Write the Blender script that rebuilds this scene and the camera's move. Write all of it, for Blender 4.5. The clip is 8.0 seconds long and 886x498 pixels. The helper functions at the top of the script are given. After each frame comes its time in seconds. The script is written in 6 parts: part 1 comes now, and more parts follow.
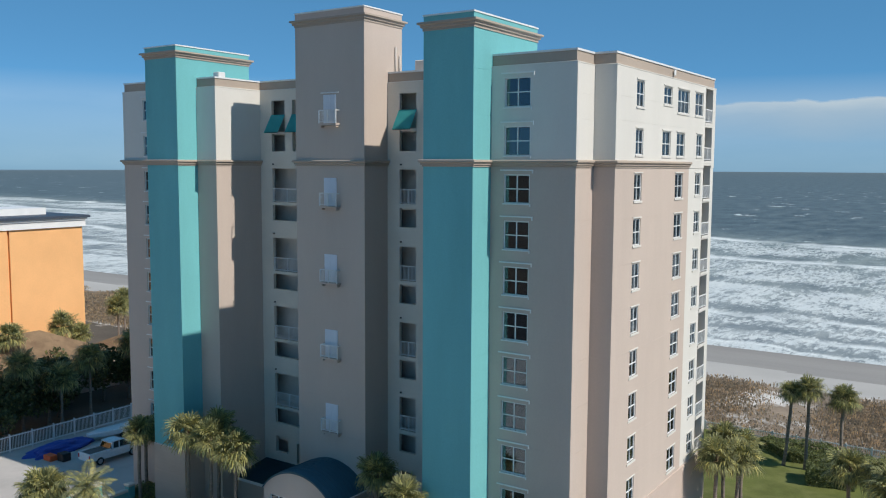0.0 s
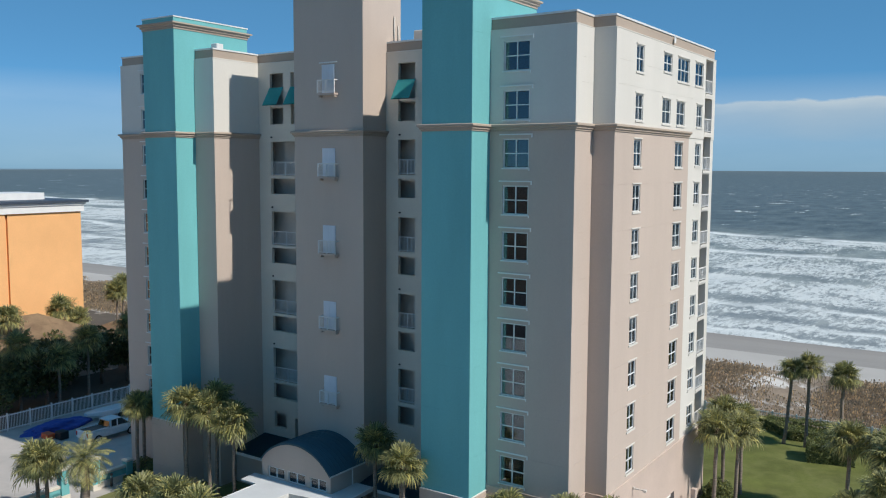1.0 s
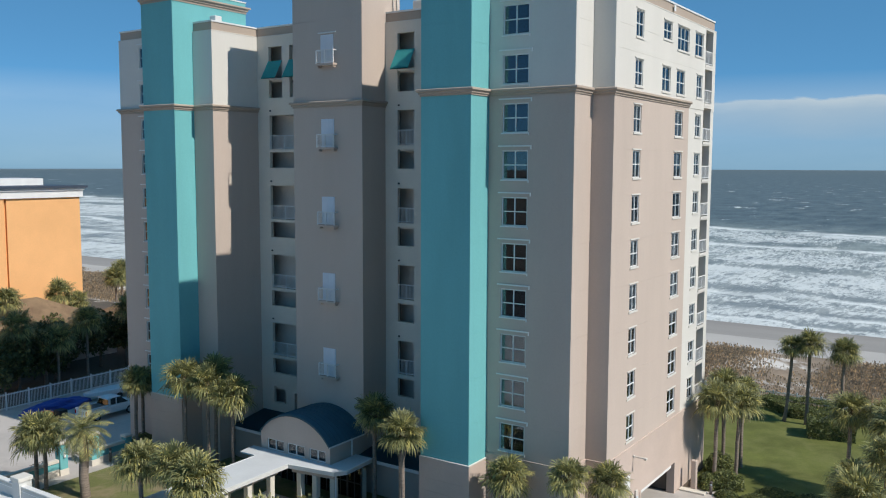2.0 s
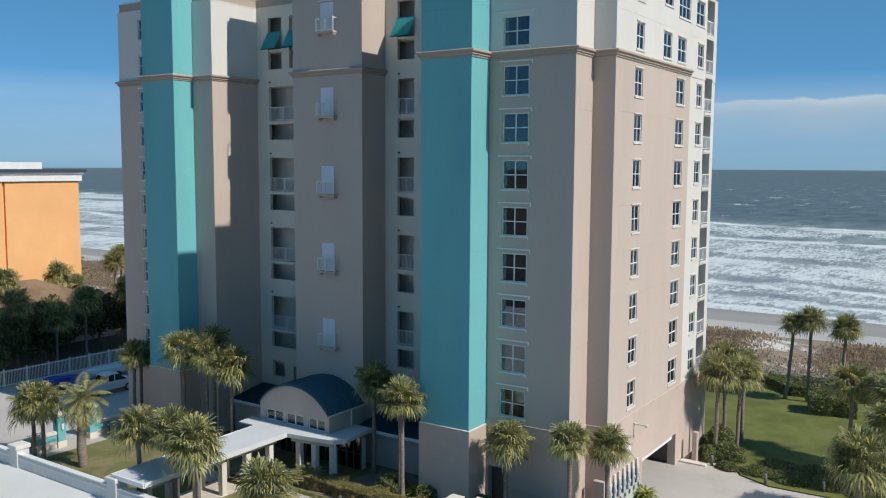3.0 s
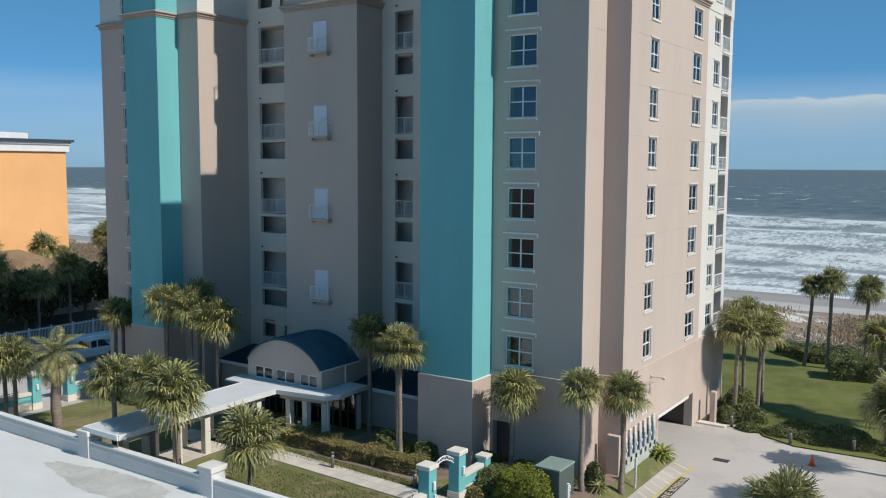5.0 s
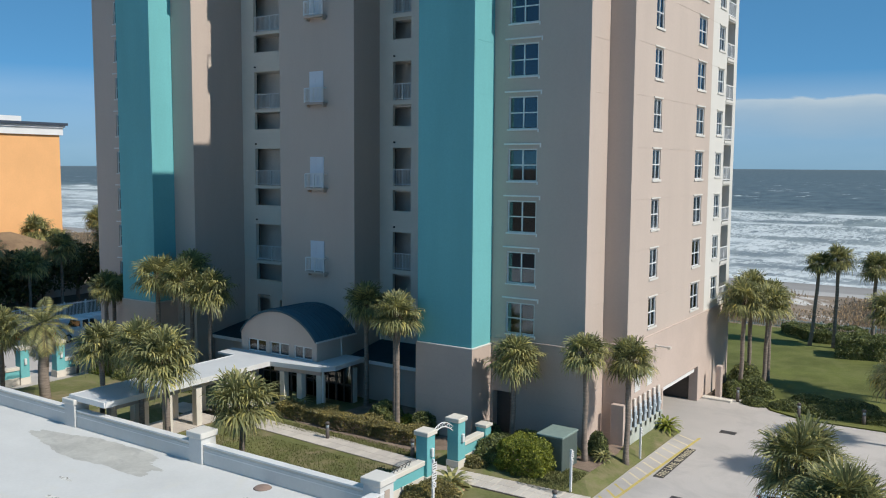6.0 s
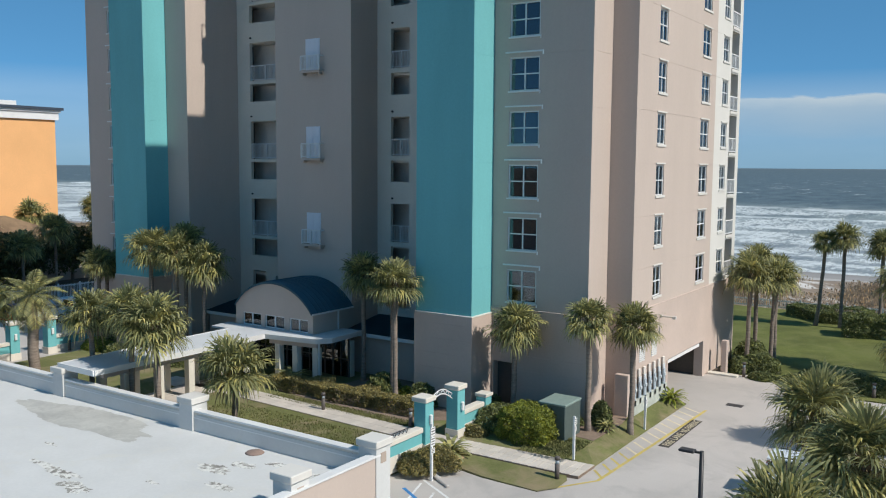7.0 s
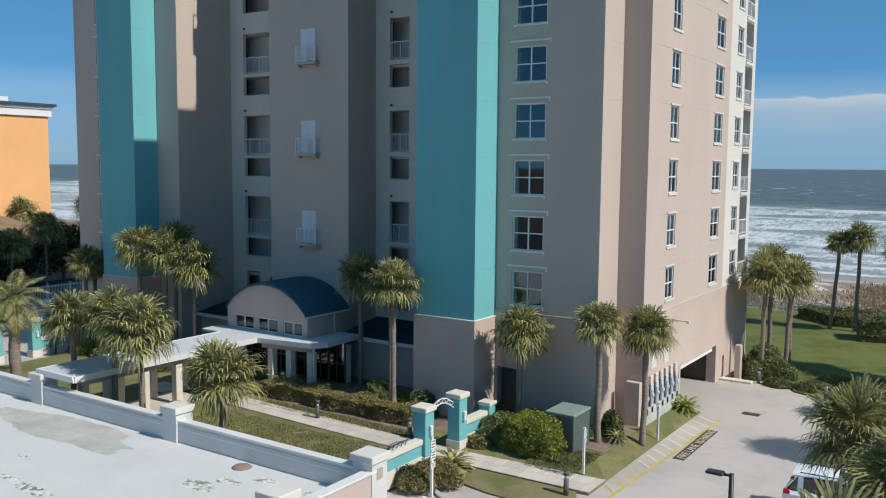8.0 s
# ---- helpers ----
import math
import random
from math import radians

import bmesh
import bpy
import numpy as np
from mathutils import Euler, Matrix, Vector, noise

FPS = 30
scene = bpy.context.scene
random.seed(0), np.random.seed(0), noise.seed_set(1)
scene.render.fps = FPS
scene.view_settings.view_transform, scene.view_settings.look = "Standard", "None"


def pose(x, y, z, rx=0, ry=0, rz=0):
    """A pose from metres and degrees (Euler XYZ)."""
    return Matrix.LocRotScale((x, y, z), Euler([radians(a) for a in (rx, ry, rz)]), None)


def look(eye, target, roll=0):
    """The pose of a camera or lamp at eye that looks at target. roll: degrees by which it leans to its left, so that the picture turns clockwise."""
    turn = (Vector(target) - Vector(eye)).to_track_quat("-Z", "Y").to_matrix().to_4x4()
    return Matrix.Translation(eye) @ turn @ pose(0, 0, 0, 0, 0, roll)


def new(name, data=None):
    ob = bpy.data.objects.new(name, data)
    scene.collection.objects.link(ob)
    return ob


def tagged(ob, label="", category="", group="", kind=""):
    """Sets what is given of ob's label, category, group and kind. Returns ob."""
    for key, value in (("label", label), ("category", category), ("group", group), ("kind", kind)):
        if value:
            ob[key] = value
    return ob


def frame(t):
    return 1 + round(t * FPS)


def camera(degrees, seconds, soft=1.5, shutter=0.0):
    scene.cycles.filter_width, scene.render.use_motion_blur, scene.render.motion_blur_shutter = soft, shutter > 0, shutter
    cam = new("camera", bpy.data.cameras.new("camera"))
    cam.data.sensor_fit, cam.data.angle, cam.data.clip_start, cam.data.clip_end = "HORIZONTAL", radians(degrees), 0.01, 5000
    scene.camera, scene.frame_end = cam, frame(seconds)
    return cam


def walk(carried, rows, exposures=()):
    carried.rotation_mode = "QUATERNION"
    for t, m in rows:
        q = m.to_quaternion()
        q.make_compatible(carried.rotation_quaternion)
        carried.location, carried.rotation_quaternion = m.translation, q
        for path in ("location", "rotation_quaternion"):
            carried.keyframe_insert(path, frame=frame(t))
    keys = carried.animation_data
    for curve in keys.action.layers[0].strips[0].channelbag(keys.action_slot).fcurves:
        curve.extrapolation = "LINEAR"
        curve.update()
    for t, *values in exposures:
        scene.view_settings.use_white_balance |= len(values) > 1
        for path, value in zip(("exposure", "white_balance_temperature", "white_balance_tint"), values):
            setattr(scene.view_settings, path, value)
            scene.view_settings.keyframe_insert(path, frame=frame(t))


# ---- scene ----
cam = camera(54.4, 8.0, soft=1.1)
PATH = [
    (0, (28.645, -45.664, 28.997), (27.53, -44.014, 28.807), 0.3),
    (0.5, (28.65, -45.613, 27.888), (27.536, -43.963, 27.697), 0.2),
    (1, (28.655, -45.566, 26.818), (27.541, -43.916, 26.627), 0.3),
    (1.5, (28.684, -45.549, 25.786), (27.57, -43.899, 25.594), 0.2),
    (3, (28.601, -45.468, 22.372), (27.488, -43.817, 22.18), 0.3),
    (3.5, (28.195, -44.885, 21.332), (27.082, -43.235, 21.138), 0.3),
    (4, (27.547, -43.98, 20.268), (26.435, -42.329, 20.077), 0.3),
    (4.5, (26.908, -43.062, 19.215), (25.796, -41.411, 19.024), 0.3),
    (6, (25.581, -41.155, 15.963), (24.472, -39.501, 15.771), 0.4),
    (6.5, (25.366, -40.69, 14.843), (24.256, -39.037, 14.652), 0.4),
    (7, (25.002, -40.151, 13.978), (23.893, -38.498, 13.785), 0.4),
    (7.5, (24.432, -39.282, 13.77), (23.322, -37.63, 13.576), 0.4),
    (8, (23.568, -38.07, 13.728), (22.458, -36.418, 13.535), 0.5),
]
walk(cam, [(t, look(eye, target, roll)) for t, eye, target, roll in PATH])

# ---------------------------------------------------------------- light
SUN_EL = math.atan(0.967)
world = bpy.data.worlds.new("sky_world")
scene.world = world
world.use_nodes = True
wn = world.node_tree.nodes
sky = wn.new("ShaderNodeTexSky")
sky.sky_type = "NISHITA"
sky.sun_disc = False
sky.sun_elevation = SUN_EL
sky.sun_rotation = radians(90)
sky.altitude = 20
sky.air_density, sky.dust_density, sky.ozone_density = 0.29, 0.0, 3.0
wn["Background"].inputs["Strength"].default_value = 0.158
clear = wn.new("ShaderNodeMix")
clear.data_type, clear.blend_type = "RGBA", "MULTIPLY"
clear.inputs["Factor"].default_value = 1.0
clear.inputs["B"].default_value = (0.64, 1.0, 0.945, 1)
world.node_tree.links.new(sky.outputs[0], clear.inputs["A"])
# a clear, evenly blue air over the whole dome
even = wn.new("ShaderNodeMix")
even.data_type = "RGBA"
even.inputs["Factor"].default_value = 0.6
even.inputs["B"].default_value = (0.55, 1.82, 3.45, 1)
world.node_tree.links.new(clear.outputs["Result"], even.inputs["A"])
world.node_tree.links.new(even.outputs["Result"], wn["Background"].inputs["Color"])
sun = new("sun", bpy.data.lights.new("sun", "SUN"))
sun.data.energy, sun.data.angle, sun.data.color = 4.35, radians(0.55), (1.0, 0.945, 0.87)
sun.matrix_world = look((300, 6, 290), (0, 0, 0))


# ---------------------------------------------------------------- materials
def mat(name):
    m = bpy.data.materials.new(name)
    m.use_nodes = True
    return m, m.node_tree.nodes, m.node_tree.links, m.node_tree.nodes["Principled BSDF"]


def node(nodes, kind, **inputs):
    n = nodes.new(kind)
    for key, value in inputs.items():
        n.inputs[key].default_value = value
    return n


def ramp(nodes, stops, interpolation="LINEAR"):
    n = nodes.new("ShaderNodeValToRGB")
    n.color_ramp.interpolation = interpolation
    els = n.color_ramp.elements
    while len(els) < len(stops):
        els.new(0.5)
    for e, (p, c) in zip(els, stops):
        e.position = p
        e.color = (*c, 1) if len(c) == 3 else c
    return n


def scaled(c, k):
    return tuple(min(1.0, v * k) for v in c)


def surface(name, colour, rough=0.8, big=0.4, fine=12.0, vary=0.12, bump=0.15, metal=0.0, spec=0.3, stretch=(1, 1, 1), island=0.0, per_object=0.0, far=None):
    """Two scales of noise on a base colour, with relief."""
    m, n, l, p = mat(name)
    geo = n.new("ShaderNodeNewGeometry")
    mp = n.new("ShaderNodeMapping")
    mp.inputs["Scale"].default_value = stretch
    l.new(geo.outputs["Position"], mp.inputs["Vector"])
    a = node(n, "ShaderNodeTexNoise", Scale=big, Detail=5.0, Roughness=0.6)
    b = node(n, "ShaderNodeTexNoise", Scale=fine, Detail=4.0, Roughness=0.6)
    l.new(mp.outputs[0], a.inputs["Vector"])
    l.new(geo.outputs["Position"], b.inputs["Vector"])
    ca = ramp(n, [(0.3, scaled(colour, 1 - vary)), (0.7, scaled(colour, 1 + vary))])
    l.new(a.outputs["Fac"], ca.inputs[0])
    cb = ramp(n, [(0.3, (1 - vary * 0.8,) * 3), (0.7, (1 + vary * 0.0,) * 3)])
    l.new(b.outputs["Fac"], cb.inputs[0])
    mx = n.new("ShaderNodeMix")
    mx.data_type, mx.blend_type = "RGBA", "MULTIPLY"
    mx.inputs["Factor"].default_value = 1.0
    l.new(ca.outputs[0], mx.inputs["A"])
    l.new(cb.outputs[0], mx.inputs["B"])
    out = mx.outputs["Result"]
    if island or per_object:
        src = geo.outputs["Random Per Island"] if island else n.new("ShaderNodeObjectInfo").outputs["Random"]
        k = island or per_object
        cr = ramp(n, [(0.0, (1 - k,) * 3), (1.0, (1 + k * 0.3, 1 + k * 0.35, 1 + k * 0.2))])
        l.new(src, cr.inputs[0])
        m2 = n.new("ShaderNodeMix")
        m2.data_type, m2.blend_type = "RGBA", "MULTIPLY"
        m2.inputs["Factor"].default_value = 1.0
        l.new(out, m2.inputs["A"])
        l.new(cr.outputs[0], m2.inputs["B"])
        out = m2.outputs["Result"]
    if far:
        # a second colour in patches: (colour, scale, low, high)
        c2, sc, lo, hi = far
        d = node(n, "ShaderNodeTexNoise", Scale=sc, Detail=7.0, Roughness=0.65, Distortion=0.6)
        l.new(geo.outputs["Position"], d.inputs["Vector"])
        r2 = ramp(n, [(lo, (0, 0, 0)), (hi, (1, 1, 1))])
        l.new(d.outputs["Fac"], r2.inputs[0])
        m3 = n.new("ShaderNodeMix")
        m3.data_type = "RGBA"
        l.new(r2.outputs[0], m3.inputs["Factor"])
        l.new(out, m3.inputs["A"])
        m3.inputs["B"].default_value = (*c2, 1)
        out = m3.outputs["Result"]
    l.new(out, p.inputs["Base Color"])
    if bump:
        bp = node(n, "ShaderNodeBump", Strength=bump, Distance=0.02)
        l.new(b.outputs["Fac"], bp.inputs["Height"])
        l.new(bp.outputs[0], p.inputs["Normal"])
    p.inputs["Roughness"].default_value = rough
    p.inputs["Metallic"].default_value = metal
    p.inputs["Specular IOR Level"].default_value = spec
    return m


TAN = surface("tan_stucco", (0.53, 0.44, 0.375), 0.9, 0.25, 9, 0.06, 0.2, stretch=(1, 1, 0.25))
TAN_BASE = surface("base_stucco", (0.545, 0.44, 0.375), 0.9, 0.3, 9, 0.07, 0.2)
CREAM = surface("cream_stucco", (0.655, 0.63, 0.575), 0.9, 0.25, 9, 0.04, 0.2, stretch=(1, 1, 0.25))
TEAL = surface("teal_stucco", (0.16, 0.45, 0.46), 0.85, 0.3, 9, 0.09, 0.2, stretch=(1, 1, 0.2))
BAND = surface("taupe_stucco", (0.42, 0.345, 0.28), 0.9, 0.3, 9, 0.06, 0.2)
RECESS = surface("pale_stucco", (0.66, 0.615, 0.53), 0.9, 0.3, 9, 0.05, 0.2)
WHITE = surface("white_paint", (0.74, 0.74, 0.72), 0.55, 0.6, 20, 0.05, 0.05)
CAP = surface("white_metal_cap", (0.74, 0.74, 0.72), 0.4, 0.6, 14, 0.05, 0.05, spec=0.5)
# near-black colour that stands in for the shade of unlit interiors
INTERIOR_SHADE = surface("painted_interior_shade", (0.035, 0.035, 0.04), 0.9, 0.7, 6, 0.3, 0.0)
LOGGIA = surface("loggia_plaster", (0.66, 0.61, 0.55), 0.9, 0.5, 9, 0.1, 0.1)
BLIND = surface("window_blind", (0.085, 0.105, 0.13), 0.7, 0.5, 15, 0.1, 0.1, per_object=0.4, stretch=(1, 1, 6))
SHUTTER = surface("white_louvre_paint", (0.72, 0.74, 0.78), 0.6, 0.5, 15, 0.05, 0.1)
AWNING = surface("teal_canvas", (0.09, 0.52, 0.52), 0.85, 0.8, 20, 0.08, 0.2)
BLUE_ROOF = surface("blue_standing_seam_metal", (0.036, 0.095, 0.125), 0.55, 0.5, 10, 0.12, 0.1, spec=0.3)
GREY_ROOF = surface("pale_grey_metal_roof", (0.60, 0.62, 0.63), 0.5, 0.5, 10, 0.07, 0.1, spec=0.5)
ORANGE = surface("orange_stucco", (0.83, 0.45, 0.195), 0.9, 0.15, 5, 0.07, 0.2)
SLATE = surface("dark_slate_metal", (0.05, 0.065, 0.09), 0.5, 0.5, 10, 0.1, 0.1)
BROWN_ROOF = surface("brown_shingles", (0.25, 0.165, 0.095), 0.9, 0.5, 7, 0.2, 0.5, far=((0.16, 0.10, 0.06), 0.6, 0.5, 0.7))
CONCRETE = surface("pale_concrete_drive", (0.48, 0.445, 0.41), 0.9, 0.12, 14, 0.1, 0.15, far=((0.37, 0.345, 0.32), 0.3, 0.5, 0.72))
PAVER = surface("cream_paver", (0.60, 0.54, 0.475), 0.9, 0.4, 10, 0.1, 0.3, per_object=0.12)
# dark colour for the added ground out of view
UNSEEN_DARK = surface("unseen_dark_ground", (0.07, 0.07, 0.072), 0.9, 0.15, 18, 0.15, 0.3)
LAWN = surface("lawn_soil", (0.155, 0.165, 0.058), 0.95, 0.3, 8, 0.25, 0.8, far=((0.245, 0.20, 0.115), 0.5, 0.44, 0.66))
GREEN_LAWN = surface("green_lawn", (0.13, 0.146, 0.034), 0.95, 0.25, 9, 0.3, 1.0, far=((0.165, 0.17, 0.055), 0.4, 0.45, 0.75))
GRASS_BLADE = surface("grass_blade", (0.185, 0.19, 0.07), 0.8, 0.3, 5, 0.3, 0.0, island=0.25)
MULCH = surface("pine_straw_mulch", (0.27, 0.20, 0.15), 0.95, 0.8, 20, 0.3, 0.8)
DIRT = surface("bare_sandy_dirt", (0.45, 0.30, 0.17), 0.95, 0.8, 16, 0.2, 0.6)
ROOF_MEMBRANE = surface("white_roof_membrane", (0.61, 0.61, 0.585), 0.7, 0.3, 7, 0.06, 0.2, far=((0.60, 0.59, 0.54), 0.35, 0.55, 0.68))
STAIN = surface("mossy_stain", (0.36, 0.345, 0.30), 0.9, 2.0, 12, 0.4, 0.2, far=((0.70, 0.69, 0.64), 4.0, 0.44, 0.54))
PUDDLE_STAIN = surface("silt_stain", (0.50, 0.49, 0.445), 0.6, 0.7, 5, 0.14, 0.1, far=((0.36, 0.35, 0.32), 0.6, 0.48, 0.7))
BARK = surface("palm_bark", (0.27, 0.22, 0.18), 0.95, 2.0, 14, 0.3, 0.8, stretch=(1, 1, 5))
BOOT = surface("palm_boots", (0.24, 0.17, 0.10), 0.95, 2.0, 10, 0.3, 0.6, island=0.5)
DEAD = surface("dead_palm_frond", (0.42, 0.32, 0.19), 0.9, 1.0, 6, 0.25, 0.0, island=0.4)


def leaf(name, colour, island=0.5, rough=0.5, trans=0.32):
    m, n, l, p = mat(name)
    geo = n.new("ShaderNodeNewGeometry")
    nz = node(n, "ShaderNodeTexNoise", Scale=1.3, Detail=3.0)
    l.new(geo.outputs["Position"], nz.inputs["Vector"])
    c1 = ramp(n, [(0.0, scaled(colour, 1 - island)), (0.7, colour), (1.0, (colour[0] * 1.7, colour[1] * 1.45, colour[2] * 1.1))])
    l.new(geo.outputs["Random Per Island"], c1.inputs[0])
    c2 = ramp(n, [(0.3, (0.7, 0.72, 0.7)), (0.7, (1.2, 1.15, 1.0))])
    l.new(nz.outputs["Fac"], c2.inputs[0])
    mx = n.new("ShaderNodeMix")
    mx.data_type, mx.blend_type = "RGBA", "MULTIPLY"
    mx.inputs["Factor"].default_value = 1.0
    l.new(c1.outputs[0], mx.inputs["A"])
    l.new(c2.outputs[0], mx.inputs["B"])
    l.new(mx.outputs["Result"], p.inputs["Base Color"])
    p.inputs["Roughness"].default_value = rough
    p.inputs["Specular IOR Level"].default_value = 0.4
    tl = n.new("ShaderNodeBsdfTranslucent")
    l.new(mx.outputs["Result"], tl.inputs["Color"])
    ms = n.new("ShaderNodeMixShader")
    ms.inputs[0].default_value = trans
    l.new(p.outputs[0], ms.inputs[1])
    l.new(tl.outputs[0], ms.inputs[2])
    l.new(ms.outputs[0], n["Material Output"].inputs["Surface"])
    return m


PALM_LEAF = leaf("palm_frond_green", (0.355, 0.365, 0.175), 0.58)
HEDGE_LEAF = leaf("hedge_leaf", (0.21, 0.25, 0.11), 0.55)
LIME_LEAF = leaf("lime_hedge_leaf", (0.26, 0.305, 0.06), 0.45)
BROWN_LEAF = leaf("bronze_hedge_leaf", (0.29, 0.265, 0.12), 0.45)
SCRUB = leaf("dune_scrub", (0.45, 0.365, 0.285), 0.35, 0.95, 0.5)
TREE_LEAF = leaf("evergreen_leaf", (0.13, 0.145, 0.065), 0.5)


def plain(name, colour, rough=0.5, metal=0.0, spec=0.5):
    m, n, l, p = mat(name)
    nz = node(n, "ShaderNodeTexNoise", Scale=6.0, Detail=4.0)
    geo = n.new("ShaderNodeNewGeometry")
    l.new(geo.outputs["Position"], nz.inputs["Vector"])
    c = ramp(n, [(0.3, scaled(colour, 0.9)), (0.7, scaled(colour, 1.06))])
    l.new(nz.outputs["Fac"], c.inputs[0])
    l.new(c.outputs[0], p.inputs["Base Color"])
    p.inputs["Roughness"].default_value, p.inputs["Metallic"].default_value, p.inputs["Specular IOR Level"].default_value = rough, metal, spec
    return m


def glass(name, tint=(0.75, 0.8, 0.82)):
    m, n, l, p = mat(name)
    n.remove(p)
    fr = node(n, "ShaderNodeFresnel", IOR=1.48)
    boost = n.new("ShaderNodeMath")
    boost.operation, boost.use_clamp = "MULTIPLY_ADD", True
    boost.inputs[1].default_value, boost.inputs[2].default_value = 1.0, 0.06
    l.new(fr.outputs[0], boost.inputs[0])
    gl = node(n, "ShaderNodeBsdfGlossy", Roughness=0.02)
    gl.inputs["Color"].default_value = (0.9, 0.95, 1.0, 1)
    tr = n.new("ShaderNodeBsdfTransparent")
    tr.inputs["Color"].default_value = (*tint, 1)
    ms = n.new("ShaderNodeMixShader")
    l.new(boost.outputs[0], ms.inputs[0])
    l.new(tr.outputs[0], ms.inputs[1])
    l.new(gl.outputs[0], ms.inputs[2])
    l.new(ms.outputs[0], n["Material Output"].inputs["Surface"])
    return m


GLASS = glass("window_glass", (0.42, 0.47, 0.50))
CAR_GLASS = glass("car_glass", (0.12, 0.13, 0.14))
CAR_WHITE = plain("white_car_paint", (0.74, 0.78, 0.80), 0.25)
TYRE = plain("black_rubber", (0.02, 0.02, 0.02), 0.8)
RIM = plain("alloy_rim", (0.5, 0.5, 0.52), 0.35, 0.8)
RED_LENS = plain("red_tail_lens", (0.5, 0.01, 0.02), 0.2)
BLACK_METAL = plain("black_metal", (0.02, 0.02, 0.022), 0.45)
GREEN_BOX = plain("dark_green_enamel", (0.085, 0.115, 0.105), 0.5)
# same green hue as the body, about two and a half times paler
GREEN_TOP = plain("paler_green_enamel", (0.23, 0.30, 0.265), 0.55)
YELLOW = surface("yellow_road_paint", (0.56, 0.44, 0.13), 0.8, 1.5, 10, 0.15, 0.1, far=((0.44, 0.38, 0.26), 3.0, 0.55, 0.7))
FADED = surface("faded_pale_paint", (0.66, 0.58, 0.40), 0.8, 1.5, 10, 0.15, 0.1, far=((0.47, 0.43, 0.38), 3.0, 0.55, 0.75))
WHITE_LINE = surface("white_road_paint", (0.70, 0.70, 0.68), 0.8, 1.5, 10, 0.1, 0.1, far=((0.40, 0.38, 0.36), 3.0, 0.55, 0.75))
BLUE_LINE = surface("blue_road_paint", (0.05, 0.22, 0.50), 0.8, 1.5, 10, 0.1, 0.1)
BLACK_PAINT = surface("black_road_paint", (0.06, 0.055, 0.05), 0.8, 1.5, 10, 0.2, 0.1)
BLUE_TARP = plain("blue_tarpaulin", (0.02, 0.06, 0.32), 0.5)
RUST = plain("rusty_brown_metal", (0.27, 0.19, 0.15), 0.85)
# bollard brown; also stands in for shade on the garage's inner walls
BOLLARD = plain("dark_brown_and_garage_shade", (0.10, 0.085, 0.075), 0.6)
ORANGE_CONE = plain("orange_plastic", (0.75, 0.13, 0.04), 0.5)
# dull greenish base with darker noise patches
PLINTH = surface("greenish_mottled_render", (0.50, 0.53, 0.47), 0.85, 0.9, 12, 0.14, 0.2, far=((0.36, 0.37, 0.32), 1.2, 0.5, 0.7))
MARKER_GREY = plain("grey_blue_panel", (0.40, 0.46, 0.50), 0.6)
PALE_GREY = plain("pale_grey_board", (0.56, 0.60, 0.62), 0.6)


# ---------------------------------------------------------------- geometry helpers
def box(bm, x0, x1, y0, y1, z0, z1):
    v = [bm.verts.new(c) for c in ((x0, y0, z0), (x1, y0, z0), (x1, y1, z0), (x0, y1, z0), (x0, y0, z1), (x1, y0, z1), (x1, y1, z1), (x0, y1, z1))]
    for f in ((0, 3, 2, 1), (4, 5, 6, 7), (0, 1, 5, 4), (1, 2, 6, 5), (2, 3, 7, 6), (3, 0, 4, 7)):
        bm.faces.new([v[i] for i in f])
    return v


def boxes(*items):
    bm = bmesh.new()
    for b in items:
        box(bm, *b)
    return bm


def tube(bm, path, radii, sides=8, cap=True):
    """A tapered tube along a list of points."""
    rings = []
    for i, (p, r) in enumerate(zip(path, radii)):
        p = Vector(p)
        d = (Vector(path[min(i + 1, len(path) - 1)]) - Vector(path[max(i - 1, 0)])).normalized()
        side = d.cross(Vector((0.31, 0.95, 0.07))).normalized()
        up = d.cross(side)
        rings.append([bm.verts.new(p + (side * math.cos(a) + up * math.sin(a)) * r) for a in (2 * math.pi * k / sides for k in range(sides))])
    for a, b in zip(rings, rings[1:]):
        for k in range(sides):
            f = bm.faces.new((a[k], a[(k + 1) % sides], b[(k + 1) % sides], b[k]))
            f.smooth = True
    if cap:
        bm.faces.new(rings[0][::-1])
        bm.faces.new(rings[-1])
    return rings


def mesh_of(name, bm, *materials):
    bmesh.ops.recalc_face_normals(bm, faces=bm.faces)
    me = bpy.data.meshes.new(name)
    bm.to_mesh(me)
    bm.free()
    for m in materials:
        me.materials.append(m)
    return me


def part(name, bm, material, parent, label=""):
    ms = material if isinstance(material, tuple) else (material,)
    ob = new(name, mesh_of(name, bm, *ms))
    ob.parent = parent
    return tagged(ob, label) if label else ob


def thing(name, label, category, group="", kind="", at=(0, 0, 0), turn=0.0):
    ob = new(name)
    ob.matrix_basis = pose(*at, 0, 0, turn)
    return tagged(ob, label, category, group, kind)


def solid(name, bm, material, label, category="", group="", kind="", at=None):
    ms = material if isinstance(material, tuple) else (material,)
    ob = new(name, mesh_of(name, bm, *ms))
    if at:
        ob.matrix_basis = at
    return tagged(ob, label, category, group, kind)


def bevel(bm, width, segments=1):
    bmesh.ops.bevel(bm, geom=list(bm.edges), offset=width, segments=segments, affect="EDGES", clamp_overlap=True)
    return bm


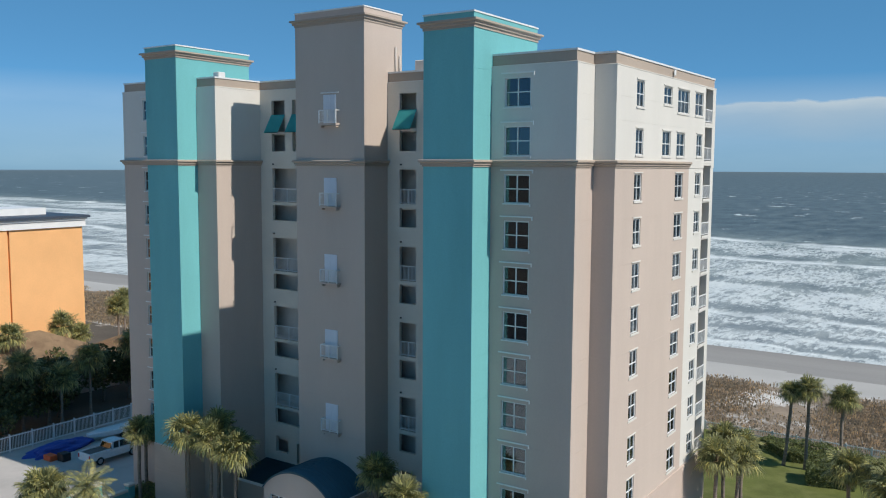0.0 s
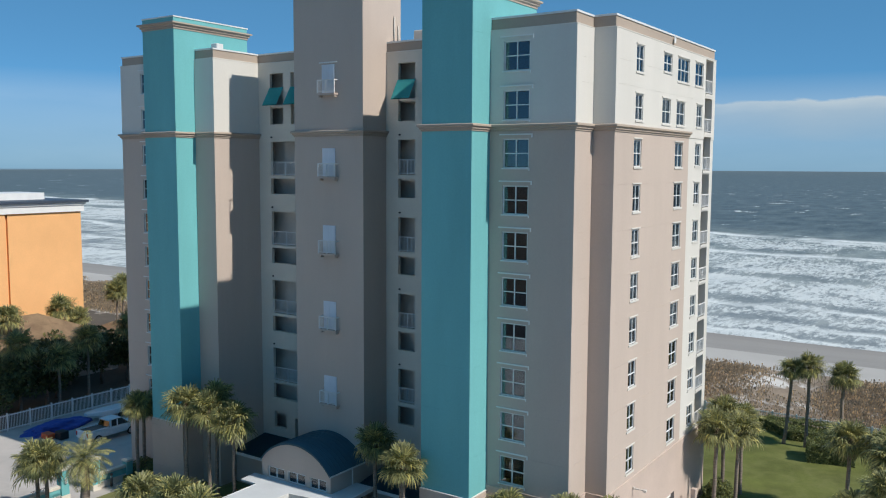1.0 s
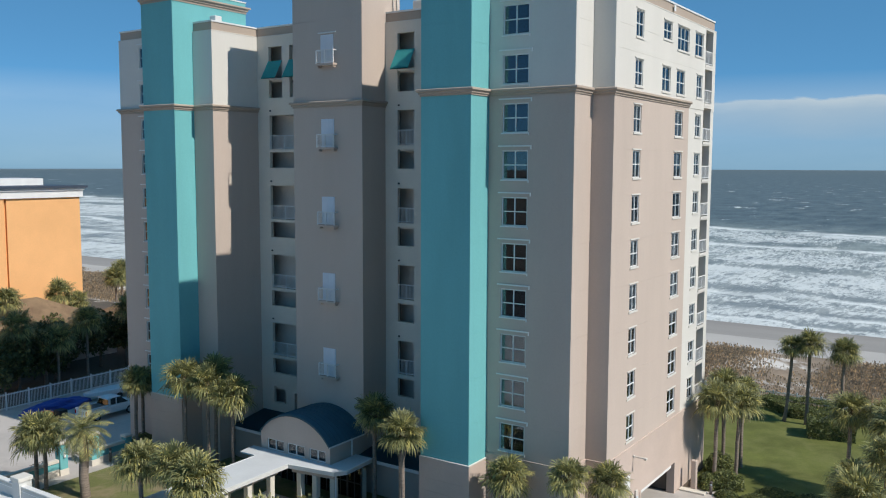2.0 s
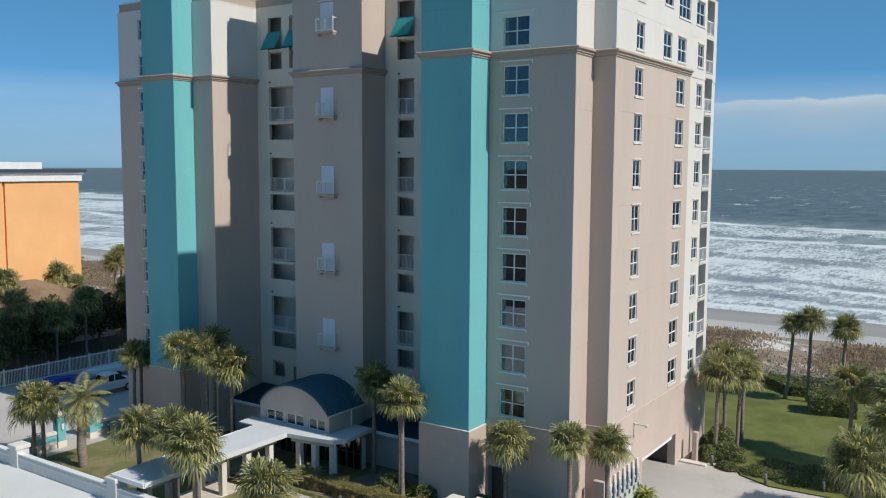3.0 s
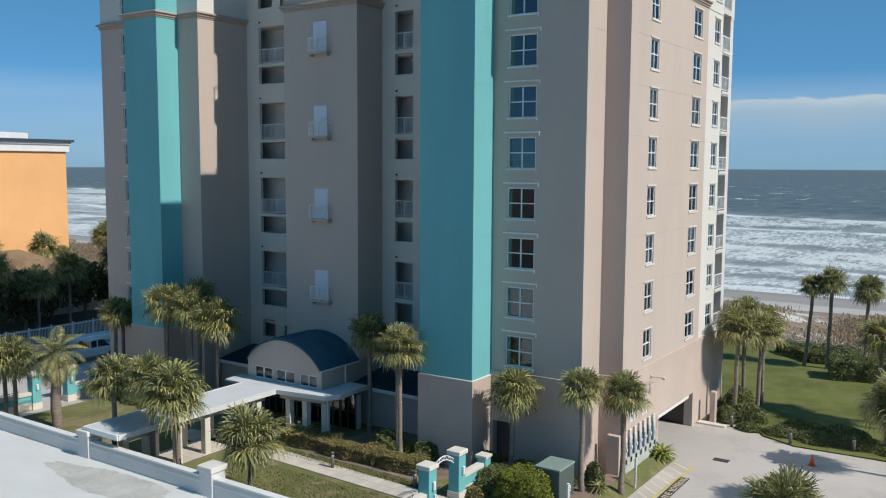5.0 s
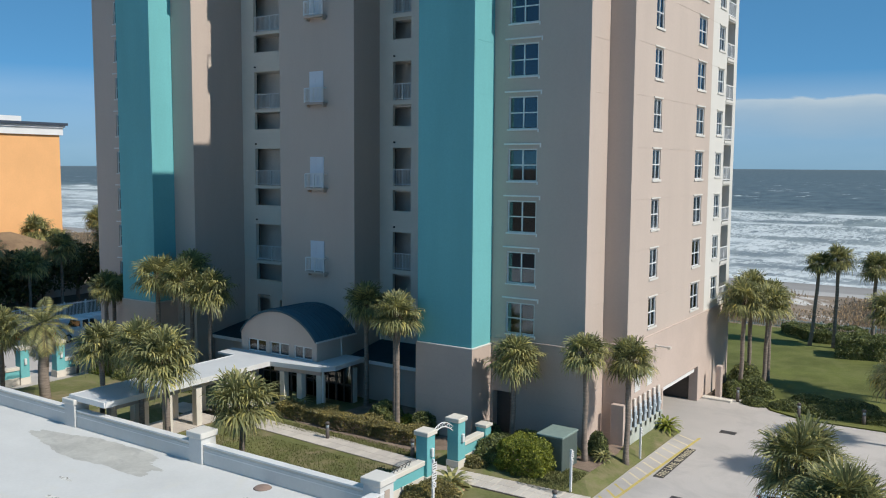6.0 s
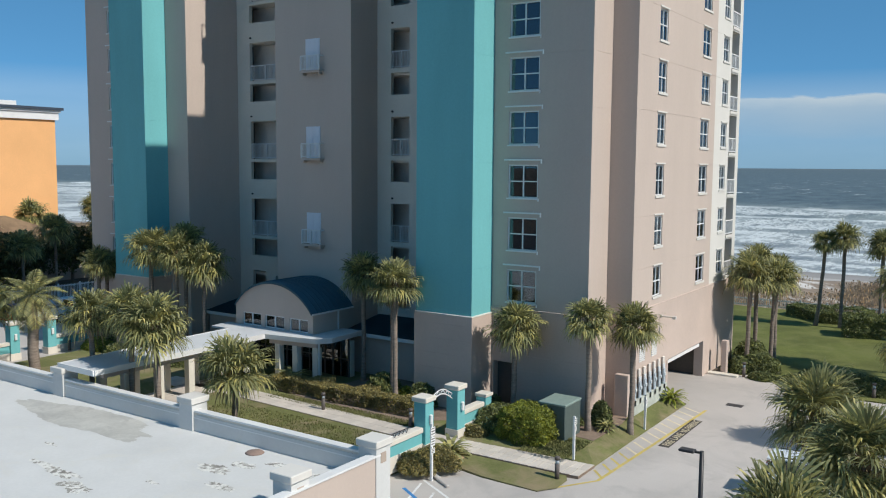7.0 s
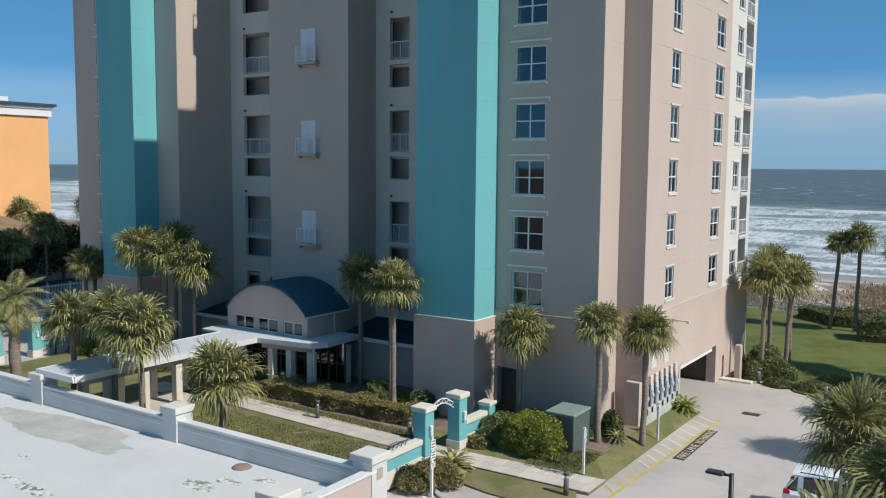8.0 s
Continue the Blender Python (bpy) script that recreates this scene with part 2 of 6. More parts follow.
def rect_cells(a0, a1, z0, z1, holes, cuts=()):
    """The rectangle less its holes, as merged strips."""
    zs = sorted({z0, z1, *[min(max(z, z0), z1) for h in holes for z in h[2:4]], *[z for z in cuts if z0 < z < z1]})
    out = []
    for lo, hi in zip(zs, zs[1:]):
        mid = (lo + hi) / 2
        cut = sorted((max(h[0], a0), min(h[1], a1)) for h in holes if h[2] < mid < h[3] and h[1] > a0 and h[0] < a1)
        x = a0
        for c0, c1 in cut:
            if c0 > x:
                out.append((x, c0, lo, hi))
            x = max(x, c1)
        if x < a1:
            out.append((x, a1, lo, hi))
    return out


def facade(face, plane, a0, a1, z0, z1, holes=(), joints=(), depth=0.5, half=0.006):
    """A wall of thickness depth whose outside lies at plane and looks to -Y (face 'y') or +X (face 'x'); joints are grooves."""
    bm = bmesh.new()
    grooves = [(a0 - 1, a1 + 1, z - half, z + half) for z in joints if z0 < z < z1]
    for skin, hs, d0, d1 in ((True, list(holes) + grooves, 0.0, 0.012), (False, list(holes), 0.012, depth)):
        for c0, c1, lo, hi in rect_cells(a0, a1, z0, z1, hs, [z for g in grooves for z in g[2:4]]):
            if face == "y":
                box(bm, c0, c1, plane + d0, plane + d1, lo, hi)
            else:
                box(bm, plane - d1, plane - d0, c0, c1, lo, hi)
    bmesh.ops.remove_doubles(bm, verts=bm.verts, dist=1e-4)
    return bm


def sweep(bm, profile, path, closed=False):
    """A moulding: profile (outwards, up) carried along a plan path with mitred corners; outwards is to the right of the path."""
    pts = [Vector((p[0], p[1])) for p in path]
    rings = []
    n = len(pts)
    for i, p in enumerate(pts):
        d0 = (p - pts[i - 1]).normalized() if i or closed else None
        d1 = (pts[(i + 1) % n] - p).normalized() if i < n - 1 or closed else None
        d0, d1 = d0 or d1, d1 or d0
        n0, n1 = Vector((d0.y, -d0.x)), Vector((d1.y, -d1.x))
        m = (n0 + n1)
        m = m / max(1e-6, m.dot(n0))
        rings.append([bm.verts.new((p.x + m.x * o, p.y + m.y * o, z)) for o, z in profile])
    k = len(profile)
    pairs = list(zip(rings, rings[1:])) + ([(rings[-1], rings[0])] if closed else [])
    for a, b in pairs:
        for j in range(k):
            bm.faces.new((a[j], a[(j + 1) % k], b[(j + 1) % k], b[j]))
    if not closed:
        bm.faces.new(rings[0])
        bm.faces.new(rings[-1][::-1])


# ---------------------------------------------------------------- the condominium tower
STOREY = 2.9
TEAL_Y, TEAL_X0, TEAL_X1 = -0.65, -3.33, 0.4
LTEAL_Y, LTEAL_X0, LTEAL_X1 = -0.5, -31.1, -27.3
BAY_Y, BAY_X = 1.5, 6.3
WING_X, WING_Y0, WING_Y1 = 7.75, 3.95, 23.9
REC_Y, B2_Y, B2_X = 6.3, 1.45, -25.07
TOW_Y, TOW_X0, TOW_X1 = 3.55, -18.36, -11.58
ROOF, TOP_TEAL, TOP_TOWER = 36.0, 38.45, 40.55
MZ0, MZ1 = 29.0, 29.45
BASE_Z, TEAL_BASE = 6.05, 5.72
TAN_END = 17.8
joints_hi = [31.9, 33.4]
joints_lo = [MZ0 - STOREY * k - 3.25 for k in range(8)]

tower = thing("condominium_tower", "ten-storey tan and cream stucco condominium with teal pilasters", "building")


def wall(name, face, plane, a0, a1, z0, z1, material, holes=(), joints=(), depth=0.5, label=""):
    return part(name, facade(face, plane, a0, a1, z0, z1, holes, joints, depth, 0.016 if material is TAN_BASE else 0.006), material, tower, label)


# window openings: (from, to, bottom, top)
bay_holes = [(1.36, 3.2, t - 1.8, t + 0.03) for t in (34.5, 31.5)] + [(1.36, 3.2, 28.55 - STOREY * k - 1.82, 28.55 - STOREY * k) for k in range(8)]
wing_hi = [(7.2, 8.5, 32.9, 34.55), (12.15, 13.8, 33.36, 34.55), (15.0, 17.5, 32.93, 34.58), (18.85, 20.75, 32.93, 34.6),
           (7.2, 8.5, 29.83, 31.47), (12.05, 13.7, 29.82, 31.49), (14.95, 16.7, 29.82, 31.49), (19.4, 20.75, 29.87, 31.5)]
wing_l = [(7.1, 8.4, 28.58 - STOREY * k - 1.72, 28.58 - STOREY * k) for k in range(8)]
wing_m = [(14.85, 16.5, 28.57 - STOREY * k - 1.74, 28.57 - STOREY * k) for k in range(8)]
wing_n = [(19.45, 20.75, 28.55 - STOREY * k - 1.6, 28.55 - STOREY * k) for k in range(8)]
balconies = [(21.35, 23.15, 29.55 + 2.95 * k, 29.55 + 2.95 * k + 2.6) for k in (1, 0)] + [(21.35, 23.15, 26.6 - STOREY * k, 26.6 - STOREY * k + 2.6) for k in range(8)]
left_holes = [(-34.2, -32.4, t - 1.72, t) for t in (34.5, 31.5)] + [(-34.2, -32.4, 28.52 - STOREY * k - 1.72, 28.52 - STOREY * k) for k in range(8)]

# right wing
wall("bay_wall_upper", "y", BAY_Y, 0.0, BAY_X, MZ0, 35.25, CREAM, bay_holes, joints_hi)
wall("bay_wall", "y", BAY_Y, 0.0, BAY_X, BASE_Z, MZ0, TAN, bay_holes, joints_lo)
wall("bay_side_upper", "x", BAY_X, BAY_Y + 0.5, WING_Y0 + 0.5, MZ0, 35.25, CREAM, (), joints_hi)
wall("bay_side", "x", BAY_X, BAY_Y + 0.5, WING_Y0 + 0.5, BASE_Z, MZ0, TAN, (), joints_lo)
wall("wing_front_upper", "y", WING_Y0, BAY_X, WING_X, MZ0, 35.25, CREAM, (), joints_hi)
wall("wing_front", "y", WING_Y0, BAY_X, WING_X, BASE_Z, MZ0, TAN, (), joints_lo)
wall("wing_side_upper", "x", WING_X, WING_Y0 + 0.5, WING_Y1, MZ0, 35.25, CREAM, wing_hi + balconies, joints_hi)
wall("wing_side", "x", WING_X, WING_Y0 + 0.5, TAN_END, BASE_Z, MZ0, TAN, wing_l + wing_m, joints_lo)
wall("wing_end", "x", WING_X - 0.04, TAN_END, WING_Y1, BASE_Z, MZ0, CREAM, wing_n + balconies, joints_lo)
# base storey in scored courses, a little proud
courses = [0.9, 1.75, 2.65, 3.5, 4.35, 5.2]
wall("bay_base", "y", BAY_Y - 0.07, 0.0, BAY_X + 0.07, -0.5, BASE_Z, TAN_BASE, [(0.6, 1.8, -1, 3.0)], courses, 0.57)
wall("bay_side_base", "x", BAY_X + 0.07, BAY_Y + 0.5, WING_Y0 + 0.5, -0.5, BASE_Z, TAN_BASE, (), courses, 0.57)
wall("wing_front_base", "y", WING_Y0 - 0.07, BAY_X + 0.07, WING_X + 0.07, -0.5, BASE_Z, TAN_BASE, (), courses, 0.57)
wall("wing_side_base", "x", WING_X + 0.07, WING_Y0 + 0.5, WING_Y1, -0.5, BASE_Z, TAN_BASE, [(9.6, 17.0, -1, 2.6), (5.1, 6.0, 3.1, 4.2), (7.0, 7.9, 3.1, 4.2)], (), 0.57)
# right teal pilaster
wall("right_pilaster_front", "y", TEAL_Y, TEAL_X0, TEAL_X1 - 0.5, TEAL_BASE, 37.45, TEAL, (), joints_lo + joints_hi)
wall("right_pilaster_side", "x", TEAL_X1, TEAL_Y, 7.5, TEAL_BASE, 37.45, TEAL, (), [32.2, 35.0] + joints_lo)
wall("right_pilaster_base", "y", TEAL_Y - 0.07, TEAL_X0 - 0.07, TEAL_X1 + 0.07, -0.5, TEAL_BASE, TAN_BASE, (), courses, 2.22)
# left teal pilaster and its neighbours
wall("left_pilaster_front", "y", LTEAL_Y, LTEAL_X0, LTEAL_X1 - 0.5, TEAL_BASE, 37.45, TEAL, (), joints_lo)
wall("left_pilaster_side", "x", LTEAL_X1, LTEAL_Y, 7.2, TEAL_BASE, 37.45, TEAL, (), joints_lo)
wall("left_pilaster_base", "y", LTEAL_Y - 0.07, LTEAL_X0 - 0.07, LTEAL_X1 + 0.07, -0.5, TEAL_BASE, TAN_BASE, (), courses, 2.2)
wall("left_end_upper", "y", BAY_Y, -36.9, LTEAL_X0, MZ0, 35.25, CREAM, left_holes, joints_hi)
wall("left_end", "y", BAY_Y, -36.9, LTEAL_X0, -0.5, MZ0, TAN, left_holes, joints_lo)
wall("inner_front_upper", "y", B2_Y, LTEAL_X1, B2_X, MZ0, 35.25, CREAM, (), joints_hi)
wall("inner_front", "y", B2_Y, LTEAL_X1, B2_X, -0.5, MZ0, TAN, (), joints_lo)
wall("inner_side_upper", "x", B2_X, B2_Y + 0.5, REC_Y + 0.3, MZ0, 35.25, CREAM)
wall("inner_side", "x", B2_X, B2_Y + 0.5, REC_Y + 0.3, -0.5, MZ0, TAN, (), joints_lo)
wall("inner_right_front_upper", "y", B2_Y, -4.3, TEAL_X0, MZ0, 35.25, CREAM)
wall("inner_right_front", "y", B2_Y, -4.3, TEAL_X0, -0.5, MZ0, TAN, (), joints_lo)
# recessed walls with open galleries
gal_top = [28.78 - 5.8 * k for k in range(4)]
gal_l = [(-23.75, -20.6, t - 2.8, t) for t in gal_top] + [(-23.75, -20.6, t - 4.33, t - 3.05) for t in gal_top]
gal_l += [(-23.75, -22.25, 30.2, 34.35), (-21.4, -19.6, 30.2, 34.35), (-23.7, -22.3, 4.5, 5.9), (-21.3, -20.8, 3.9, 5.6)]
gal_r = [(-10.44, -8.9, t - 2.6, t) for t in gal_top] + [(-10.44, -8.9, t - 4.33, t - 2.9) for t in gal_top]
gal_r += [(-10.44, -8.9, 30.15, 34.4), (-10.44, -8.9, 4.3, 5.6)]
wall("left_gallery_wall", "y", REC_Y, B2_X, TOW_X0, -0.5, 35.25, RECESS, gal_l, (), 0.3)
wall("right_gallery_wall", "y", REC_Y, TOW_X1, -3.8, -0.5, 35.25, RECESS, gal_r, (), 0.3)
# lift tower
wall("tower_front_upper", "y", TOW_Y, TOW_X0, TOW_X1, MZ0, 39.45, TAN, (), [35.4, 37.3])
wall("tower_front", "y", TOW_Y, TOW_X0, TOW_X1, -0.5, MZ0, TAN, (), joints_lo)
wall("tower_side_upper", "x", TOW_X1, TOW_Y + 0.5, 8.1, MZ0, 39.45, TAN)
wall("tower_side", "x", TOW_X1, TOW_Y + 0.5, REC_Y + 0.3, -0.5, MZ0, TAN, (), joints_lo)
wall("tower_back", "y", 7.6, TOW_X0, TOW_X1 - 0.5, 34.0, 39.45, TAN)
wall("tower_far_side", "x", TOW_X0 + 0.5, TOW_Y + 0.5, 7.6, 29.0, 39.45, TAN)

# body behind the walls in painted shade black, floor slabs of the galleries, roofs
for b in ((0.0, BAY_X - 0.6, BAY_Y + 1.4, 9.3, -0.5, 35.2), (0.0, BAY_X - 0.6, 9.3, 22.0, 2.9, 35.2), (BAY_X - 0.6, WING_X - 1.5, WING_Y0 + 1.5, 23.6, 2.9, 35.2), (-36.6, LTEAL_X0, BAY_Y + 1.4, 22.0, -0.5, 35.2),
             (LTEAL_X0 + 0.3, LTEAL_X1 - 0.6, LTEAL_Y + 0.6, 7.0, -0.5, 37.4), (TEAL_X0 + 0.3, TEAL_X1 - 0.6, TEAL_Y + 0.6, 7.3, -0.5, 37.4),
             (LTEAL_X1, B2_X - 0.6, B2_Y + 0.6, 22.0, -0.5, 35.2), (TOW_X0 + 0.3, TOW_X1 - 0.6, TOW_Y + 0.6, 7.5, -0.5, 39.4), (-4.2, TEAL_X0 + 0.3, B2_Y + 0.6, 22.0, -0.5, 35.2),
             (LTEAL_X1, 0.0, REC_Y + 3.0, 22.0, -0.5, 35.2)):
    part("dark_core", boxes(b), INTERIOR_SHADE, tower)
for t in gal_top + [34.6]:
    for gx0, gx1 in ((-24.9, -18.6), (-11.3, -4.4)):
        for z in (t - 3.04, t - 5.82):
            part("gallery_slab", boxes((gx0, gx1, REC_Y + 0.31, REC_Y + 1.5, z, z + 0.22)), LOGGIA, tower)
part("gallery_back_wall", boxes((-24.9, -18.6, REC_Y + 1.5, REC_Y + 1.7, 0, 35.2), (-11.3, -4.4, REC_Y + 1.5, REC_Y + 1.7, 0, 35.2)), LOGGIA, tower)
part("main_roof", boxes((-36.7, B2_X - 0.3, BAY_Y + 0.6, 22.0, 35.2, 35.45), (B2_X - 0.3, -4.2, REC_Y + 0.2, 22.0, 35.2, 35.45), (-4.2, BAY_X - 0.3, BAY_Y + 0.6, 22.0, 35.2, 35.45), (BAY_X - 0.3, WING_X - 0.3, WING_Y0 + 0.4, WING_Y1 - 0.2, 35.2, 35.45)), GREY_ROOF, tower)
part("rear_wall", boxes((-36.9, BAY_X - 1.0, 22.0, 22.4, -0.5, 35.9), (BAY_X - 1.0, WING_X - 0.6, WING_Y1 - 0.3, WING_Y1, -0.5, 35.9)), CREAM, tower)
part("left_side_wall", boxes((-36.9, -36.6, BAY_Y + 0.5, 22.0, -0.5, 35.9)), TAN, tower)

# parapet bands and caps along the roof edges
roof_path = [(0.0, BAY_Y), (BAY_X, BAY_Y), (BAY_X, WING_Y0), (WING_X, WING_Y0), (WING_X, WING_Y1), (0.0, WING_Y1)]
for path in (roof_path, [(LTEAL_X1, B2_Y), (B2_X, B2_Y), (B2_X, REC_Y), (TOW_X0, REC_Y)], [(TOW_X1, REC_Y), (-4.3, REC_Y), (-4.3, B2_Y), (TEAL_X0, B2_Y)], [(-36.9, 22.0), (-36.9, BAY_Y), (LTEAL_X0, BAY_Y)]):
    bm = bmesh.new()
    sweep(bm, [(-0.35, 35.25), (-0.12, 35.25), (-0.12, 35.92), (-0.35, 35.92)], path)
    part("parapet_band", bm, BAND, tower)
    bm = bmesh.new()
    sweep(bm, [(-0.4, 35.92), (-0.06, 35.92), (-0.06, 36.04), (-0.4, 36.04)], path)
    part("parapet_cap", bm, CAP, tower)
    bm = bmesh.new()
    sweep(bm, [(-0.4, 35.21), (0.02, 35.21), (0.02, 35.27), (-0.12, 35.3), (-0.4, 35.3)], path)
    part("parapet_ledge", bm, CREAM, tower)

# stepped belt moulding between the tan and the cream storeys
BELT = [(-0.1, MZ0), (0.06, MZ0), (0.06, MZ0 + 0.1), (0.14, MZ0 + 0.13), (0.14, MZ0 + 0.24), (0.26, MZ0 + 0.3), (0.26, MZ1 - 0.05), (0.2, MZ1), (-0.1, MZ1)]
for path in ([(-4.3, REC_Y), (-4.3, B2_Y), (TEAL_X0, B2_Y), (TEAL_X0, TEAL_Y), (TEAL_X1, TEAL_Y), (TEAL_X1, BAY_Y), (BAY_X, BAY_Y), (BAY_X, WING_Y0), (WING_X, WING_Y0), (WING_X, TAN_END)],
             [(TOW_X0, REC_Y), (TOW_X0, TOW_Y), (TOW_X1, TOW_Y), (TOW_X1, REC_Y)],
             [(-36.9, 8.0), (-36.9, BAY_Y), (LTEAL_X0, BAY_Y), (LTEAL_X0, LTEAL_Y), (LTEAL_X1, LTEAL_Y), (LTEAL_X1, B2_Y), (B2_X, B2_Y), (B2_X, REC_Y)]):
    bm = bmesh.new()
    sweep(bm, BELT, path)
    part("belt_moulding", bm, BAND, tower)
# sunlit ledge over the base storey
for path in ([(TEAL_X0, TEAL_Y), (TEAL_X1, TEAL_Y), (TEAL_X1, BAY_Y)], [(LTEAL_X0, LTEAL_Y), (LTEAL_X1, LTEAL_Y), (LTEAL_X1, B2_Y)]):
    bm = bmesh.new()
    sweep(bm, [(-0.1, TEAL_BASE - 0.03), (0.09, TEAL_BASE - 0.03), (0.09, TEAL_BASE + 0.02), (-0.1, TEAL_BASE + 0.06)], path)
    part("base_ledge", bm, CREAM, tower)
bm = bmesh.new()
sweep(bm, [(-0.1, BASE_Z - 0.03), (0.09, BASE_Z - 0.03), (0.09, BASE_Z + 0.02), (-0.1, BASE_Z + 0.05)], [(0.1, BAY_Y), (BAY_X, BAY_Y), (BAY_X, WING_Y0), (WING_X, WING_Y0), (WING_X, WING_Y1)])
part("base_ledge", bm, TAN_BASE, tower)


def crown_cornice(path, z, body, top):
    bm = bmesh.new()
    sweep(bm, [(-0.3, z), (0.05, z), (0.05, z + 0.16), (0.16, z + 0.2), (0.16, z + 0.34), (0.32, z + 0.4), (0.32, z + 0.52), (-0.3, z + 0.52)], path, True)
    part("cornice", bm, BAND, tower)
    bm = bmesh.new()
    sweep(bm, [(-0.3, z + 0.52), (0.0, z + 0.52), (0.0, top - 0.1), (-0.3, top - 0.1)], path, True)
    part("parapet", bm, body, tower)
    bm = bmesh.new()
    sweep(bm, [(-0.35, top - 0.1), (0.05, top - 0.1), (0.05, top), (-0.35, top)], path, True)
    part("parapet_cap", bm, CAP, tower)
    xs, ys = [p[0] for p in path], [p[1] for p in path]
    part("pilaster_roof", boxes((min(xs) + 0.2, max(xs) - 0.2, min(ys) + 0.2, max(ys) - 0.2, z, z + 0.3)), GREY_ROOF, tower)


crown_cornice([(TEAL_X0, TEAL_Y), (TEAL_X1, TEAL_Y), (TEAL_X1, 7.5), (TEAL_X0, 7.5)], 37.45, TEAL, TOP_TEAL)
crown_cornice([(LTEAL_X0, LTEAL_Y), (LTEAL_X1, LTEAL_Y), (LTEAL_X1, 7.2), (LTEAL_X0, 7.2)], 37.45, TEAL, TOP_TEAL)
crown_cornice([(TOW_X0, TOW_Y), (TOW_X1, TOW_Y), (TOW_X1, 8.1), (TOW_X0, 8.1)], 39.45, TAN, TOP_TOWER)
part("pilaster_back", boxes((TEAL_X0, TEAL_X1 - 0.5, 7.3, 7.5, 35.0, 37.45), (LTEAL_X0, LTEAL_X1 - 0.5, 7.0, 7.2, 35.0, 37.45), (TEAL_X0, TEAL_X0 + 0.3, 0.5, 7.3, TEAL_BASE, 37.45), (LTEAL_X0, LTEAL_X0 + 0.3, LTEAL_Y + 0.5, 7.0, TEAL_BASE, 37.45)), TEAL, tower)

# ---- windows
rng = random.Random(4)


def window(face, plane, hole, cols=2, rows=2, sill=True, hood=True, blind=0.5):
    """Frame, muntins, panes and a blind in an opening; hood and sill stand proud of the wall."""
    a0, a1, z0, z1 = hole

    def put(bm, p0, p1, d0, d1, lo, hi):
        # d: metres behind the wall's face
        if face == "y":
            box(bm, p0, p1, plane + d0, plane + d1, lo, hi)
        else:
            box(bm, plane - d1, plane - d0, p0, p1, lo, hi)

    bm = bmesh.new()
    f, mw_ = (0.075, 0.035) if face == "y" else (0.055, 0.024)
    ws, hs = (a1 - a0 - 2 * f) / cols, (z1 - z0 - 2 * f) / rows
    lights = [(a0 + f + ws * i + (mw_ if i else 0), a0 + f + ws * (i + 1) - (mw_ if i < cols - 1 else 0), z0 + f + hs * j + (0.03 if j else 0), z0 + f + hs * (j + 1) - (0.03 if j < rows - 1 else 0)) for i in range(cols) for j in range(rows)]
    for c0, c1, lo, hi in rect_cells(a0, a1, z0, z1, lights):
        put(bm, c0, c1, 0.06, 0.15, lo, hi)
    bmesh.ops.remove_doubles(bm, verts=bm.verts, dist=1e-4)
    w = part("window", bm, WHITE, tower, "white-framed four-light window with dark glass")
    for i in range(cols):
        for j in range(rows):
            bm = bmesh.new()
            put(bm, a0 + f + ws * i + mw_ - 0.005, a0 + f + ws * (i + 1) - mw_ + 0.005, 0.105, 0.112, z0 + f + hs * j + 0.028, z0 + f + hs * (j + 1) - 0.028)
            pane = part("pane", bm, GLASS, w)
            pane.visible_shadow = False
    if rng.random() < blind:
        bm = bmesh.new()
        drop = rng.choice((0.35, 0.55, 0.9, 1.0)) * (z1 - z0)
        z = z1 - 0.1
        while z > z1 - drop and z > z0 + 0.1:
            put(bm, a0 + 0.1, a1 - 0.1, 0.24, 0.26, z - 0.075, z)
            z -= 0.085
        part("blind", bm, BLIND, w, "lowered slatted blind")
    if hood:
        bm = bmesh.new()
        over = 0.24
        if face == "x":
            put(bm, a0 - 0.1, a1 + 0.1, -0.05, -0.002, z1 + 0.06, z1 + 0.14)
        else:
            put(bm, a0 - over, a1 + over, -0.07, -0.002, z1 + 0.22, z1 + 0.3)
            put(bm, a1 + over - 0.06, a1 + over, -0.07, -0.002, z1 + 0.06, z1 + 0.219)
        part("window_hood", bm, CREAM if face == "x" else WHITE, w)
    if sill:
        bm = bmesh.new()
        if face == "x":
            put(bm, a0 - 0.08, a1 + 0.08, -0.06, 0.05, z0 - 0.13, z0)
        else:
            put(bm, a0 - 0.06, a1 + 0.07, -0.07, 0.05, z0 - 0.075, z0)
            put(bm, a1 + 0.02, a1 + 0.07, -0.07, -0.002, z0 - 0.17, z0 - 0.076)
        part("window_sill", bm, CREAM if face == "x" else WHITE, w)
    # near-black panel behind, its colour standing in for the unlit room's shade
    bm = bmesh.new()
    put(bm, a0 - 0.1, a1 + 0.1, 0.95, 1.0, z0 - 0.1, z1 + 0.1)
    part("shade_backing", bm, INTERIOR_SHADE, w)


for h in bay_holes:
    window("y", BAY_Y, h, blind=0.35)
for h in left_holes:
    window("y", BAY_Y, h)
for h in wing_hi + wing_l + wing_m:
    window("x", WING_X, h, cols=3 if h[1] - h[0] > 2 else 2)
for h in wing_n:
    window("x", WING_X - 0.04, h)


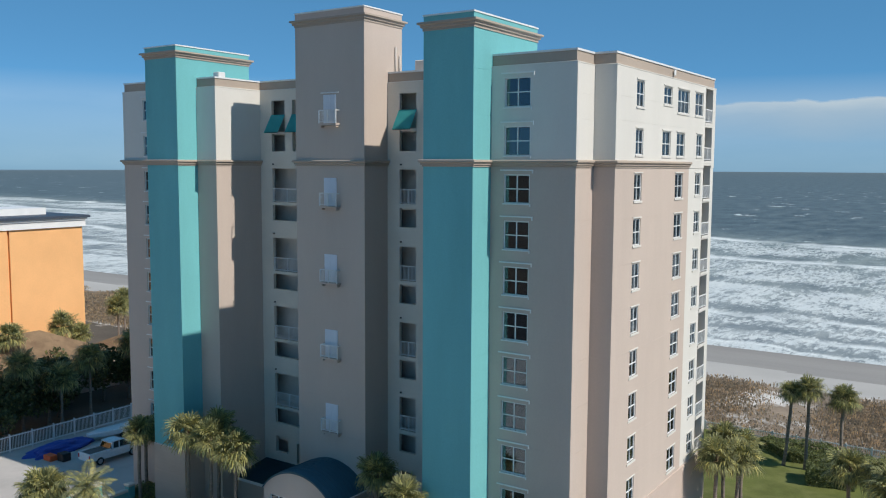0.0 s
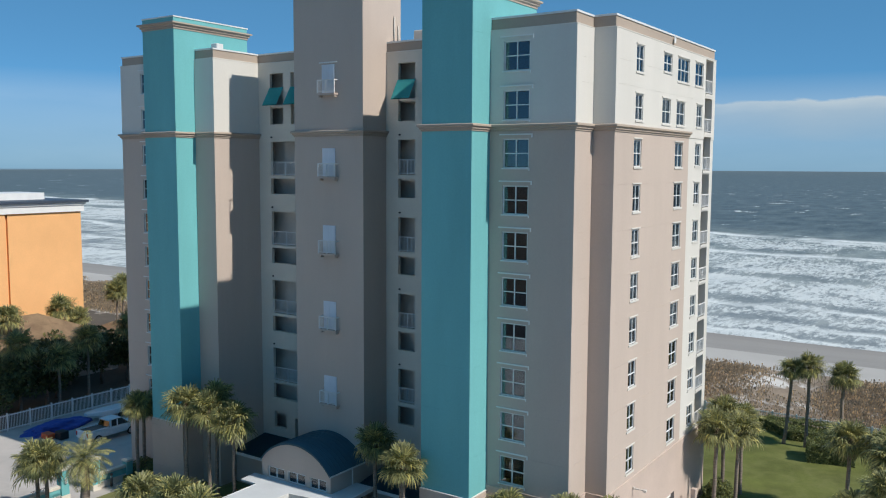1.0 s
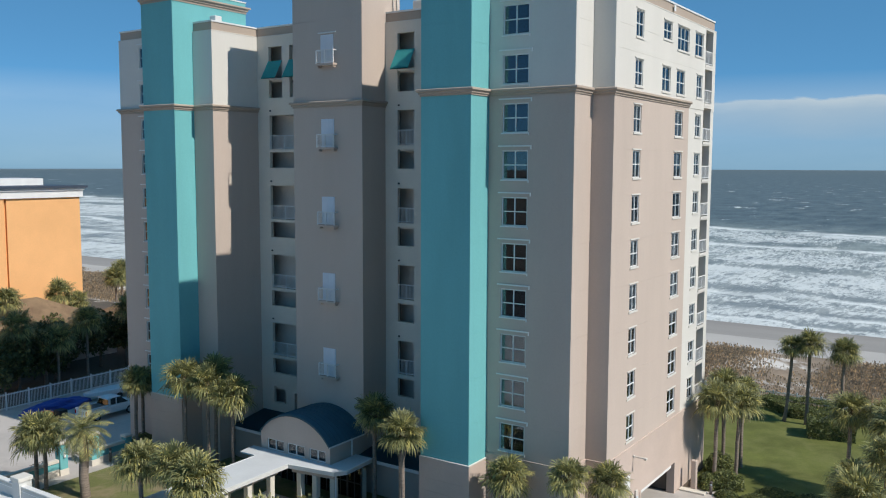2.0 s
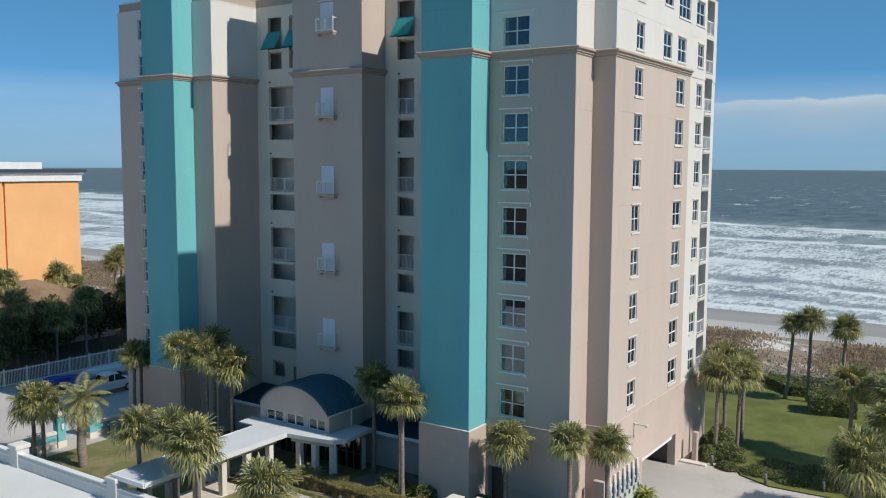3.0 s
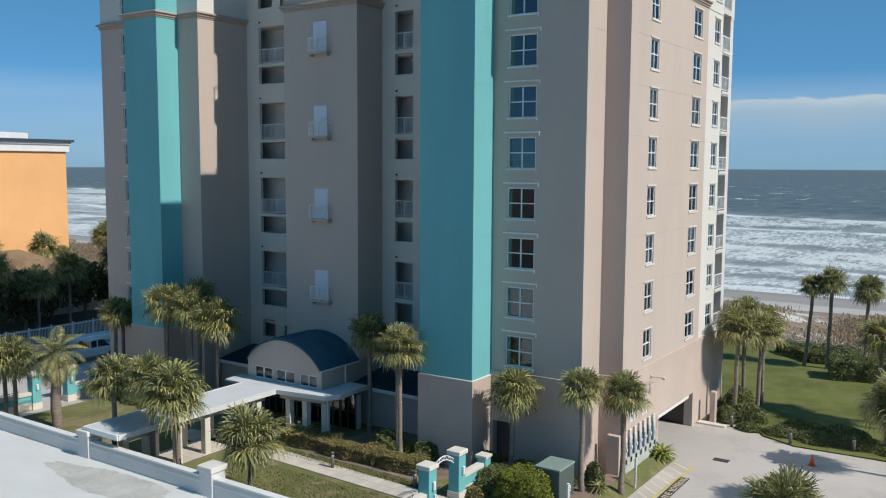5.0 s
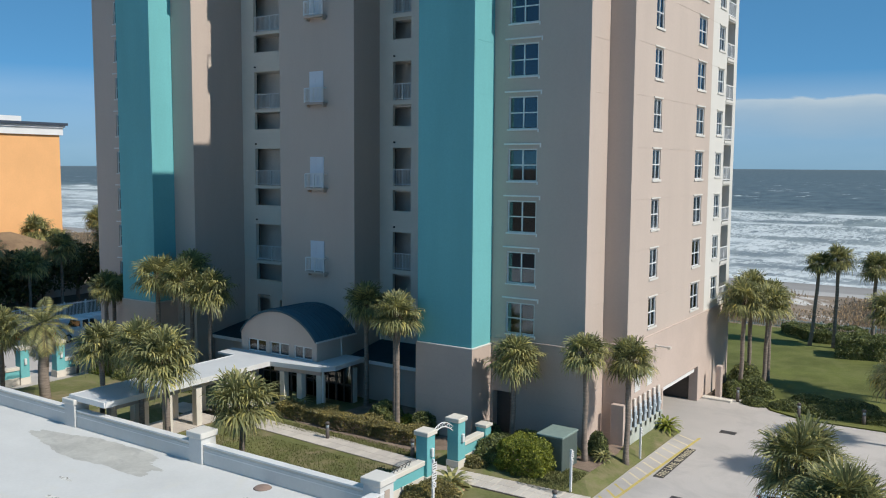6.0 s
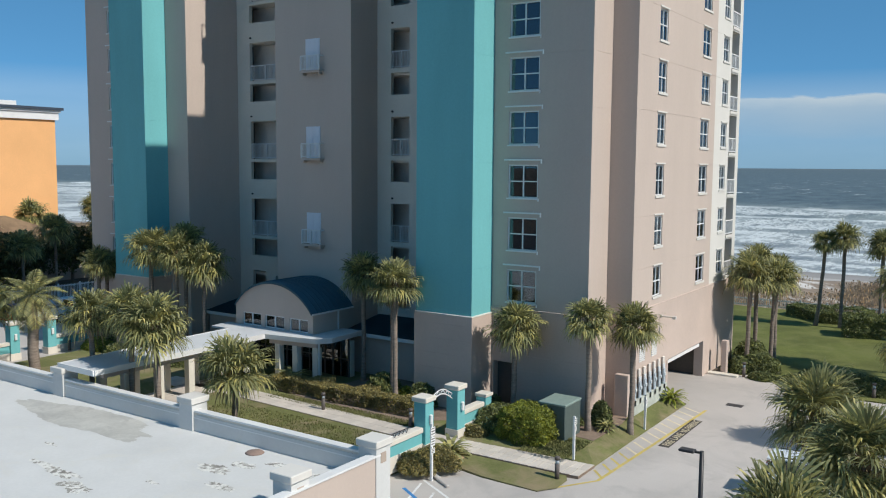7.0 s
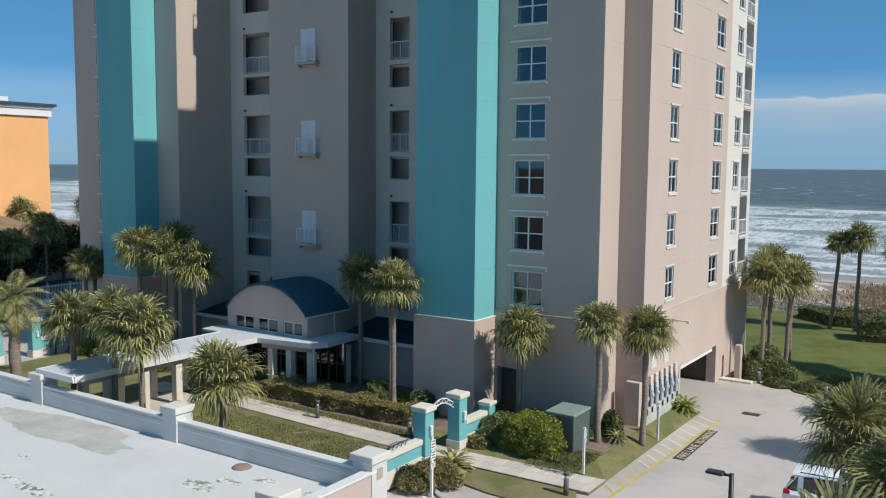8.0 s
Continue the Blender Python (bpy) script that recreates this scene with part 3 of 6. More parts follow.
def railing(face, plane, a0, a1, z0, height, material, parent, label="", pitch=0.13):
    bm = bmesh.new()

    def put(p0, p1, d0, d1, lo, hi):
        if face == "y":
            box(bm, p0, p1, plane + d0, plane + d1, lo, hi)
        else:
            box(bm, plane - d1, plane - d0, p0, p1, lo, hi)

    put(a0, a1, -0.02, 0.04, z0 + height - 0.06, z0 + height)
    put(a0, a1, -0.01, 0.03, z0 + 0.08, z0 + 0.13)
    n = max(2, round((a1 - a0) / pitch))
    for k in range(n + 1):
        x = a0 + (a1 - a0) * k / n
        put(x - 0.012, x + 0.012, 0.0, 0.024, z0 + 0.13, z0 + height - 0.06)
    for k in range(max(2, round((a1 - a0) / 1.6)) + 1):
        x = a0 + (a1 - a0) * k / max(2, round((a1 - a0) / 1.6))
        put(x - 0.03, x + 0.03, -0.025, 0.045, z0, z0 + height - 0.06)
    return part("railing", bm, material, parent, label)


# gallery railings, small lamps, awnings
for x0, x1 in ((-23.75, -20.6), (-10.44, -8.9)):
    for t in gal_top:
        railing("y", REC_Y + 0.1, x0, x1, t - (2.8 if x0 < -20 else 2.6), 1.15, WHITE, tower, "white picket gallery railing")
        part("gallery_lamp", bevel(boxes((x0 + 0.1, x0 + 0.24, REC_Y - 0.14, REC_Y - 0.002, t + 0.3, t + 0.42)), 0.03), BLACK_METAL, tower, "small dark wall lamp")


def awning(x0, x1, z_top, z_low, out):
    bm = bmesh.new()
    y = REC_Y - 0.003
    v = [bm.verts.new(c) for c in ((x0, y, z_top), (x1, y, z_top), (x1, y - out, z_low), (x0, y - out, z_low), (x0, y - out, z_low - 0.06), (x1, y - out, z_low - 0.06))]
    for f in ((0, 1, 2, 3), (3, 2, 5, 4)):
        bm.faces.new([v[i] for i in f])
    bmesh.ops.solidify(bm, geom=bm.faces[:], thickness=0.03)
    part("awning", bm, AWNING, tower, "sloping teal canvas awning")


awning(-23.8, -22.2, 33.2, 31.75, 0.85)
awning(-21.45, -19.5, 33.2, 31.75, 0.85)
awning(-10.5, -8.85, 33.2, 31.75, 0.85)
for x0, x1 in ((-23.74, -22.26), (-10.43, -8.91)):
    part("transom", boxes((x0, x1, REC_Y + 0.05, REC_Y + 0.14, 31.65, 31.8)), WHITE, tower)

# louvred shutter doors with little balconies on the lift tower
for top in (34.3, 28.12, 22.32, 16.52, 10.72):
    x0, x1, y = -15.5, -14.26, TOW_Y
    bm = boxes((x0, x1, y - 0.05, y - 0.002, top - 2.1, top))
    sh = part("shutter_door", bm, SHUTTER, tower, "closed white louvred shutter door")
    for lx0, lx1 in ((x0 + 0.06, (x0 + x1) / 2 - 0.02), ((x0 + x1) / 2 + 0.02, x1 - 0.06)):
        bm = bmesh.new()
        z = top - 2.0
        while z < top - 0.1:
            box(bm, lx0, lx1, y - 0.075, y - 0.052, z, z + 0.055)
            z += 0.085
        part("louvre_leaf", bm, SHUTTER, sh)
    b = part("balconet", boxes((-15.66, -13.92, y - 0.47, y - 0.002, top - 2.26, top - 2.12)), TAN, tower, "shallow balcony slab with white railing")
    railing("y", y - 0.43, -15.62, -13.96, top - 2.12, 1.0, WHITE, b, pitch=0.12)
    for x0 in (-15.62, -14.01):
        part("side_rail", boxes((x0, x0 + 0.05, y - 0.4, y - 0.002, top - 1.19, top - 1.13)), WHITE, b)
    for bx in (-15.6, -14.15):
        part("bracket", bevel(boxes((bx, bx + 0.16, y - 0.36, y - 0.002, top - 2.42, top - 2.261)), 0.03), TAN, b)
part("window_hood", boxes((-15.75, -14.0, TOW_Y - 0.08, TOW_Y - 0.002, 34.42, 34.5)), WHITE, tower)

# corner balconies of the wing
for (a0, a1, z0, z1) in balconies:
    part("balcony_slab", boxes((WING_X - 1.4, WING_X + 0.02, a0 - 0.0, a1, z0 - 0.2, z0)), CREAM, tower)
    railing("x", WING_X - 0.05, a0, a1, z0, 1.05, WHITE, tower, "white balcony railing", 0.12)
part("balcony_back", boxes((WING_X - 1.45, WING_X - 1.4, 21.2, 23.4, 5, 35.2)), LOGGIA, tower)

# rooftop equipment, conduits, wall lamp, vents, garage
part("roof_vent", bevel(boxes((-25.9, -25.2, 2.0, 2.7, 36.0, 36.45)), 0.05), CAP, tower)
part("roof_condenser", bevel(boxes((-10.3, -9.0, 8.0, 9.2, 35.45, 37.0)), 0.06), LOGGIA, tower, "grey-brown rooftop condenser box")
part("roof_condenser", bevel(boxes((-7.6, -6.9, 8.0, 9.2, 35.45, 37.4)), 0.06), LOGGIA, tower)
part("roof_vent", boxes((-21.2, -20.0, 8.0, 8.6, 35.45, 36.3)), GREY_ROOF, tower)
bm = bmesh.new()
tube(bm, [(TOW_X1 + 0.1, 7.2, 35.5), (TOW_X1 + 0.1, 7.2, 38.0)], [0.05, 0.05], 6)
tube(bm, [(TOW_X1 + 0.1, 7.7, 35.5), (TOW_X1 + 0.1, 7.7, 37.4)], [0.05, 0.05], 6)
part("vent_pipe", bm, LOGGIA, tower)
part("wall_plaque", boxes((WING_X, WING_X + 0.03, 14.0, 14.35, 35.45, 35.85)), WHITE, tower)
for a0 in (5.1, 7.0):
    bm = bmesh.new()
    z = 3.12
    while z < 4.18:
        box(bm, WING_X - 0.05, WING_X + 0.09, a0 + 0.03, a0 + 0.87, z, z + 0.06)
        z += 0.11
    part("louvred_vent", bm, WHITE, tower, "white louvred wall vent")
bm = boxes((WING_X + 0.07, WING_X + 0.2, 8.2, 8.34, 5.2, 5.4), (WING_X + 0.2, WING_X + 0.95, 8.22, 8.32, 5.26, 5.35), (WING_X + 0.85, WING_X + 1.05, 8.16, 8.38, 5.2, 5.36))
part("wall_lamp", bevel(bm, 0.02), LOGGIA, tower, "arm-mounted flood lamp")
part("garage_header", boxes((WING_X - 0.5, WING_X + 0.074, 9.6, 17.0, 2.42, 2.6)), TAN_BASE, tower)
part("garage_door_edge", bevel(boxes((WING_X - 0.14, WING_X - 0.02, 10.2, 16.3, 2.1, 2.32)), 0.02), WHITE, tower, "white edge of the raised garage door")
for y0, y1 in ((16.72, 17.0), (9.6, 9.85)):
    part("garage_jamb", boxes((WING_X - 0.5, WING_X + 0.1, y0, y1, -0.5, 2.42)), TAN_BASE, tower)
# inner walls and ceiling coloured dark to put the garage's shade in
part("garage_inside_shade", boxes((-1.0, WING_X - 0.5, 17.0, 17.2, -0.5, 2.9), (-1.0, WING_X - 0.5, 9.4, 9.6, -0.5, 2.9), (-1.0, -0.8, 9.6, 17.0, -0.5, 2.9), (-1.0, WING_X - 0.5, 9.4, 17.2, 2.7, 2.89)), BOLLARD, tower)
part("service_door", boxes((0.58, 1.82, BAY_Y + 0.46, BAY_Y + 0.49, 0.0, 3.02)), BOLLARD, tower, "dark brown service door in a deep opening")

# ---------------------------------------------------------------- ground, beach and sea
GARDEN = 0.42


def smooth(a, b, x):
    t = min(1.0, max(0.0, (x - a) / (b - a)))
    return t * t * (3 - 2 * t)


def fbm(x, y, s, seed=0.0):
    return noise.fractal((x * s, y * s, seed), 0.9, 2.1, 4)


def ground_z(x, y):
    z = -0.06
    dune = smooth(49, 57, y) * (1 - smooth(66, 77, y))
    z += dune * (0.9 + 0.8 * fbm(x, y, 0.05, 3.1) + 0.12 * fbm(x, y, 0.3, 7.7))
    z += 0.5 * smooth(58, 66, y) * (1 - smooth(68, 77, y))
    z -= 2.9 * smooth(70, 111, y) + 2.5 * smooth(109, 135, y)
    return z


def spaced(stops):
    out = []
    for (a, b, n) in stops:
        out += [a + (b - a) * k / n for k in range(n)]
    return out + [stops[-1][1]]


SAND = surface("dry_beach_sand", (0.45, 0.425, 0.39), 0.95, 0.05, 4, 0.08, 0.3)
WET_SAND = surface("wet_beach_sand", (0.31, 0.285, 0.255), 0.7, 0.05, 3, 0.12, 0.1, stretch=(0.3, 1.5, 1))
DUNE_SAND = surface("dune_sand", (0.29, 0.225, 0.165), 0.95, 0.2, 2.5, 0.3, 0.6, far=((0.58, 0.55, 0.51), 0.13, 0.525, 0.60))
SOIL = surface("grey_brown_soil", (0.13, 0.105, 0.08), 0.95, 0.1, 3, 0.25, 0.5)
xs = spaced([(-4900, -400, 6), (-400, -180, 8), (-180, 70, 140), (70, 400, 14), (400, 4900, 6)])
ys = spaced([(-4900, -200, 4), (-200, 40, 12), (40, 140, 70), (140, 200, 2)])
bm = bmesh.new()
grid = [[bm.verts.new((x, y, ground_z(x, y))) for x in xs] for y in ys]
for j in range(len(ys) - 1):
    for i in range(len(xs) - 1):
        f = bm.faces.new((grid[j][i], grid[j][i + 1], grid[j + 1][i + 1], grid[j + 1][i]))
        f.smooth = True
        ym = (ys[j] + ys[j + 1]) / 2 + 1.5 * fbm(xs[i], 0, 0.05)
        f.material_index = 0 if ym < 48.5 else 1 if ym < 71 else 2 if ym < 88 else 3
solid("ground", bm, (SOIL, DUNE_SAND, SAND, WET_SAND), "sandy shore ground with dunes and a pale beach", "ground", kind="structure")


def water_material():
    m, n, l, p = mat("surf_water")
    geo = n.new("ShaderNodeNewGeometry")
    sep = n.new("ShaderNodeSeparateXYZ")
    l.new(geo.outputs["Position"], sep.inputs[0])
    def calc(op, a, b=None, c=None):
        k = n.new("ShaderNodeMath")
        k.operation = op
        for q, v in enumerate((a, b, c)):
            if v is None:
                continue
            if isinstance(v, (int, float)):
                k.inputs[q].default_value = v
            else:
                l.new(v, k.inputs[q])
        return k.outputs[0]

    def noise_at(sx, sy, detail=5.0, rough=0.6, bend=0.0, shift=0.0):
        k = n.new("ShaderNodeMapping")
        k.inputs["Scale"].default_value = (sx, sy, 0.0)
        k.inputs["Location"].default_value = (shift, shift * 0.7, 0.0)
        l.new(geo.outputs["Position"], k.inputs["Vector"])
        q = node(n, "ShaderNodeTexNoise", Scale=1.0, Detail=detail, Roughness=rough, Distortion=bend)
        l.new(k.outputs[0], q.inputs["Vector"])
        return q.outputs["Fac"]

    def span(value, lo, hi):
        k = n.new("ShaderNodeMapRange")
        k.interpolation_type = "SMOOTHSTEP"
        k.inputs["From Min"].default_value, k.inputs["From Max"].default_value = lo, hi
        l.new(value, k.inputs["Value"])
        return k.outputs[0]

    def curl(value):
        return calc("SUBTRACT", value, 0.5)

    # the shore runs nearly along X; breakers bend with slow noise
    yy = calc("MULTIPLY_ADD", sep.outputs["X"], 0.10, sep.outputs["Y"])
    yy = calc("MULTIPLY_ADD", curl(noise_at(0.012, 0.004, 4.0)), 42.0, yy)
    yy = calc("MULTIPLY_ADD", curl(noise_at(0.10, 0.03, 6.0, 0.68)), 9.0, yy)
    nearness = n.new("ShaderNodeMapRange")
    nearness.inputs["From Min"].default_value, nearness.inputs["From Max"].default_value = 395.0, 120.0
    l.new(yy, nearness.inputs["Value"])
    fine = noise_at(0.8, 0.24, 9.0, 0.72, 0.8)
    mid = noise_at(0.07, 0.03, 8.0, 0.7, 0.6, 3.0)
    far_patch = noise_at(0.012, 0.016, 4.0, 0.6, 0.4, 9.0)
    crests, backs = None, None
    for k, (at, width) in enumerate(((333.0, 9.0), (258.0, 9.0), (186.0, 6.0), (143.0, 4.2), (121.0, 3.0), (110.0, 1.6))):
        d = calc("SUBTRACT", yy, at)
        alive = span(noise_at(0.014, 0.0, 3.0, 0.6, 0.0, 17.0 * k + 5.0), 0.38, 0.52)
        line = calc("MULTIPLY", span(d, -width * 0.7, -width * 0.3), calc("SUBTRACT", 1.0, span(d, width * 0.1, width * 1.2)))
        line = calc("MULTIPLY", calc("MULTIPLY", line, alive), calc("MULTIPLY_ADD", span(fine, 0.3, 0.55), 0.6, 0.4))
        back = calc("MULTIPLY", span(d, width * 0.6, width * 1.4), calc("SUBTRACT", 1.0, span(d, width * 1.6, width * 4.0)))
        crests = line if crests is None else calc("MAXIMUM", crests, line)
        backs = back if backs is None else calc("MAXIMUM", backs, back)
    # spent foam: lace and rafts behind the outer breaker, thin on the backs of the waves
    zone = calc("SUBTRACT", 1.0, span(yy, 318.0, 350.0))
    cover = calc("MULTIPLY_ADD", curl(far_patch), 1.5, 0.60)
    cover = calc("MULTIPLY_ADD", curl(mid), 1.5, cover)
    cover = calc("MULTIPLY_ADD", curl(fine), 2.3, cover)
    cover = calc("MULTIPLY_ADD", backs, -0.3, cover)
    foam = calc("MULTIPLY", calc("MULTIPLY", span(cover, 0.36, 0.78), 0.9), zone)
    foam = calc("MULTIPLY", foam, 0.86)
    # short whitecaps farther out
    caps = calc("MULTIPLY", span(noise_at(0.045, 0.03, 6.0, 0.66, 0.5, 31.0), 0.625, 0.67), 0.8)
    caps = calc("MULTIPLY", caps, calc("SUBTRACT", 1.0, span(yy, 900.0, 1900.0)))
    tot = calc("MAXIMUM", calc("MAXIMUM", foam, crests), caps)
    deep = ramp(n, [(0.0, (0.098, 0.132, 0.142)), (0.25, (0.19, 0.232, 0.228)), (1.0, (0.27, 0.30, 0.30))])
    l.new(nearness.outputs[0], deep.inputs[0])
    sm = n.new("ShaderNodeMapping")
    sm.inputs["Scale"].default_value = (0.09, 0.035, 0.0)
    l.new(geo.outputs["Position"], sm.inputs["Vector"])
    sw = node(n, "ShaderNodeTexNoise", Scale=1.0, Detail=8.0, Roughness=0.68)
    l.new(sm.outputs[0], sw.inputs["Vector"])
    sr = ramp(n, [(0.35, (0.66, 0.69, 0.72)), (0.65, (1.3, 1.26, 1.22))])
    l.new(sw.outputs["Fac"], sr.inputs[0])
    mm = n.new("ShaderNodeMix")
    mm.data_type, mm.blend_type = "RGBA", "MULTIPLY"
    mm.inputs["Factor"].default_value = 1.0
    l.new(deep.outputs[0], mm.inputs["A"])
    l.new(sr.outputs[0], mm.inputs["B"])
    mx = n.new("ShaderNodeMix")
    mx.data_type = "RGBA"
    l.new(tot, mx.inputs["Factor"])
    l.new(mm.outputs["Result"], mx.inputs["A"])
    mx.inputs["B"].default_value = (0.74, 0.765, 0.735, 1)
    l.new(mx.outputs["Result"], p.inputs["Base Color"])
    p.inputs["Roughness"].default_value = 0.55
    p.inputs["Specular IOR Level"].default_value = 0.25
    bp = node(n, "ShaderNodeBump", Strength=0.9, Distance=1.2)
    l.new(sw.outputs["Fac"], bp.inputs["Height"])
    l.new(bp.outputs[0], p.inputs["Normal"])
    return m


xs = spaced([(-4900, -700, 10), (-700, -260, 22), (-260, 130, 110), (130, 700, 24), (700, 4900, 10)])
ys = spaced([(104, 330, 120), (330, 700, 40), (700, 4950, 20)])
bm = bmesh.new()


def sea_z(x, y):
    amp = smooth(118, 150, y) * (1 - smooth(380, 900, y))
    bend = 30 * fbm(x, y, 0.011, 2.2)
    ph = ((y + bend) / 24.0) % 1.0
    swell = (ph ** 3) * 0.9 if ph < 0.93 else (1 - ph) / 0.07 * 1.0
    return -2.95 + 13 * smooth(1200, 4950, y) + amp * (swell * (0.5 + 0.6 * fbm(x, y, 0.02, 5.5)) + 0.35 * fbm(x, y, 0.06, 1.0))


grid = [[bm.verts.new((x, y, sea_z(x, y))) for x in xs] for y in ys]
for j in range(len(ys) - 1):
    for i in range(len(xs) - 1):
        f = bm.faces.new((grid[j][i], grid[j][i + 1], grid[j + 1][i + 1], grid[j + 1][i]))
        f.smooth = True
solid("sea", bm, water_material(), "rough grey-green sea with rows of white breakers", "water", kind="structure")


def cloud_material():
    m, n, l, p = mat("cloud_haze")
    n.remove(p)
    geo = n.new("ShaderNodeNewGeometry")
    mp = n.new("ShaderNodeMapping")
    mp.inputs["Scale"].default_value = (0.0011, 0.0011, 0.0042)
    l.new(geo.outputs["Position"], mp.inputs["Vector"])
    nz = node(n, "ShaderNodeTexNoise", Scale=1.0, Detail=8.0, Roughness=0.55)
    l.new(mp.outputs[0], nz.inputs["Vector"])
    sep = n.new("ShaderNodeSeparateXYZ")
    l.new(geo.outputs["Position"], sep.inputs[0])
    h = n.new("ShaderNodeMapRange")
    h.inputs["From Min"].default_value, h.inputs["From Max"].default_value = 0.0, 520.0
    l.new(sep.outputs["Z"], h.inputs["Value"])
    ax = n.new("ShaderNodeMapRange")
    ax.inputs["From Min"].default_value, ax.inputs["From Max"].default_value = -3600.0, -900.0
    l.new(sep.outputs["X"], ax.inputs["Value"])
    add = n.new("ShaderNodeMath")
    add.operation = "MULTIPLY_ADD"
    add.inputs[1].default_value = 0.45
    l.new(nz.outputs["Fac"], add.inputs[0])
    l.new(h.outputs[0], add.inputs[2])
    edge = ramp(n, [(0.10, (0.25,) * 3), (0.55, (0.72,) * 3), (0.965, (0.88,) * 3), (1.0, (0.0,) * 3)])
    l.new(add.outputs[0], edge.inputs[0])
    bank = n.new("ShaderNodeMath")
    bank.operation = "MULTIPLY"
    l.new(edge.outputs[0], bank.inputs[0])
    l.new(ax.outputs[0], bank.inputs[1])
    # glowing haze painted all round the ring to tone down the low sky
    haze = ramp(n, [(0.0, (0.85,) * 3), (0.35, (0.62,) * 3), (1.0, (0.0,) * 3)])
    l.new(h.outputs[0], haze.inputs[0])
    mul = n.new("ShaderNodeMath")
    mul.operation = "MAXIMUM"
    l.new(bank.outputs[0], mul.inputs[0])
    l.new(haze.outputs[0], mul.inputs[1])
    col = ramp(n, [(0.0, (0.17, 0.32, 0.47)), (0.5, (0.30, 0.43, 0.55)), (0.85, (0.40, 0.51, 0.60)), (1.0, (0.56, 0.64, 0.68))])
    l.new(add.outputs[0], col.inputs[0])
    em = n.new("ShaderNodeEmission")
    l.new(col.outputs[0], em.inputs["Color"])
    tr = n.new("ShaderNodeBsdfTransparent")
    ms = n.new("ShaderNodeMixShader")
    l.new(mul.outputs[0], ms.inputs[0])
    l.new(tr.outputs[0], ms.inputs[1])
    l.new(em.outputs[0], ms.inputs[2])
    l.new(ms.outputs[0], n["Material Output"].inputs["Surface"])
    return m


bm = bmesh.new()
ring = []
for k in range(41):
    a = radians(200 - 200 * k / 40)
    ring.append([bm.verts.new((4850 * math.cos(a), 4850 * math.sin(a), z)) for z in (-60, 600)])
for a, b in zip(ring, ring[1:]):
    bm.faces.new((a[0], b[0], b[1], a[1]))
cloud = solid("backdrop_cloud", bm, cloud_material(), "low bank of pale grey-violet cloud over the sea with painted horizon haze", "cloud", kind="structure")
cloud.visible_shadow = False


# ---------------------------------------------------------------- drives, lawns and paths
def slab(name, outline, z, material, label, category, thick=0.25, slope=0.0, kind="structure", bev=0.0):
    """A flat piece of ground with an outline, its sides dropping (and sloping out) below it."""
    bm = bmesh.new()
    c = sum((Vector(p) for p in outline), Vector((0, 0))) / len(outline)
    top = [bm.verts.new((x, y, z)) for x, y in outline]
    low = []
    for x, y in outline:
        d = (Vector((x, y)) - c).normalized() * slope
        low.append(bm.verts.new((x + d.x, y + d.y, z - thick)))
    bm.faces.new(top)
    for i in range(len(top)):
        j = (i + 1) % len(top)
        bm.faces.new((top[i], low[i], low[j], top[j]))
    return solid(name, bm, material, label, category, kind=kind)


# dark slab out of view, added to lower the bounce on shaded walls
slab("road_unseen_dark", [(-60, -120), (90, -120), (90, -30.1), (4.6, -30.1), (4.6, -60), (-60, -60)], 0.0, UNSEEN_DARK, "unseen dark ground added behind the camera to cut bounce light", "road", 0.3)
slab("road_drive", [(1.0, -30), (60, -30), (60, 15.4), (19.5, 16.3), (14.8, 16.1), (12.5, 17.2), (11.6, 18.8), (9.2, 19.6), (7.0, 17.2), (-1.0, 17.2), (-1, 9.4), (7.0, 9.4), (1.0, -4)], 0.0, CONCRETE, "pale weathered concrete drive and parking", "driveway", 0.3)
slab("pavement_left_court", [(-56, -60), (-22, -60), (-22, -14), (-31.0, -13), (-31.0, -2), (-34.0, 1.3), (-37.2, 1.3), (-37.2, 22), (-56, 22)], 0.0, CONCRETE, "pale concrete parking court beside the tower", "driveway", 0.3)
slab("lawn_garden", [(-31.3, -13.4), (1.6, -13.4), (2.0, -8.6), (2.2, -4.6), (4.2, -3.9), (8.1, -2.2), (8.2, 8.6), (7.8, 9.5), (7.8, 1.5), (-20, 8), (-34.3, 8), (-34.3, -1.5), (-31.3, -2.5)], GARDEN, LAWN, "patchy green garden lawn round the entrance", "lawn", 0.5, 0.25)
bm = bmesh.new()
rim = [(2.2, -4.6, GARDEN), (4.2, -3.9, GARDEN), (8.1, -2.2, GARDEN), (8.15, 2.0, GARDEN), (8.2, 9.0, GARDEN)]
foot = [(2.2, -5.0, GARDEN), (5.0, -4.55, 0.29), (9.15, -3.85, 0.09), (9.15, 2.0, 0.05), (9.2, 9.4, 0.05)]
for k in range(4):
    v = [bm.verts.new(c) for c in (rim[k], foot[k], foot[k + 1], rim[k + 1])]
    bm.faces.new(v[:3])
    bm.faces.new((v[0], v[2], v[3]))
    bm.faces.new((v[1], bm.verts.new(v[1].co - Vector((0, 0, 0.12))), bm.verts.new(v[2].co - Vector((0, 0, 0.12))), v[2]))
bmesh.ops.remove_doubles(bm, verts=bm.verts, dist=1e-4)
solid("lawn_verge", bm, LAWN, "grass verge sloping down to the drive", "lawn", kind="structure")
bm = bmesh.new()
rim = [(3.0, -6.45, 0.38), (5.6, -6.15, 0.27), (8.7, -5.75, 0.12)]
foot = [(3.6, -7.5, 0.12), (5.6, -7.9, 0.08), (8.4, -8.0, 0.05)]
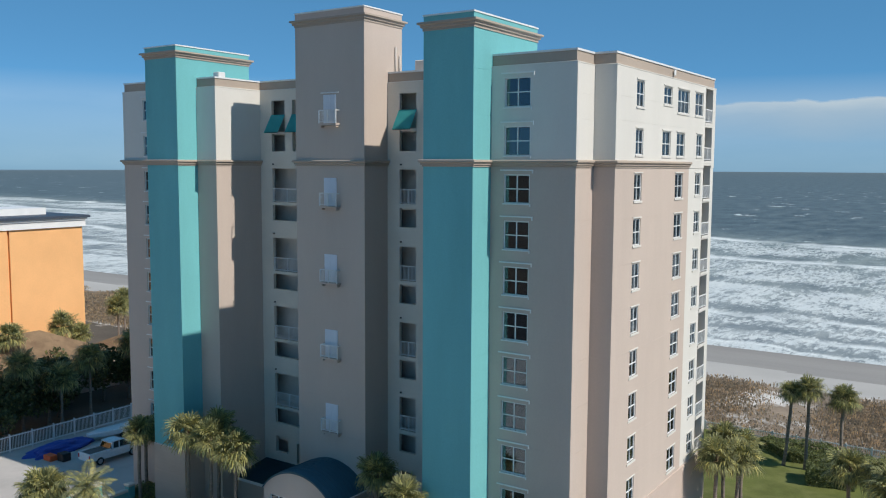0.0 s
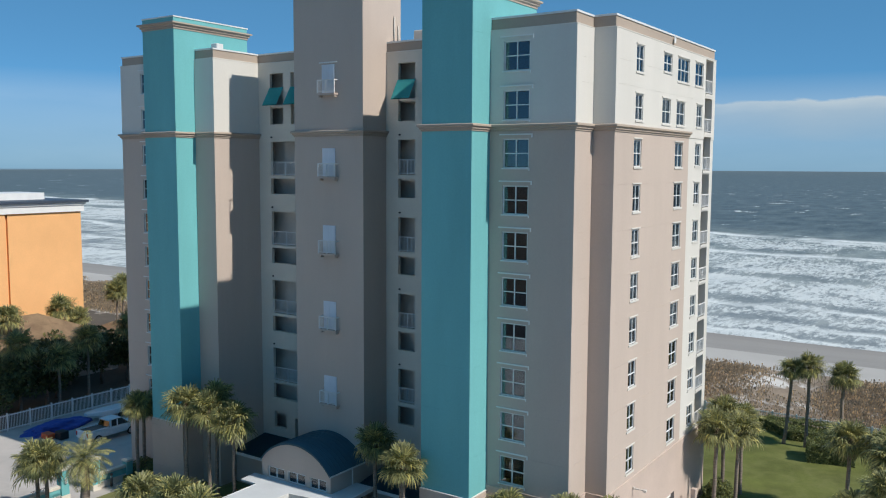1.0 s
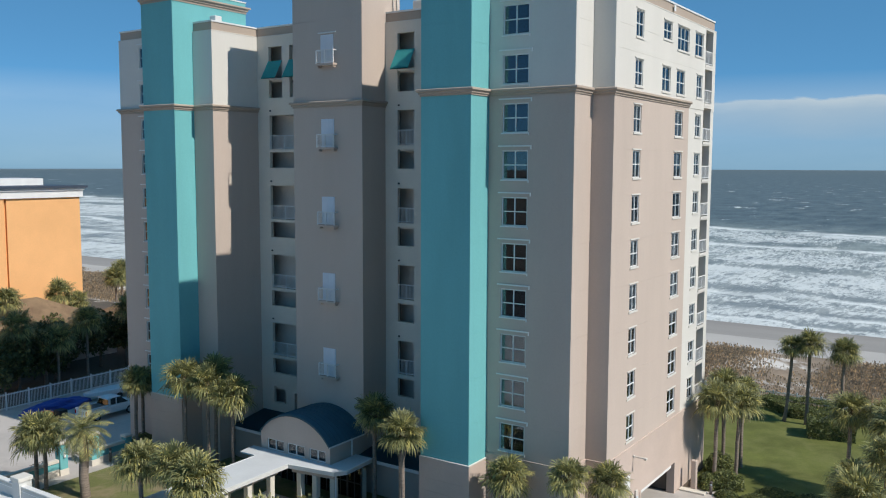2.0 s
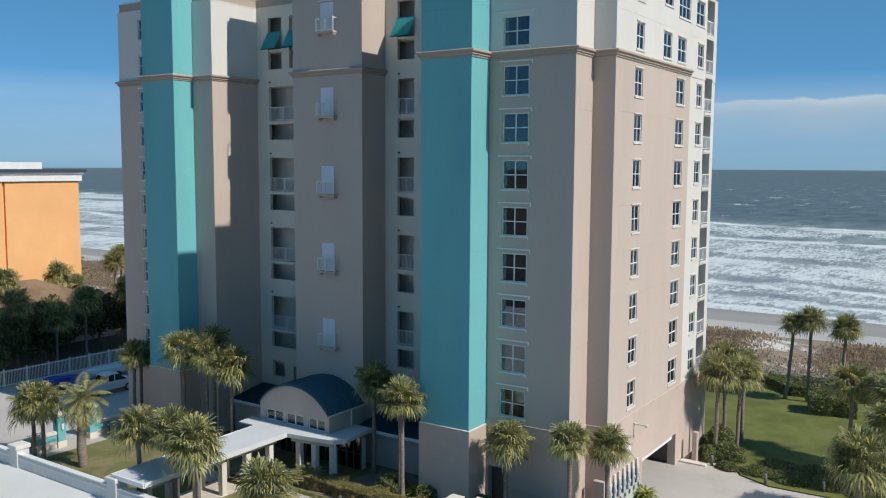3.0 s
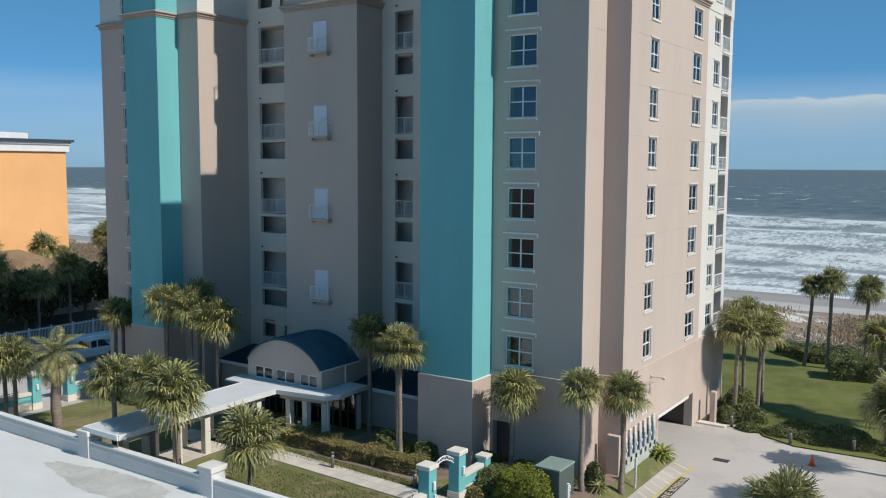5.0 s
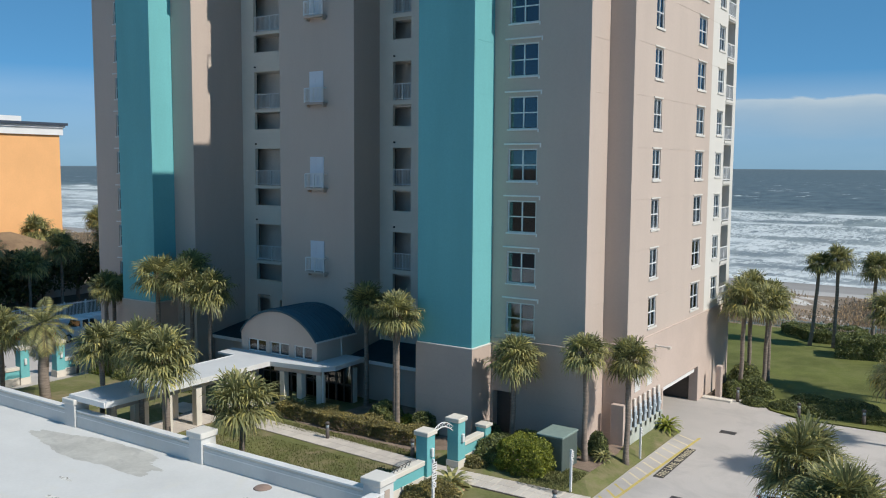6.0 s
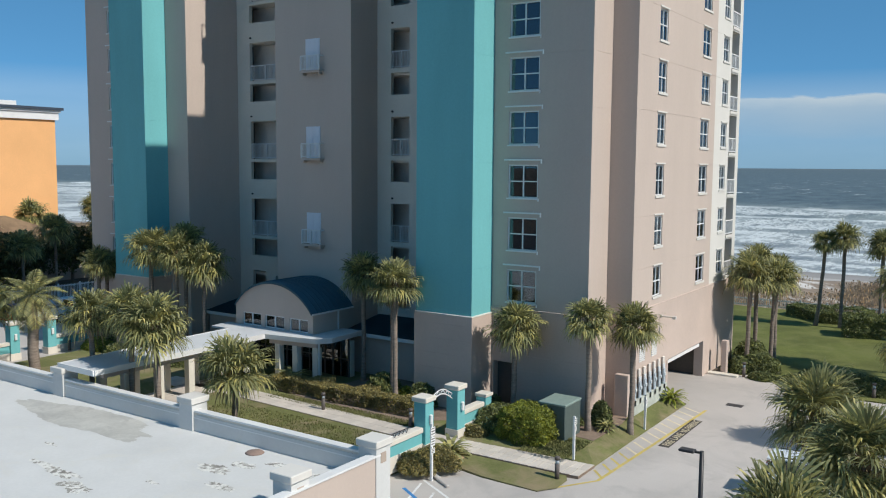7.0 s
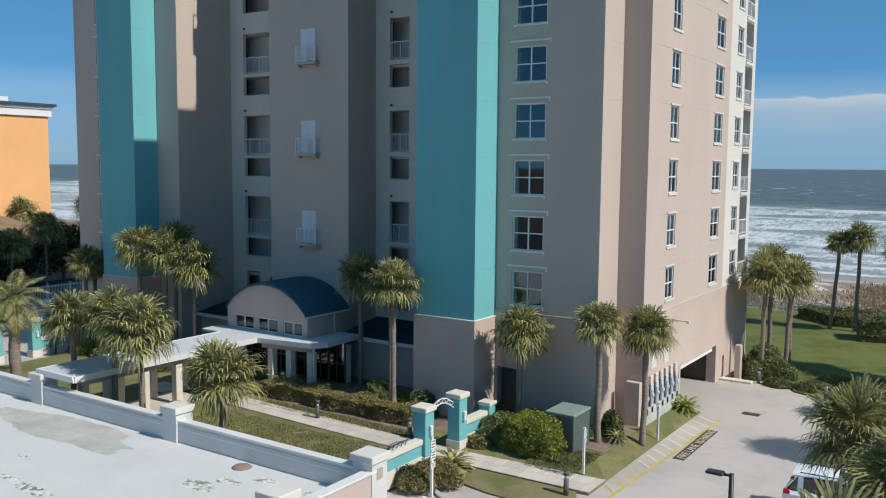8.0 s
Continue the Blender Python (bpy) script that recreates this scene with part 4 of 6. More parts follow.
for k in range(2):
    v = [bm.verts.new(c) for c in (rim[k], foot[k], foot[k + 1], rim[k + 1])]
    bm.faces.new(v[:3])
    bm.faces.new((v[0], v[2], v[3]))
    bm.faces.new((v[1], bm.verts.new(v[1].co - Vector((0, 0, 0.15))), bm.verts.new(v[2].co - Vector((0, 0, 0.15))), v[2]))
v = [bm.verts.new(c) for c in (rim[2], foot[2], (8.95, -7.2, 0.05), (8.95, -6.2, 0.07))]
bm.faces.new(v)
bmesh.ops.remove_doubles(bm, verts=bm.verts, dist=1e-4)
solid("lawn_island", bm, LAWN, "worn grass island beside the parking", "lawn", kind="structure")
slab("lawn_beach_side", [(8.0, 20.2), (11.7, 19.1), (12.6, 17.3), (14.9, 16.2), (19.6, 16.4), (70, 15.5), (70, 48.5), (-2.0, 48.5), (-2.0, 24.2), (8.0, 24.2)], 0.06, GREEN_LAWN, "sunlit green lawn between tower and dunes", "lawn", 0.3)
slab("mulch_bed", [(5.2, -0.9), (8.05, -1.4), (8.1, 2.2), (7.75, 4.2), (6.2, 1.6)], GARDEN + 0.02, MULCH, "brown mulch bed below the palms", "flower bed", 0.2)
slab("mulch_entrance_bed", [(-13.0, -3.3), (-7.0, -3.9), (-1.6, -4.3), (0.2, -2.6), (0.2, 1.4), (-9.0, 3.5), (-9.4, -1.0)], GARDEN + 0.015, MULCH, "brown mulch bed along the entrance", "flower bed", 0.2)
slab("dirt_patch", [(2.3, -7.4), (3.2, -6.5), (3.9, -6.8), (3.5, -7.9)], 0.36, DIRT, "bare sandy patch at the path's edge", "dirt", 0.2, 0.2)


def paved(name, outline_fn, n, z0, z1, label):
    """A walk laid with courses of concrete pavers; outline_fn gives left and right edge at t from 0 to 1."""
    base = bmesh.new()
    walk_ob = None
    courses_ = []
    for k in range(n):
        a, b = k / n, (k + 1) / n
        courses_.append((outline_fn(a), outline_fn(b), z0 + (z1 - z0) * (a + b) / 2))
    for (l0, r0), (l1, r1), z in courses_:
        v = [base.verts.new((p[0], p[1], z + 0.02)) for p in (l0, r0, r1, l1)]
        base.faces.new(v)
        for a, b in ((0, 1), (1, 2), (2, 3), (3, 0)):
            base.faces.new((v[a], v[b], base.verts.new(v[b].co - Vector((0, 0, 0.2))), base.verts.new(v[a].co - Vector((0, 0, 0.2)))))
    walk_ob = solid(name, base, MULCH, label, "path", kind="structure")
    me = {}
    for (l0, r0), (l1, r1), z in courses_:
        for s in range(2):
            t0, t1 = s / 2, (s + 1) / 2
            q = [Vector(l0).lerp(Vector(r0), t0), Vector(l0).lerp(Vector(r0), t1), Vector(l1).lerp(Vector(r1), t1), Vector(l1).lerp(Vector(r1), t0)]
            c = sum(q, Vector((0, 0))) / 4
            q = [c + (p - c) * 0.975 for p in q]
            bm = bmesh.new()
            top = [bm.verts.new((p.x, p.y, z + 0.045)) for p in q]
            low = [bm.verts.new((p.x, p.y, z - 0.02)) for p in q]
            bm.faces.new(top)
            for i in range(4):
                bm.faces.new((top[i], low[i], low[(i + 1) % 4], top[(i + 1) % 4]))
            part("paver", bm, PAVER, walk_ob)


paved("pavement_garden_path", lambda t: ((2.0 - 19.0 * t, -6.55 + 0.9 * t), (2.0 - 19.0 * t, -5.0 + 0.9 * t)), 44, GARDEN, GARDEN, "cream paver path across the lawn")
paved("pavement_gate_path", lambda t: ((2.0 + 7.2 * t, -6.5 + 0.9 * t), (2.0 + 7.2 * t, -5.0 + 1.2 * t)), 18, GARDEN, 0.1, "pale concrete path from the gate to the drive")
paved("pavement_canopy_walk", lambda t: ((-17.1, -13.2 + 12 * t), (-14.3, -13.2 + 12 * t)), 16, GARDEN, GARDEN, "pale paved walk below the canopy")
paved("pavement_left_path", lambda t: ((-17.2 - 14.5 * t, -6.4), (-17.2 - 14.5 * t, -4.6)), 20, GARDEN, 0.1, "pale paved path to the further gate")


def flat_strip(bm, x0, y0, x1, y1, w, z):
    d = Vector((x1 - x0, y1 - y0)).normalized()
    s = Vector((-d.y, d.x)) * w / 2
    vs = [bm.verts.new((x + k * s.x, y + k * s.y, z)) for x, y, k in ((x0, y0, 1), (x0, y0, -1), (x1, y1, -1), (x1, y1, 1))]
    bm.faces.new(vs)


marks = thing("road_fire_lane_marking", "faded yellow fire lane hatching painted on the drive", "road marking", kind="structure")
bm = bmesh.new()
flat_strip(bm, 10.0, -5.2, 10.56, 8.75, 0.17, 0.006)
flat_strip(bm, 8.3, -7.9, 10.03, -5.2, 0.14, 0.006)
part("edge_line", bm, YELLOW, marks)
for k in range(14):
    bm = bmesh.new()
    y = -4.6 + k * 0.98
    flat_strip(bm, 9.3, y + 0.55, 10.0 + 0.04 * (y + 5.2) - 0.05, y - 0.2, 0.13, 0.005)
    part("hatch_line", bm, FADED if k > 3 else YELLOW, marks)
panel = part("lettered_panel", boxes((10.5, 11.06, 1.0, 6.5, 0.0, 0.006)), BLACK_PAINT, marks, "black panel lettered fire lane no parking")
for word, y in (("FIRE LANE", 1.25), ("NO PARKING", 3.95)):
    cu = bpy.data.curves.new("lettering", "FONT")
    cu.body, cu.size, cu.extrude = word, 0.62, 0.0015
    tmp = bpy.data.objects.new("lettering", cu)
    scene.collection.objects.link(tmp)
    bpy.context.view_layer.update()
    me = bpy.data.meshes.new_from_object(tmp.evaluated_get(bpy.context.evaluated_depsgraph_get()))
    bpy.data.objects.remove(tmp)
    wx = max(v.co.x for v in me.vertices)
    for v in me.vertices:
        v.co = Vector((10.99 - v.co.y * 0.9, y + v.co.x * 2.45 / wx, 0.009 + v.co.z))
    me.materials.clear()
    me.materials.append(FADED)
    ob = new("lettering", me)
    ob.parent = panel
bay = thing("road_parking_marking", "white and blue parking bay lines on the drive", "road marking", kind="structure")
bm = bmesh.new()
flat_strip(bm, 3.5, -9.6, 12.0, -14.2, 0.12, 0.006)
part("bay_line", bm, WHITE_LINE, bay)
for k in range(4):
    bm = bmesh.new()
    x, y = 3.7 + k * 1.1, -9.9 - k * 0.6
    flat_strip(bm, x, y - 0.1, x + 0.9, y - 2.8, 0.11, 0.006)
    part("bay_line", bm, WHITE_LINE, bay)
bm = bmesh.new()
flat_strip(bm, 3.4, -10.9, 8.0, -13.6, 0.16, 0.007)
part("blue_line", bm, BLUE_LINE, bay)
dr = solid("drain_grate", bevel(boxes((11.15, 12.1, 10.5, 11.1, 0.0, 0.012)), 0.004), BLACK_METAL, "rusty iron drain grate in the drive", "drain")
bm = bmesh.new()
for k in range(9):
    box(bm, 11.2 + k * 0.1, 11.25 + k * 0.1, 10.55, 11.05, 0.0122, 0.016)
part("grate_bars", bm, BOLLARD, dr)
for x, y, r in ((3.3, -8.7, 30), (4.3, -9.4, 30)):
    solid("wheel_stop", bevel(boxes((-0.8, 0.8, -0.08, 0.08, 0.0, 0.12)), 0.03), CONCRETE, "grey concrete wheel stop", "wheel stop", "wheel stops", at=pose(x, y, 0.0, 0, 0, -r))


def tuft_field(name, spots, z, height, material, label):
    """Short grass blades: one triangle each, gathered in one mesh."""
    r = random.Random(7)
    verts, faces = [], []
    for x, y in spots:
        a = r.uniform(0, math.tau)
        h = height * r.uniform(0.5, 1.3)
        w = 0.03
        i = len(verts)
        verts += [(x - w * math.cos(a), y - w * math.sin(a), z), (x + w * math.cos(a), y + w * math.sin(a), z), (x + r.uniform(-0.05, 0.05), y + r.uniform(-0.05, 0.05), z + h)]
        faces.append((i, i + 1, i + 2))
    me = bpy.data.meshes.new(name)
    me.from_pydata(verts, [], faces)
    me.materials.append(material)
    return tagged(new(name, me), label, "grass", kind="stuff")


r = random.Random(11)
spots = [(r.uniform(-12, 1.5), r.uniform(-13.2, -6.7)) for _ in range(9000)] + [(r.uniform(-11, 0.5), r.uniform(-4.9, -3.9)) for _ in range(3500)]
spots += [(r.uniform(5.6, 8.1), r.uniform(-4.6, -1.7)) for _ in range(3500)]
tuft_field("grass_garden", spots, GARDEN, 0.10, GRASS_BLADE, "short patchy lawn grass in the garden")



# ---------------------------------------------------------------- plants
def clump(name, outline, seed, leaves, size, material, label, category, at, group="", kind=""):
    """A shrub: twigs inside and small leaves over a bumpy body; outline(r) gives a point on its surface."""
    leaves, size = int(leaves * 1.7), size * 0.78
    r = random.Random(seed)
    verts, faces = [], []
    for _ in range(leaves):
        p = outline(r)
        u = Vector((r.gauss(0, 1), r.gauss(0, 1), r.gauss(0, 0.8))).normalized()
        v = u.cross(Vector((r.gauss(0, 1), r.gauss(0, 1), r.gauss(0, 1)))).normalized()
        s = size * r.uniform(0.6, 1.3)
        i = len(verts)
        verts += [tuple(p - u * s), tuple(p + v * s * 0.5), tuple(p + u * s), tuple(p - v * s * 0.5)]
        faces.append((i, i + 1, i + 2, i + 3))
    me = bpy.data.meshes.new(name)
    me.from_pydata(verts, [], faces)
    me.materials.append(material)
    ob = new(name)
    ob.matrix_basis = at
    tagged(ob, label, category, group, kind)
    cr = new("foliage", me)
    cr.parent = ob
    bm = bmesh.new()
    for k in range(7):
        a = k * 0.9
        top = outline(r) * 0.75
        tube(bm, [(0.15 * math.cos(a), 0.15 * math.sin(a), -0.05), tuple(top)], [0.04, 0.015], 5)
    part("stems", bm, BARK, ob)
    return ob


def mound(rx, ry, h, rough=0.14):
    def f(r):
        while True:
            d = Vector((r.gauss(0, 1), r.gauss(0, 1), r.gauss(0, 1)))
            if d.length > 1e-3:
                break
        d.normalize()
        d.z = abs(d.z)
        k = (1 - 0.35 * r.random() ** 2) * (1 + rough * noise.noise((d.x * 3 + rx * 7, d.y * 3, d.z * 3)) + 0.06 * noise.noise((d.x * 9, d.y * 9 + ry, d.z * 9)))
        return Vector((d.x * rx * k, d.y * ry * k, max(0.02, d.z * h * k)))
    return f


def hedge_row(lx, ly, h):
    def f(r):
        x, y, z = r.uniform(-lx, lx), r.uniform(-ly, ly), r.uniform(0.05, h)
        s = r.random()
        if s < 0.45:
            z = h * (1 - 0.12 * r.random())
        elif s < 0.8:
            y = math.copysign(ly * (1 - 0.15 * r.random()), y)
        else:
            x = math.copysign(lx * (1 - 0.03 * r.random()), x)
        b = 1 + 0.22 * noise.noise((x * 0.9, y * 0.9, lx)) + 0.1 * noise.noise((x * 3, y * 3, z * 3))
        return Vector((x, y * b, z * b))
    return f


def box_bush(rx, ry, h):
    """A roughly clipped bush: flattish top, full sides, rounded shoulders."""
    def f(r):
        d = Vector((r.uniform(-1, 1), r.uniform(-1, 1), r.uniform(-0.6, 1)))
        d = d / (abs(d.x) ** 4 + abs(d.y) ** 4 + abs(d.z) ** 4) ** 0.25
        k = (1 - 0.3 * r.random() ** 2) * (1 + 0.16 * noise.noise((d.x * 2.2 + rx * 7, d.y * 2.2, d.z * 2.2)) + 0.08 * noise.noise((d.x * 7, d.y * 7 + ry, d.z * 7)))
        return Vector((d.x * rx * k, d.y * ry * k, max(0.02, h * 0.45 + d.z * h * 0.55 * k)))
    return f


# ---- palms
def fan_leaf(bm, base, direction, droop, length, r, blades=15, mi=0, stalk=0.45, wide=0.021):
    """A fan palm leaf: a stalk and folded blades that fan out from its end and hang at their tips."""
    d = Vector(direction).normalized()
    side = d.cross(Vector((0, 0, 1)))
    side = side.normalized() if side.length > 0.05 else Vector((1, 0, 0))
    up = side.cross(d).normalized()
    hub = base + d * length * stalk + Vector((0, 0, -droop * 0.12))
    w = side * 0.018
    q = [bm.verts.new(c) for c in (base - w, base + w, hub + w, hub - w)]
    bm.faces.new(q).material_index = mi
    roll = r.uniform(-0.5, 0.5)
    side2 = side * math.cos(roll) + up * math.sin(roll)
    for k in range(blades):
        a = radians(-125 + 250 * k / (blades - 1)) + r.uniform(-0.06, 0.06)
        out = d * math.cos(a) + side2 * math.sin(a)
        ln = length * (0.66 - 0.18 * abs(math.sin(a / 2))) * r.uniform(0.82, 1.12)
        fold = up * (0.06 if k % 2 else -0.02) * length
        across = out.cross(up).normalized() * wide * length
        mid = hub + out * ln * 0.5 + fold - Vector((0, 0, droop * 0.02))
        far_ = hub + out * ln * 0.8 + fold * 0.5 - Vector((0, 0, droop * 0.09))
        tip = hub + out * ln * r.uniform(0.9, 1.0) - Vector((0, 0, droop * r.uniform(0.12, 0.42) + 0.03))
        h0, m0, m1, f0, f1, t0 = [bm.verts.new(c) for c in (hub, mid - across, mid + across, far_ - across * 0.7, far_ + across * 0.7, tip)]
        for f in ((h0, m0, m1), (m0, f0, f1, m1), (f0, t0, f1)):
            bm.faces.new(f).material_index = mi


def sabal_mesh(seed, fronds=46, length=1.75, dead=9, blades=25, wide=0.027):
    r = random.Random(seed)
    bm = bmesh.new()
    for k in range(fronds + dead):
        az = k * 2.39996 + r.uniform(-0.25, 0.25)
        if k < fronds:
            el = radians(84 - 122 * (k / fronds) ** 0.9 + r.uniform(-9, 9))
            droop, mi, ln = 0.6 + 1.0 * k / fronds, 0, length * r.uniform(0.82, 1.12)
        else:
            el, droop, mi, ln = radians(-52 + r.uniform(-16, 14)), 1.3, 1, length * r.uniform(0.6, 0.85)
        d = Vector((math.cos(az) * math.cos(el), math.sin(az) * math.cos(el), math.sin(el)))
        base = Vector((math.cos(az) * 0.12, math.sin(az) * 0.12, r.uniform(-0.25, 0.15)))
        fan_leaf(bm, base, d, droop, ln, r, blades if k < fronds else 13, mi, 0.45, wide)
    return mesh_of("crown", bm, PALM_LEAF, DEAD)


def boots_mesh(seed):
    r = random.Random(seed)
    bm = bmesh.new()
    for k in range(34):
        az, z = k * 2.39996, -0.05 - 0.9 * k / 34
        d = Vector((math.cos(az), math.sin(az), 0))
        s = Vector((-d.y, d.x, 0)) * 0.07
        a = d * 0.15 + Vector((0, 0, z))
        b = d * (0.30 - 0.08 * k / 34) + Vector((0, 0, z + 0.28))
        v = [bm.verts.new(c) for c in (a - s, a + s, b + s * 0.5, b - s * 0.5)]
        bm.faces.new(v[:4])
    return mesh_of("boots", bm, BOOT)


SABALS = [sabal_mesh(s, f, ln) for s, f, ln in ((1, 44, 1.7), (2, 40, 1.66), (3, 48, 1.76))]
NEAR_CROWN = sabal_mesh(9, 50, 2.2, 13, 35, 0.019)
BOOTS = boots_mesh(5)


def palm(x, y, zc, ground, scale=1.0, variant=0, lean=(0, 0), label="tall cabbage palm with green fan fronds", radius=0.145, group="palms round the tower", crown=None, boots=True):
    """A fan palm whose crown sits at height zc."""
    ob = thing("palm_tree", label, "palm tree", group, at=(x, y, ground))
    h = zc - ground
    r = random.Random(int(x * 31 + y * 17))
    bm = bmesh.new()
    pts, rad = [], []
    for k in range(15):
        t = k / 14
        pts.append((-lean[0] * (1 - t) ** 1.6 + 0.018 * math.sin(k * 0.9 + x), -lean[1] * (1 - t) ** 1.6 + 0.018 * math.cos(k * 0.7 + y), -0.25 + (h + 0.1) * t))
        rad.append(radius * (1.28 - 0.3 * smooth(0, 0.25, t)) * (1 + 0.05 * (k % 2)))
    tube(bm, pts, rad, 10)
    part("trunk", bm, BARK, ob)
    c = new("crown", crown or SABALS[variant % 3])
    c.parent = ob
    c.matrix_basis = Matrix.Translation((0, 0, h)) @ Matrix.Rotation(r.uniform(0, 6.28), 4, "Z") @ Matrix.Diagonal((scale, scale, scale, 1))
    if boots:
        b = new("trunk_collar", BOOTS)
        b.parent = ob
        b.matrix_basis = Matrix.Translation((0, 0, h)) @ Matrix.Diagonal((radius / 0.17,) * 3 + (1,))
    return ob


G = GARDEN
palm(2.85, -0.1, 5.5, G, 0.94, 0, (0.05, 0.1))
palm(7.1, 0.0, 6.3, G, 0.82, 1)
palm(8.85, 1.6, 5.9, 0.14, 0.82, 2, (0.05, 0.0))
palm(-4.1, -1.6, 7.5, G, 0.95, 1, (-0.1, 0.1))
palm(-4.7, -1.0, 6.9, G, 0.7, 0)
palm(-8.9, 1.5, 7.2, G, 0.95, 2)
palm(-32.9, -0.8, 6.6, 0.2, 0.85, 0)
palm(-33.6, 0.4, 6.2, 0.2, 0.8, 2)
palm(-25.2, -1.9, 8.2, G, 1.08, 1)
palm(-22.9, -1.6, 8.0, G, 1.05, 0)
palm(-23.4, -0.4, 8.4, G, 1.0, 2)
palm(-20.9, -0.9, 7.3, G, 1.1, 0)
palm(-17.5, -11.8, 5.8, G, 1.0, 1, (0.1, 0))
palm(-14.3, -11.6, 6.15, G, 1.0, 0, (-0.3, 0.2))
palm(-12.0, -11.8, 5.75, G, 1.08, 2, (-0.5, 0.1), "full-headed cabbage palm with a slanting trunk")
palm(-6.5, -11.4, 4.15, G, 1.15, 1, (0.15, 0), "short cabbage palm with a ragged brown skirt")
palm(9.9, 20.2, 6.9, 0, 1.05, 0, (0.1, 0))
palm(11.1, 22.0, 6.5, 0, 1.05, 1, (0.15, 0.1))
palm(9.5, 23.6, 7.2, 0, 0.95, 2)
palm(10.5, 25.2, 6.5, 0, 0.95, 0)
palm(10.9, 41.0, 7.6, 0, 0.8, 1, (0.5, 0), "slender beach palm with a thin crown", 0.15)
palm(12.5, 41.0, 8.1, 0, 0.9, 0, (0.1, 0), "slender beach palm with a thin crown", 0.15)
palm(15.5, 41.0, 7.6, 0, 0.9, 2, (0, 0), "slender beach palm with a thin crown", 0.15)
palm(18.6, 24.9, 6.4, 0, 1.05, 1)
palm(21.4, 23.5, 6.6, 0, 1.15, 0)
palm(22.4, 20.6, 6.8, 0, 1.15, 2)
palm(19.9, 18.6, 3.2, 0, 1.05, 1, (0, 0), "low bushy cabbage palm in the bed")
palm(22.6, 13.6, 6.6, 0, 1.1, 0)
palm(21.9, 5.8, 6.4, 0, 1.15, 2)
palm(20.1, -11.7, 6.35, 0, 0.76, 0, (-0.5, 0.2), "large cabbage palm beside a parked car", 0.22, crown=NEAR_CROWN)
palm(21.9, -15.0, 6.2, 0, 0.8, 1, (0, 0), "large cabbage palm beside a parked car", 0.22, crown=NEAR_CROWN)
palm(20.9, -19.8, 5.55, 0, 0.82, 2, (0, 0), "large cabbage palm standing by the lamp post", 0.22, crown=NEAR_CROWN)
palm(-31.0, -10.2, 4.9, 0.2, 1.05, 0)
palm(-31.9, -10.4, 4.7, 0.2, 1.0, 2)
for x, y, zc, s in ((-78, 20.7, 7.6, 1.3), (-77, 22.6, 6.2, 1.0), (-84, 33.5, 8.0, 1.2), (-86, 36.0, 8.4, 1.2), (-82, 39.5, 7.0, 1.1), (-73, 10.6, 8.3, 1.2), (-79, 45, 7, 1.1)):
    palm(x, y, zc, 0, s, int(-x) % 3, group="palms by the orange building")


def feather_palm(x, y, zc, ground):
    ob = thing("date_palm", "date palm with arching feather fronds and brown hanging leaves", "palm tree", at=(x, y, ground))
    h = zc - ground
    bm = bmesh.new()
    tube(bm, [(0.05 * math.sin(k), 0.04 * math.cos(k), -0.2 + (h + 0.1) * k / 10) for k in range(11)], [0.3 * (1.15 - 0.15 * k / 10) * (1 + 0.06 * (k % 2)) for k in range(11)], 10)
    part("trunk", bm, BARK, ob)
    r = random.Random(21)
    bm = bmesh.new()
    for k in range(38):
        az, t = k * 2.39996, k / 38
        el = radians(76 - 118 * t)
        mi = 1 if k > 31 else 0
        ln = 2.5 * r.uniform(0.85, 1.1)
        d = Vector((math.cos(az), math.sin(az), 0))
        side = Vector((-d.y, d.x, 0))
        prev = Vector((0, 0, h))
        ang = el
        for s in range(9):
            nxt = prev + (d * math.cos(ang) + Vector((0, 0, math.sin(ang)))) * ln / 9
            ang -= 0.13 + 0.10 * t
            w = side * 0.02
            bm.faces.new([bm.verts.new(c) for c in (prev - w, prev + w, nxt + w, nxt - w)]).material_index = mi
            if s:
                for q in range(3):
                    p0 = prev.lerp(nxt, q / 3)
                    for sg in (-1, 1):
                        lw = 0.55 * math.sin(math.pi * (s + q / 3) / 9.5) + 0.12
                        tip = p0 + side * sg * lw * 0.85 + (nxt - prev).normalized() * lw * 0.5 - Vector((0, 0, lw * 0.3))
                        mid = p0.lerp(tip, 0.5) + Vector((0, 0, 0.04))
                        along = (nxt - prev).normalized() * 0.035
                        bm.faces.new([bm.verts.new(c) for c in (p0, mid - along, tip, mid + along)]).material_index = mi
            prev = nxt
    part("crown", bm, (PALM_LEAF, DEAD), ob)


feather_palm(-27.2, -9.5, 5.4, 0.25)

# ---- hedges and bushes
for k, (x, y, lx) in enumerate(((-10.2, -2.75, 1.9), (-6.6, -2.85, 1.8), (-3.2, -2.75, 1.6))):
    clump("hedge", hedge_row(lx, 0.75, 0.85), 30 + k, 5200, 0.075, BROWN_LEAF, "clipped bronze-green hedge along the entrance bed", "hedge", pose(x, y, G, 0, 0, 2), "entrance hedge")
clump("shrub", mound(1.25, 1.1, 1.35), 41, 4200, 0.11, HEDGE_LEAF, "rounded large-leaved green shrub", "shrub", pose(-5.6, -0.7, G))
clump("shrub", mound(0.95, 0.95, 1.25), 42, 3200, 0.09, HEDGE_LEAF, "rounded clipped green shrub", "shrub", pose(-2.6, -0.9, G))
clump("shrub", mound(0.7, 0.6, 0.7), 43, 900, 0.12, LIME_LEAF, "small yellow-green shrub by the entrance", "shrub", pose(-4.2, -0.4, G))
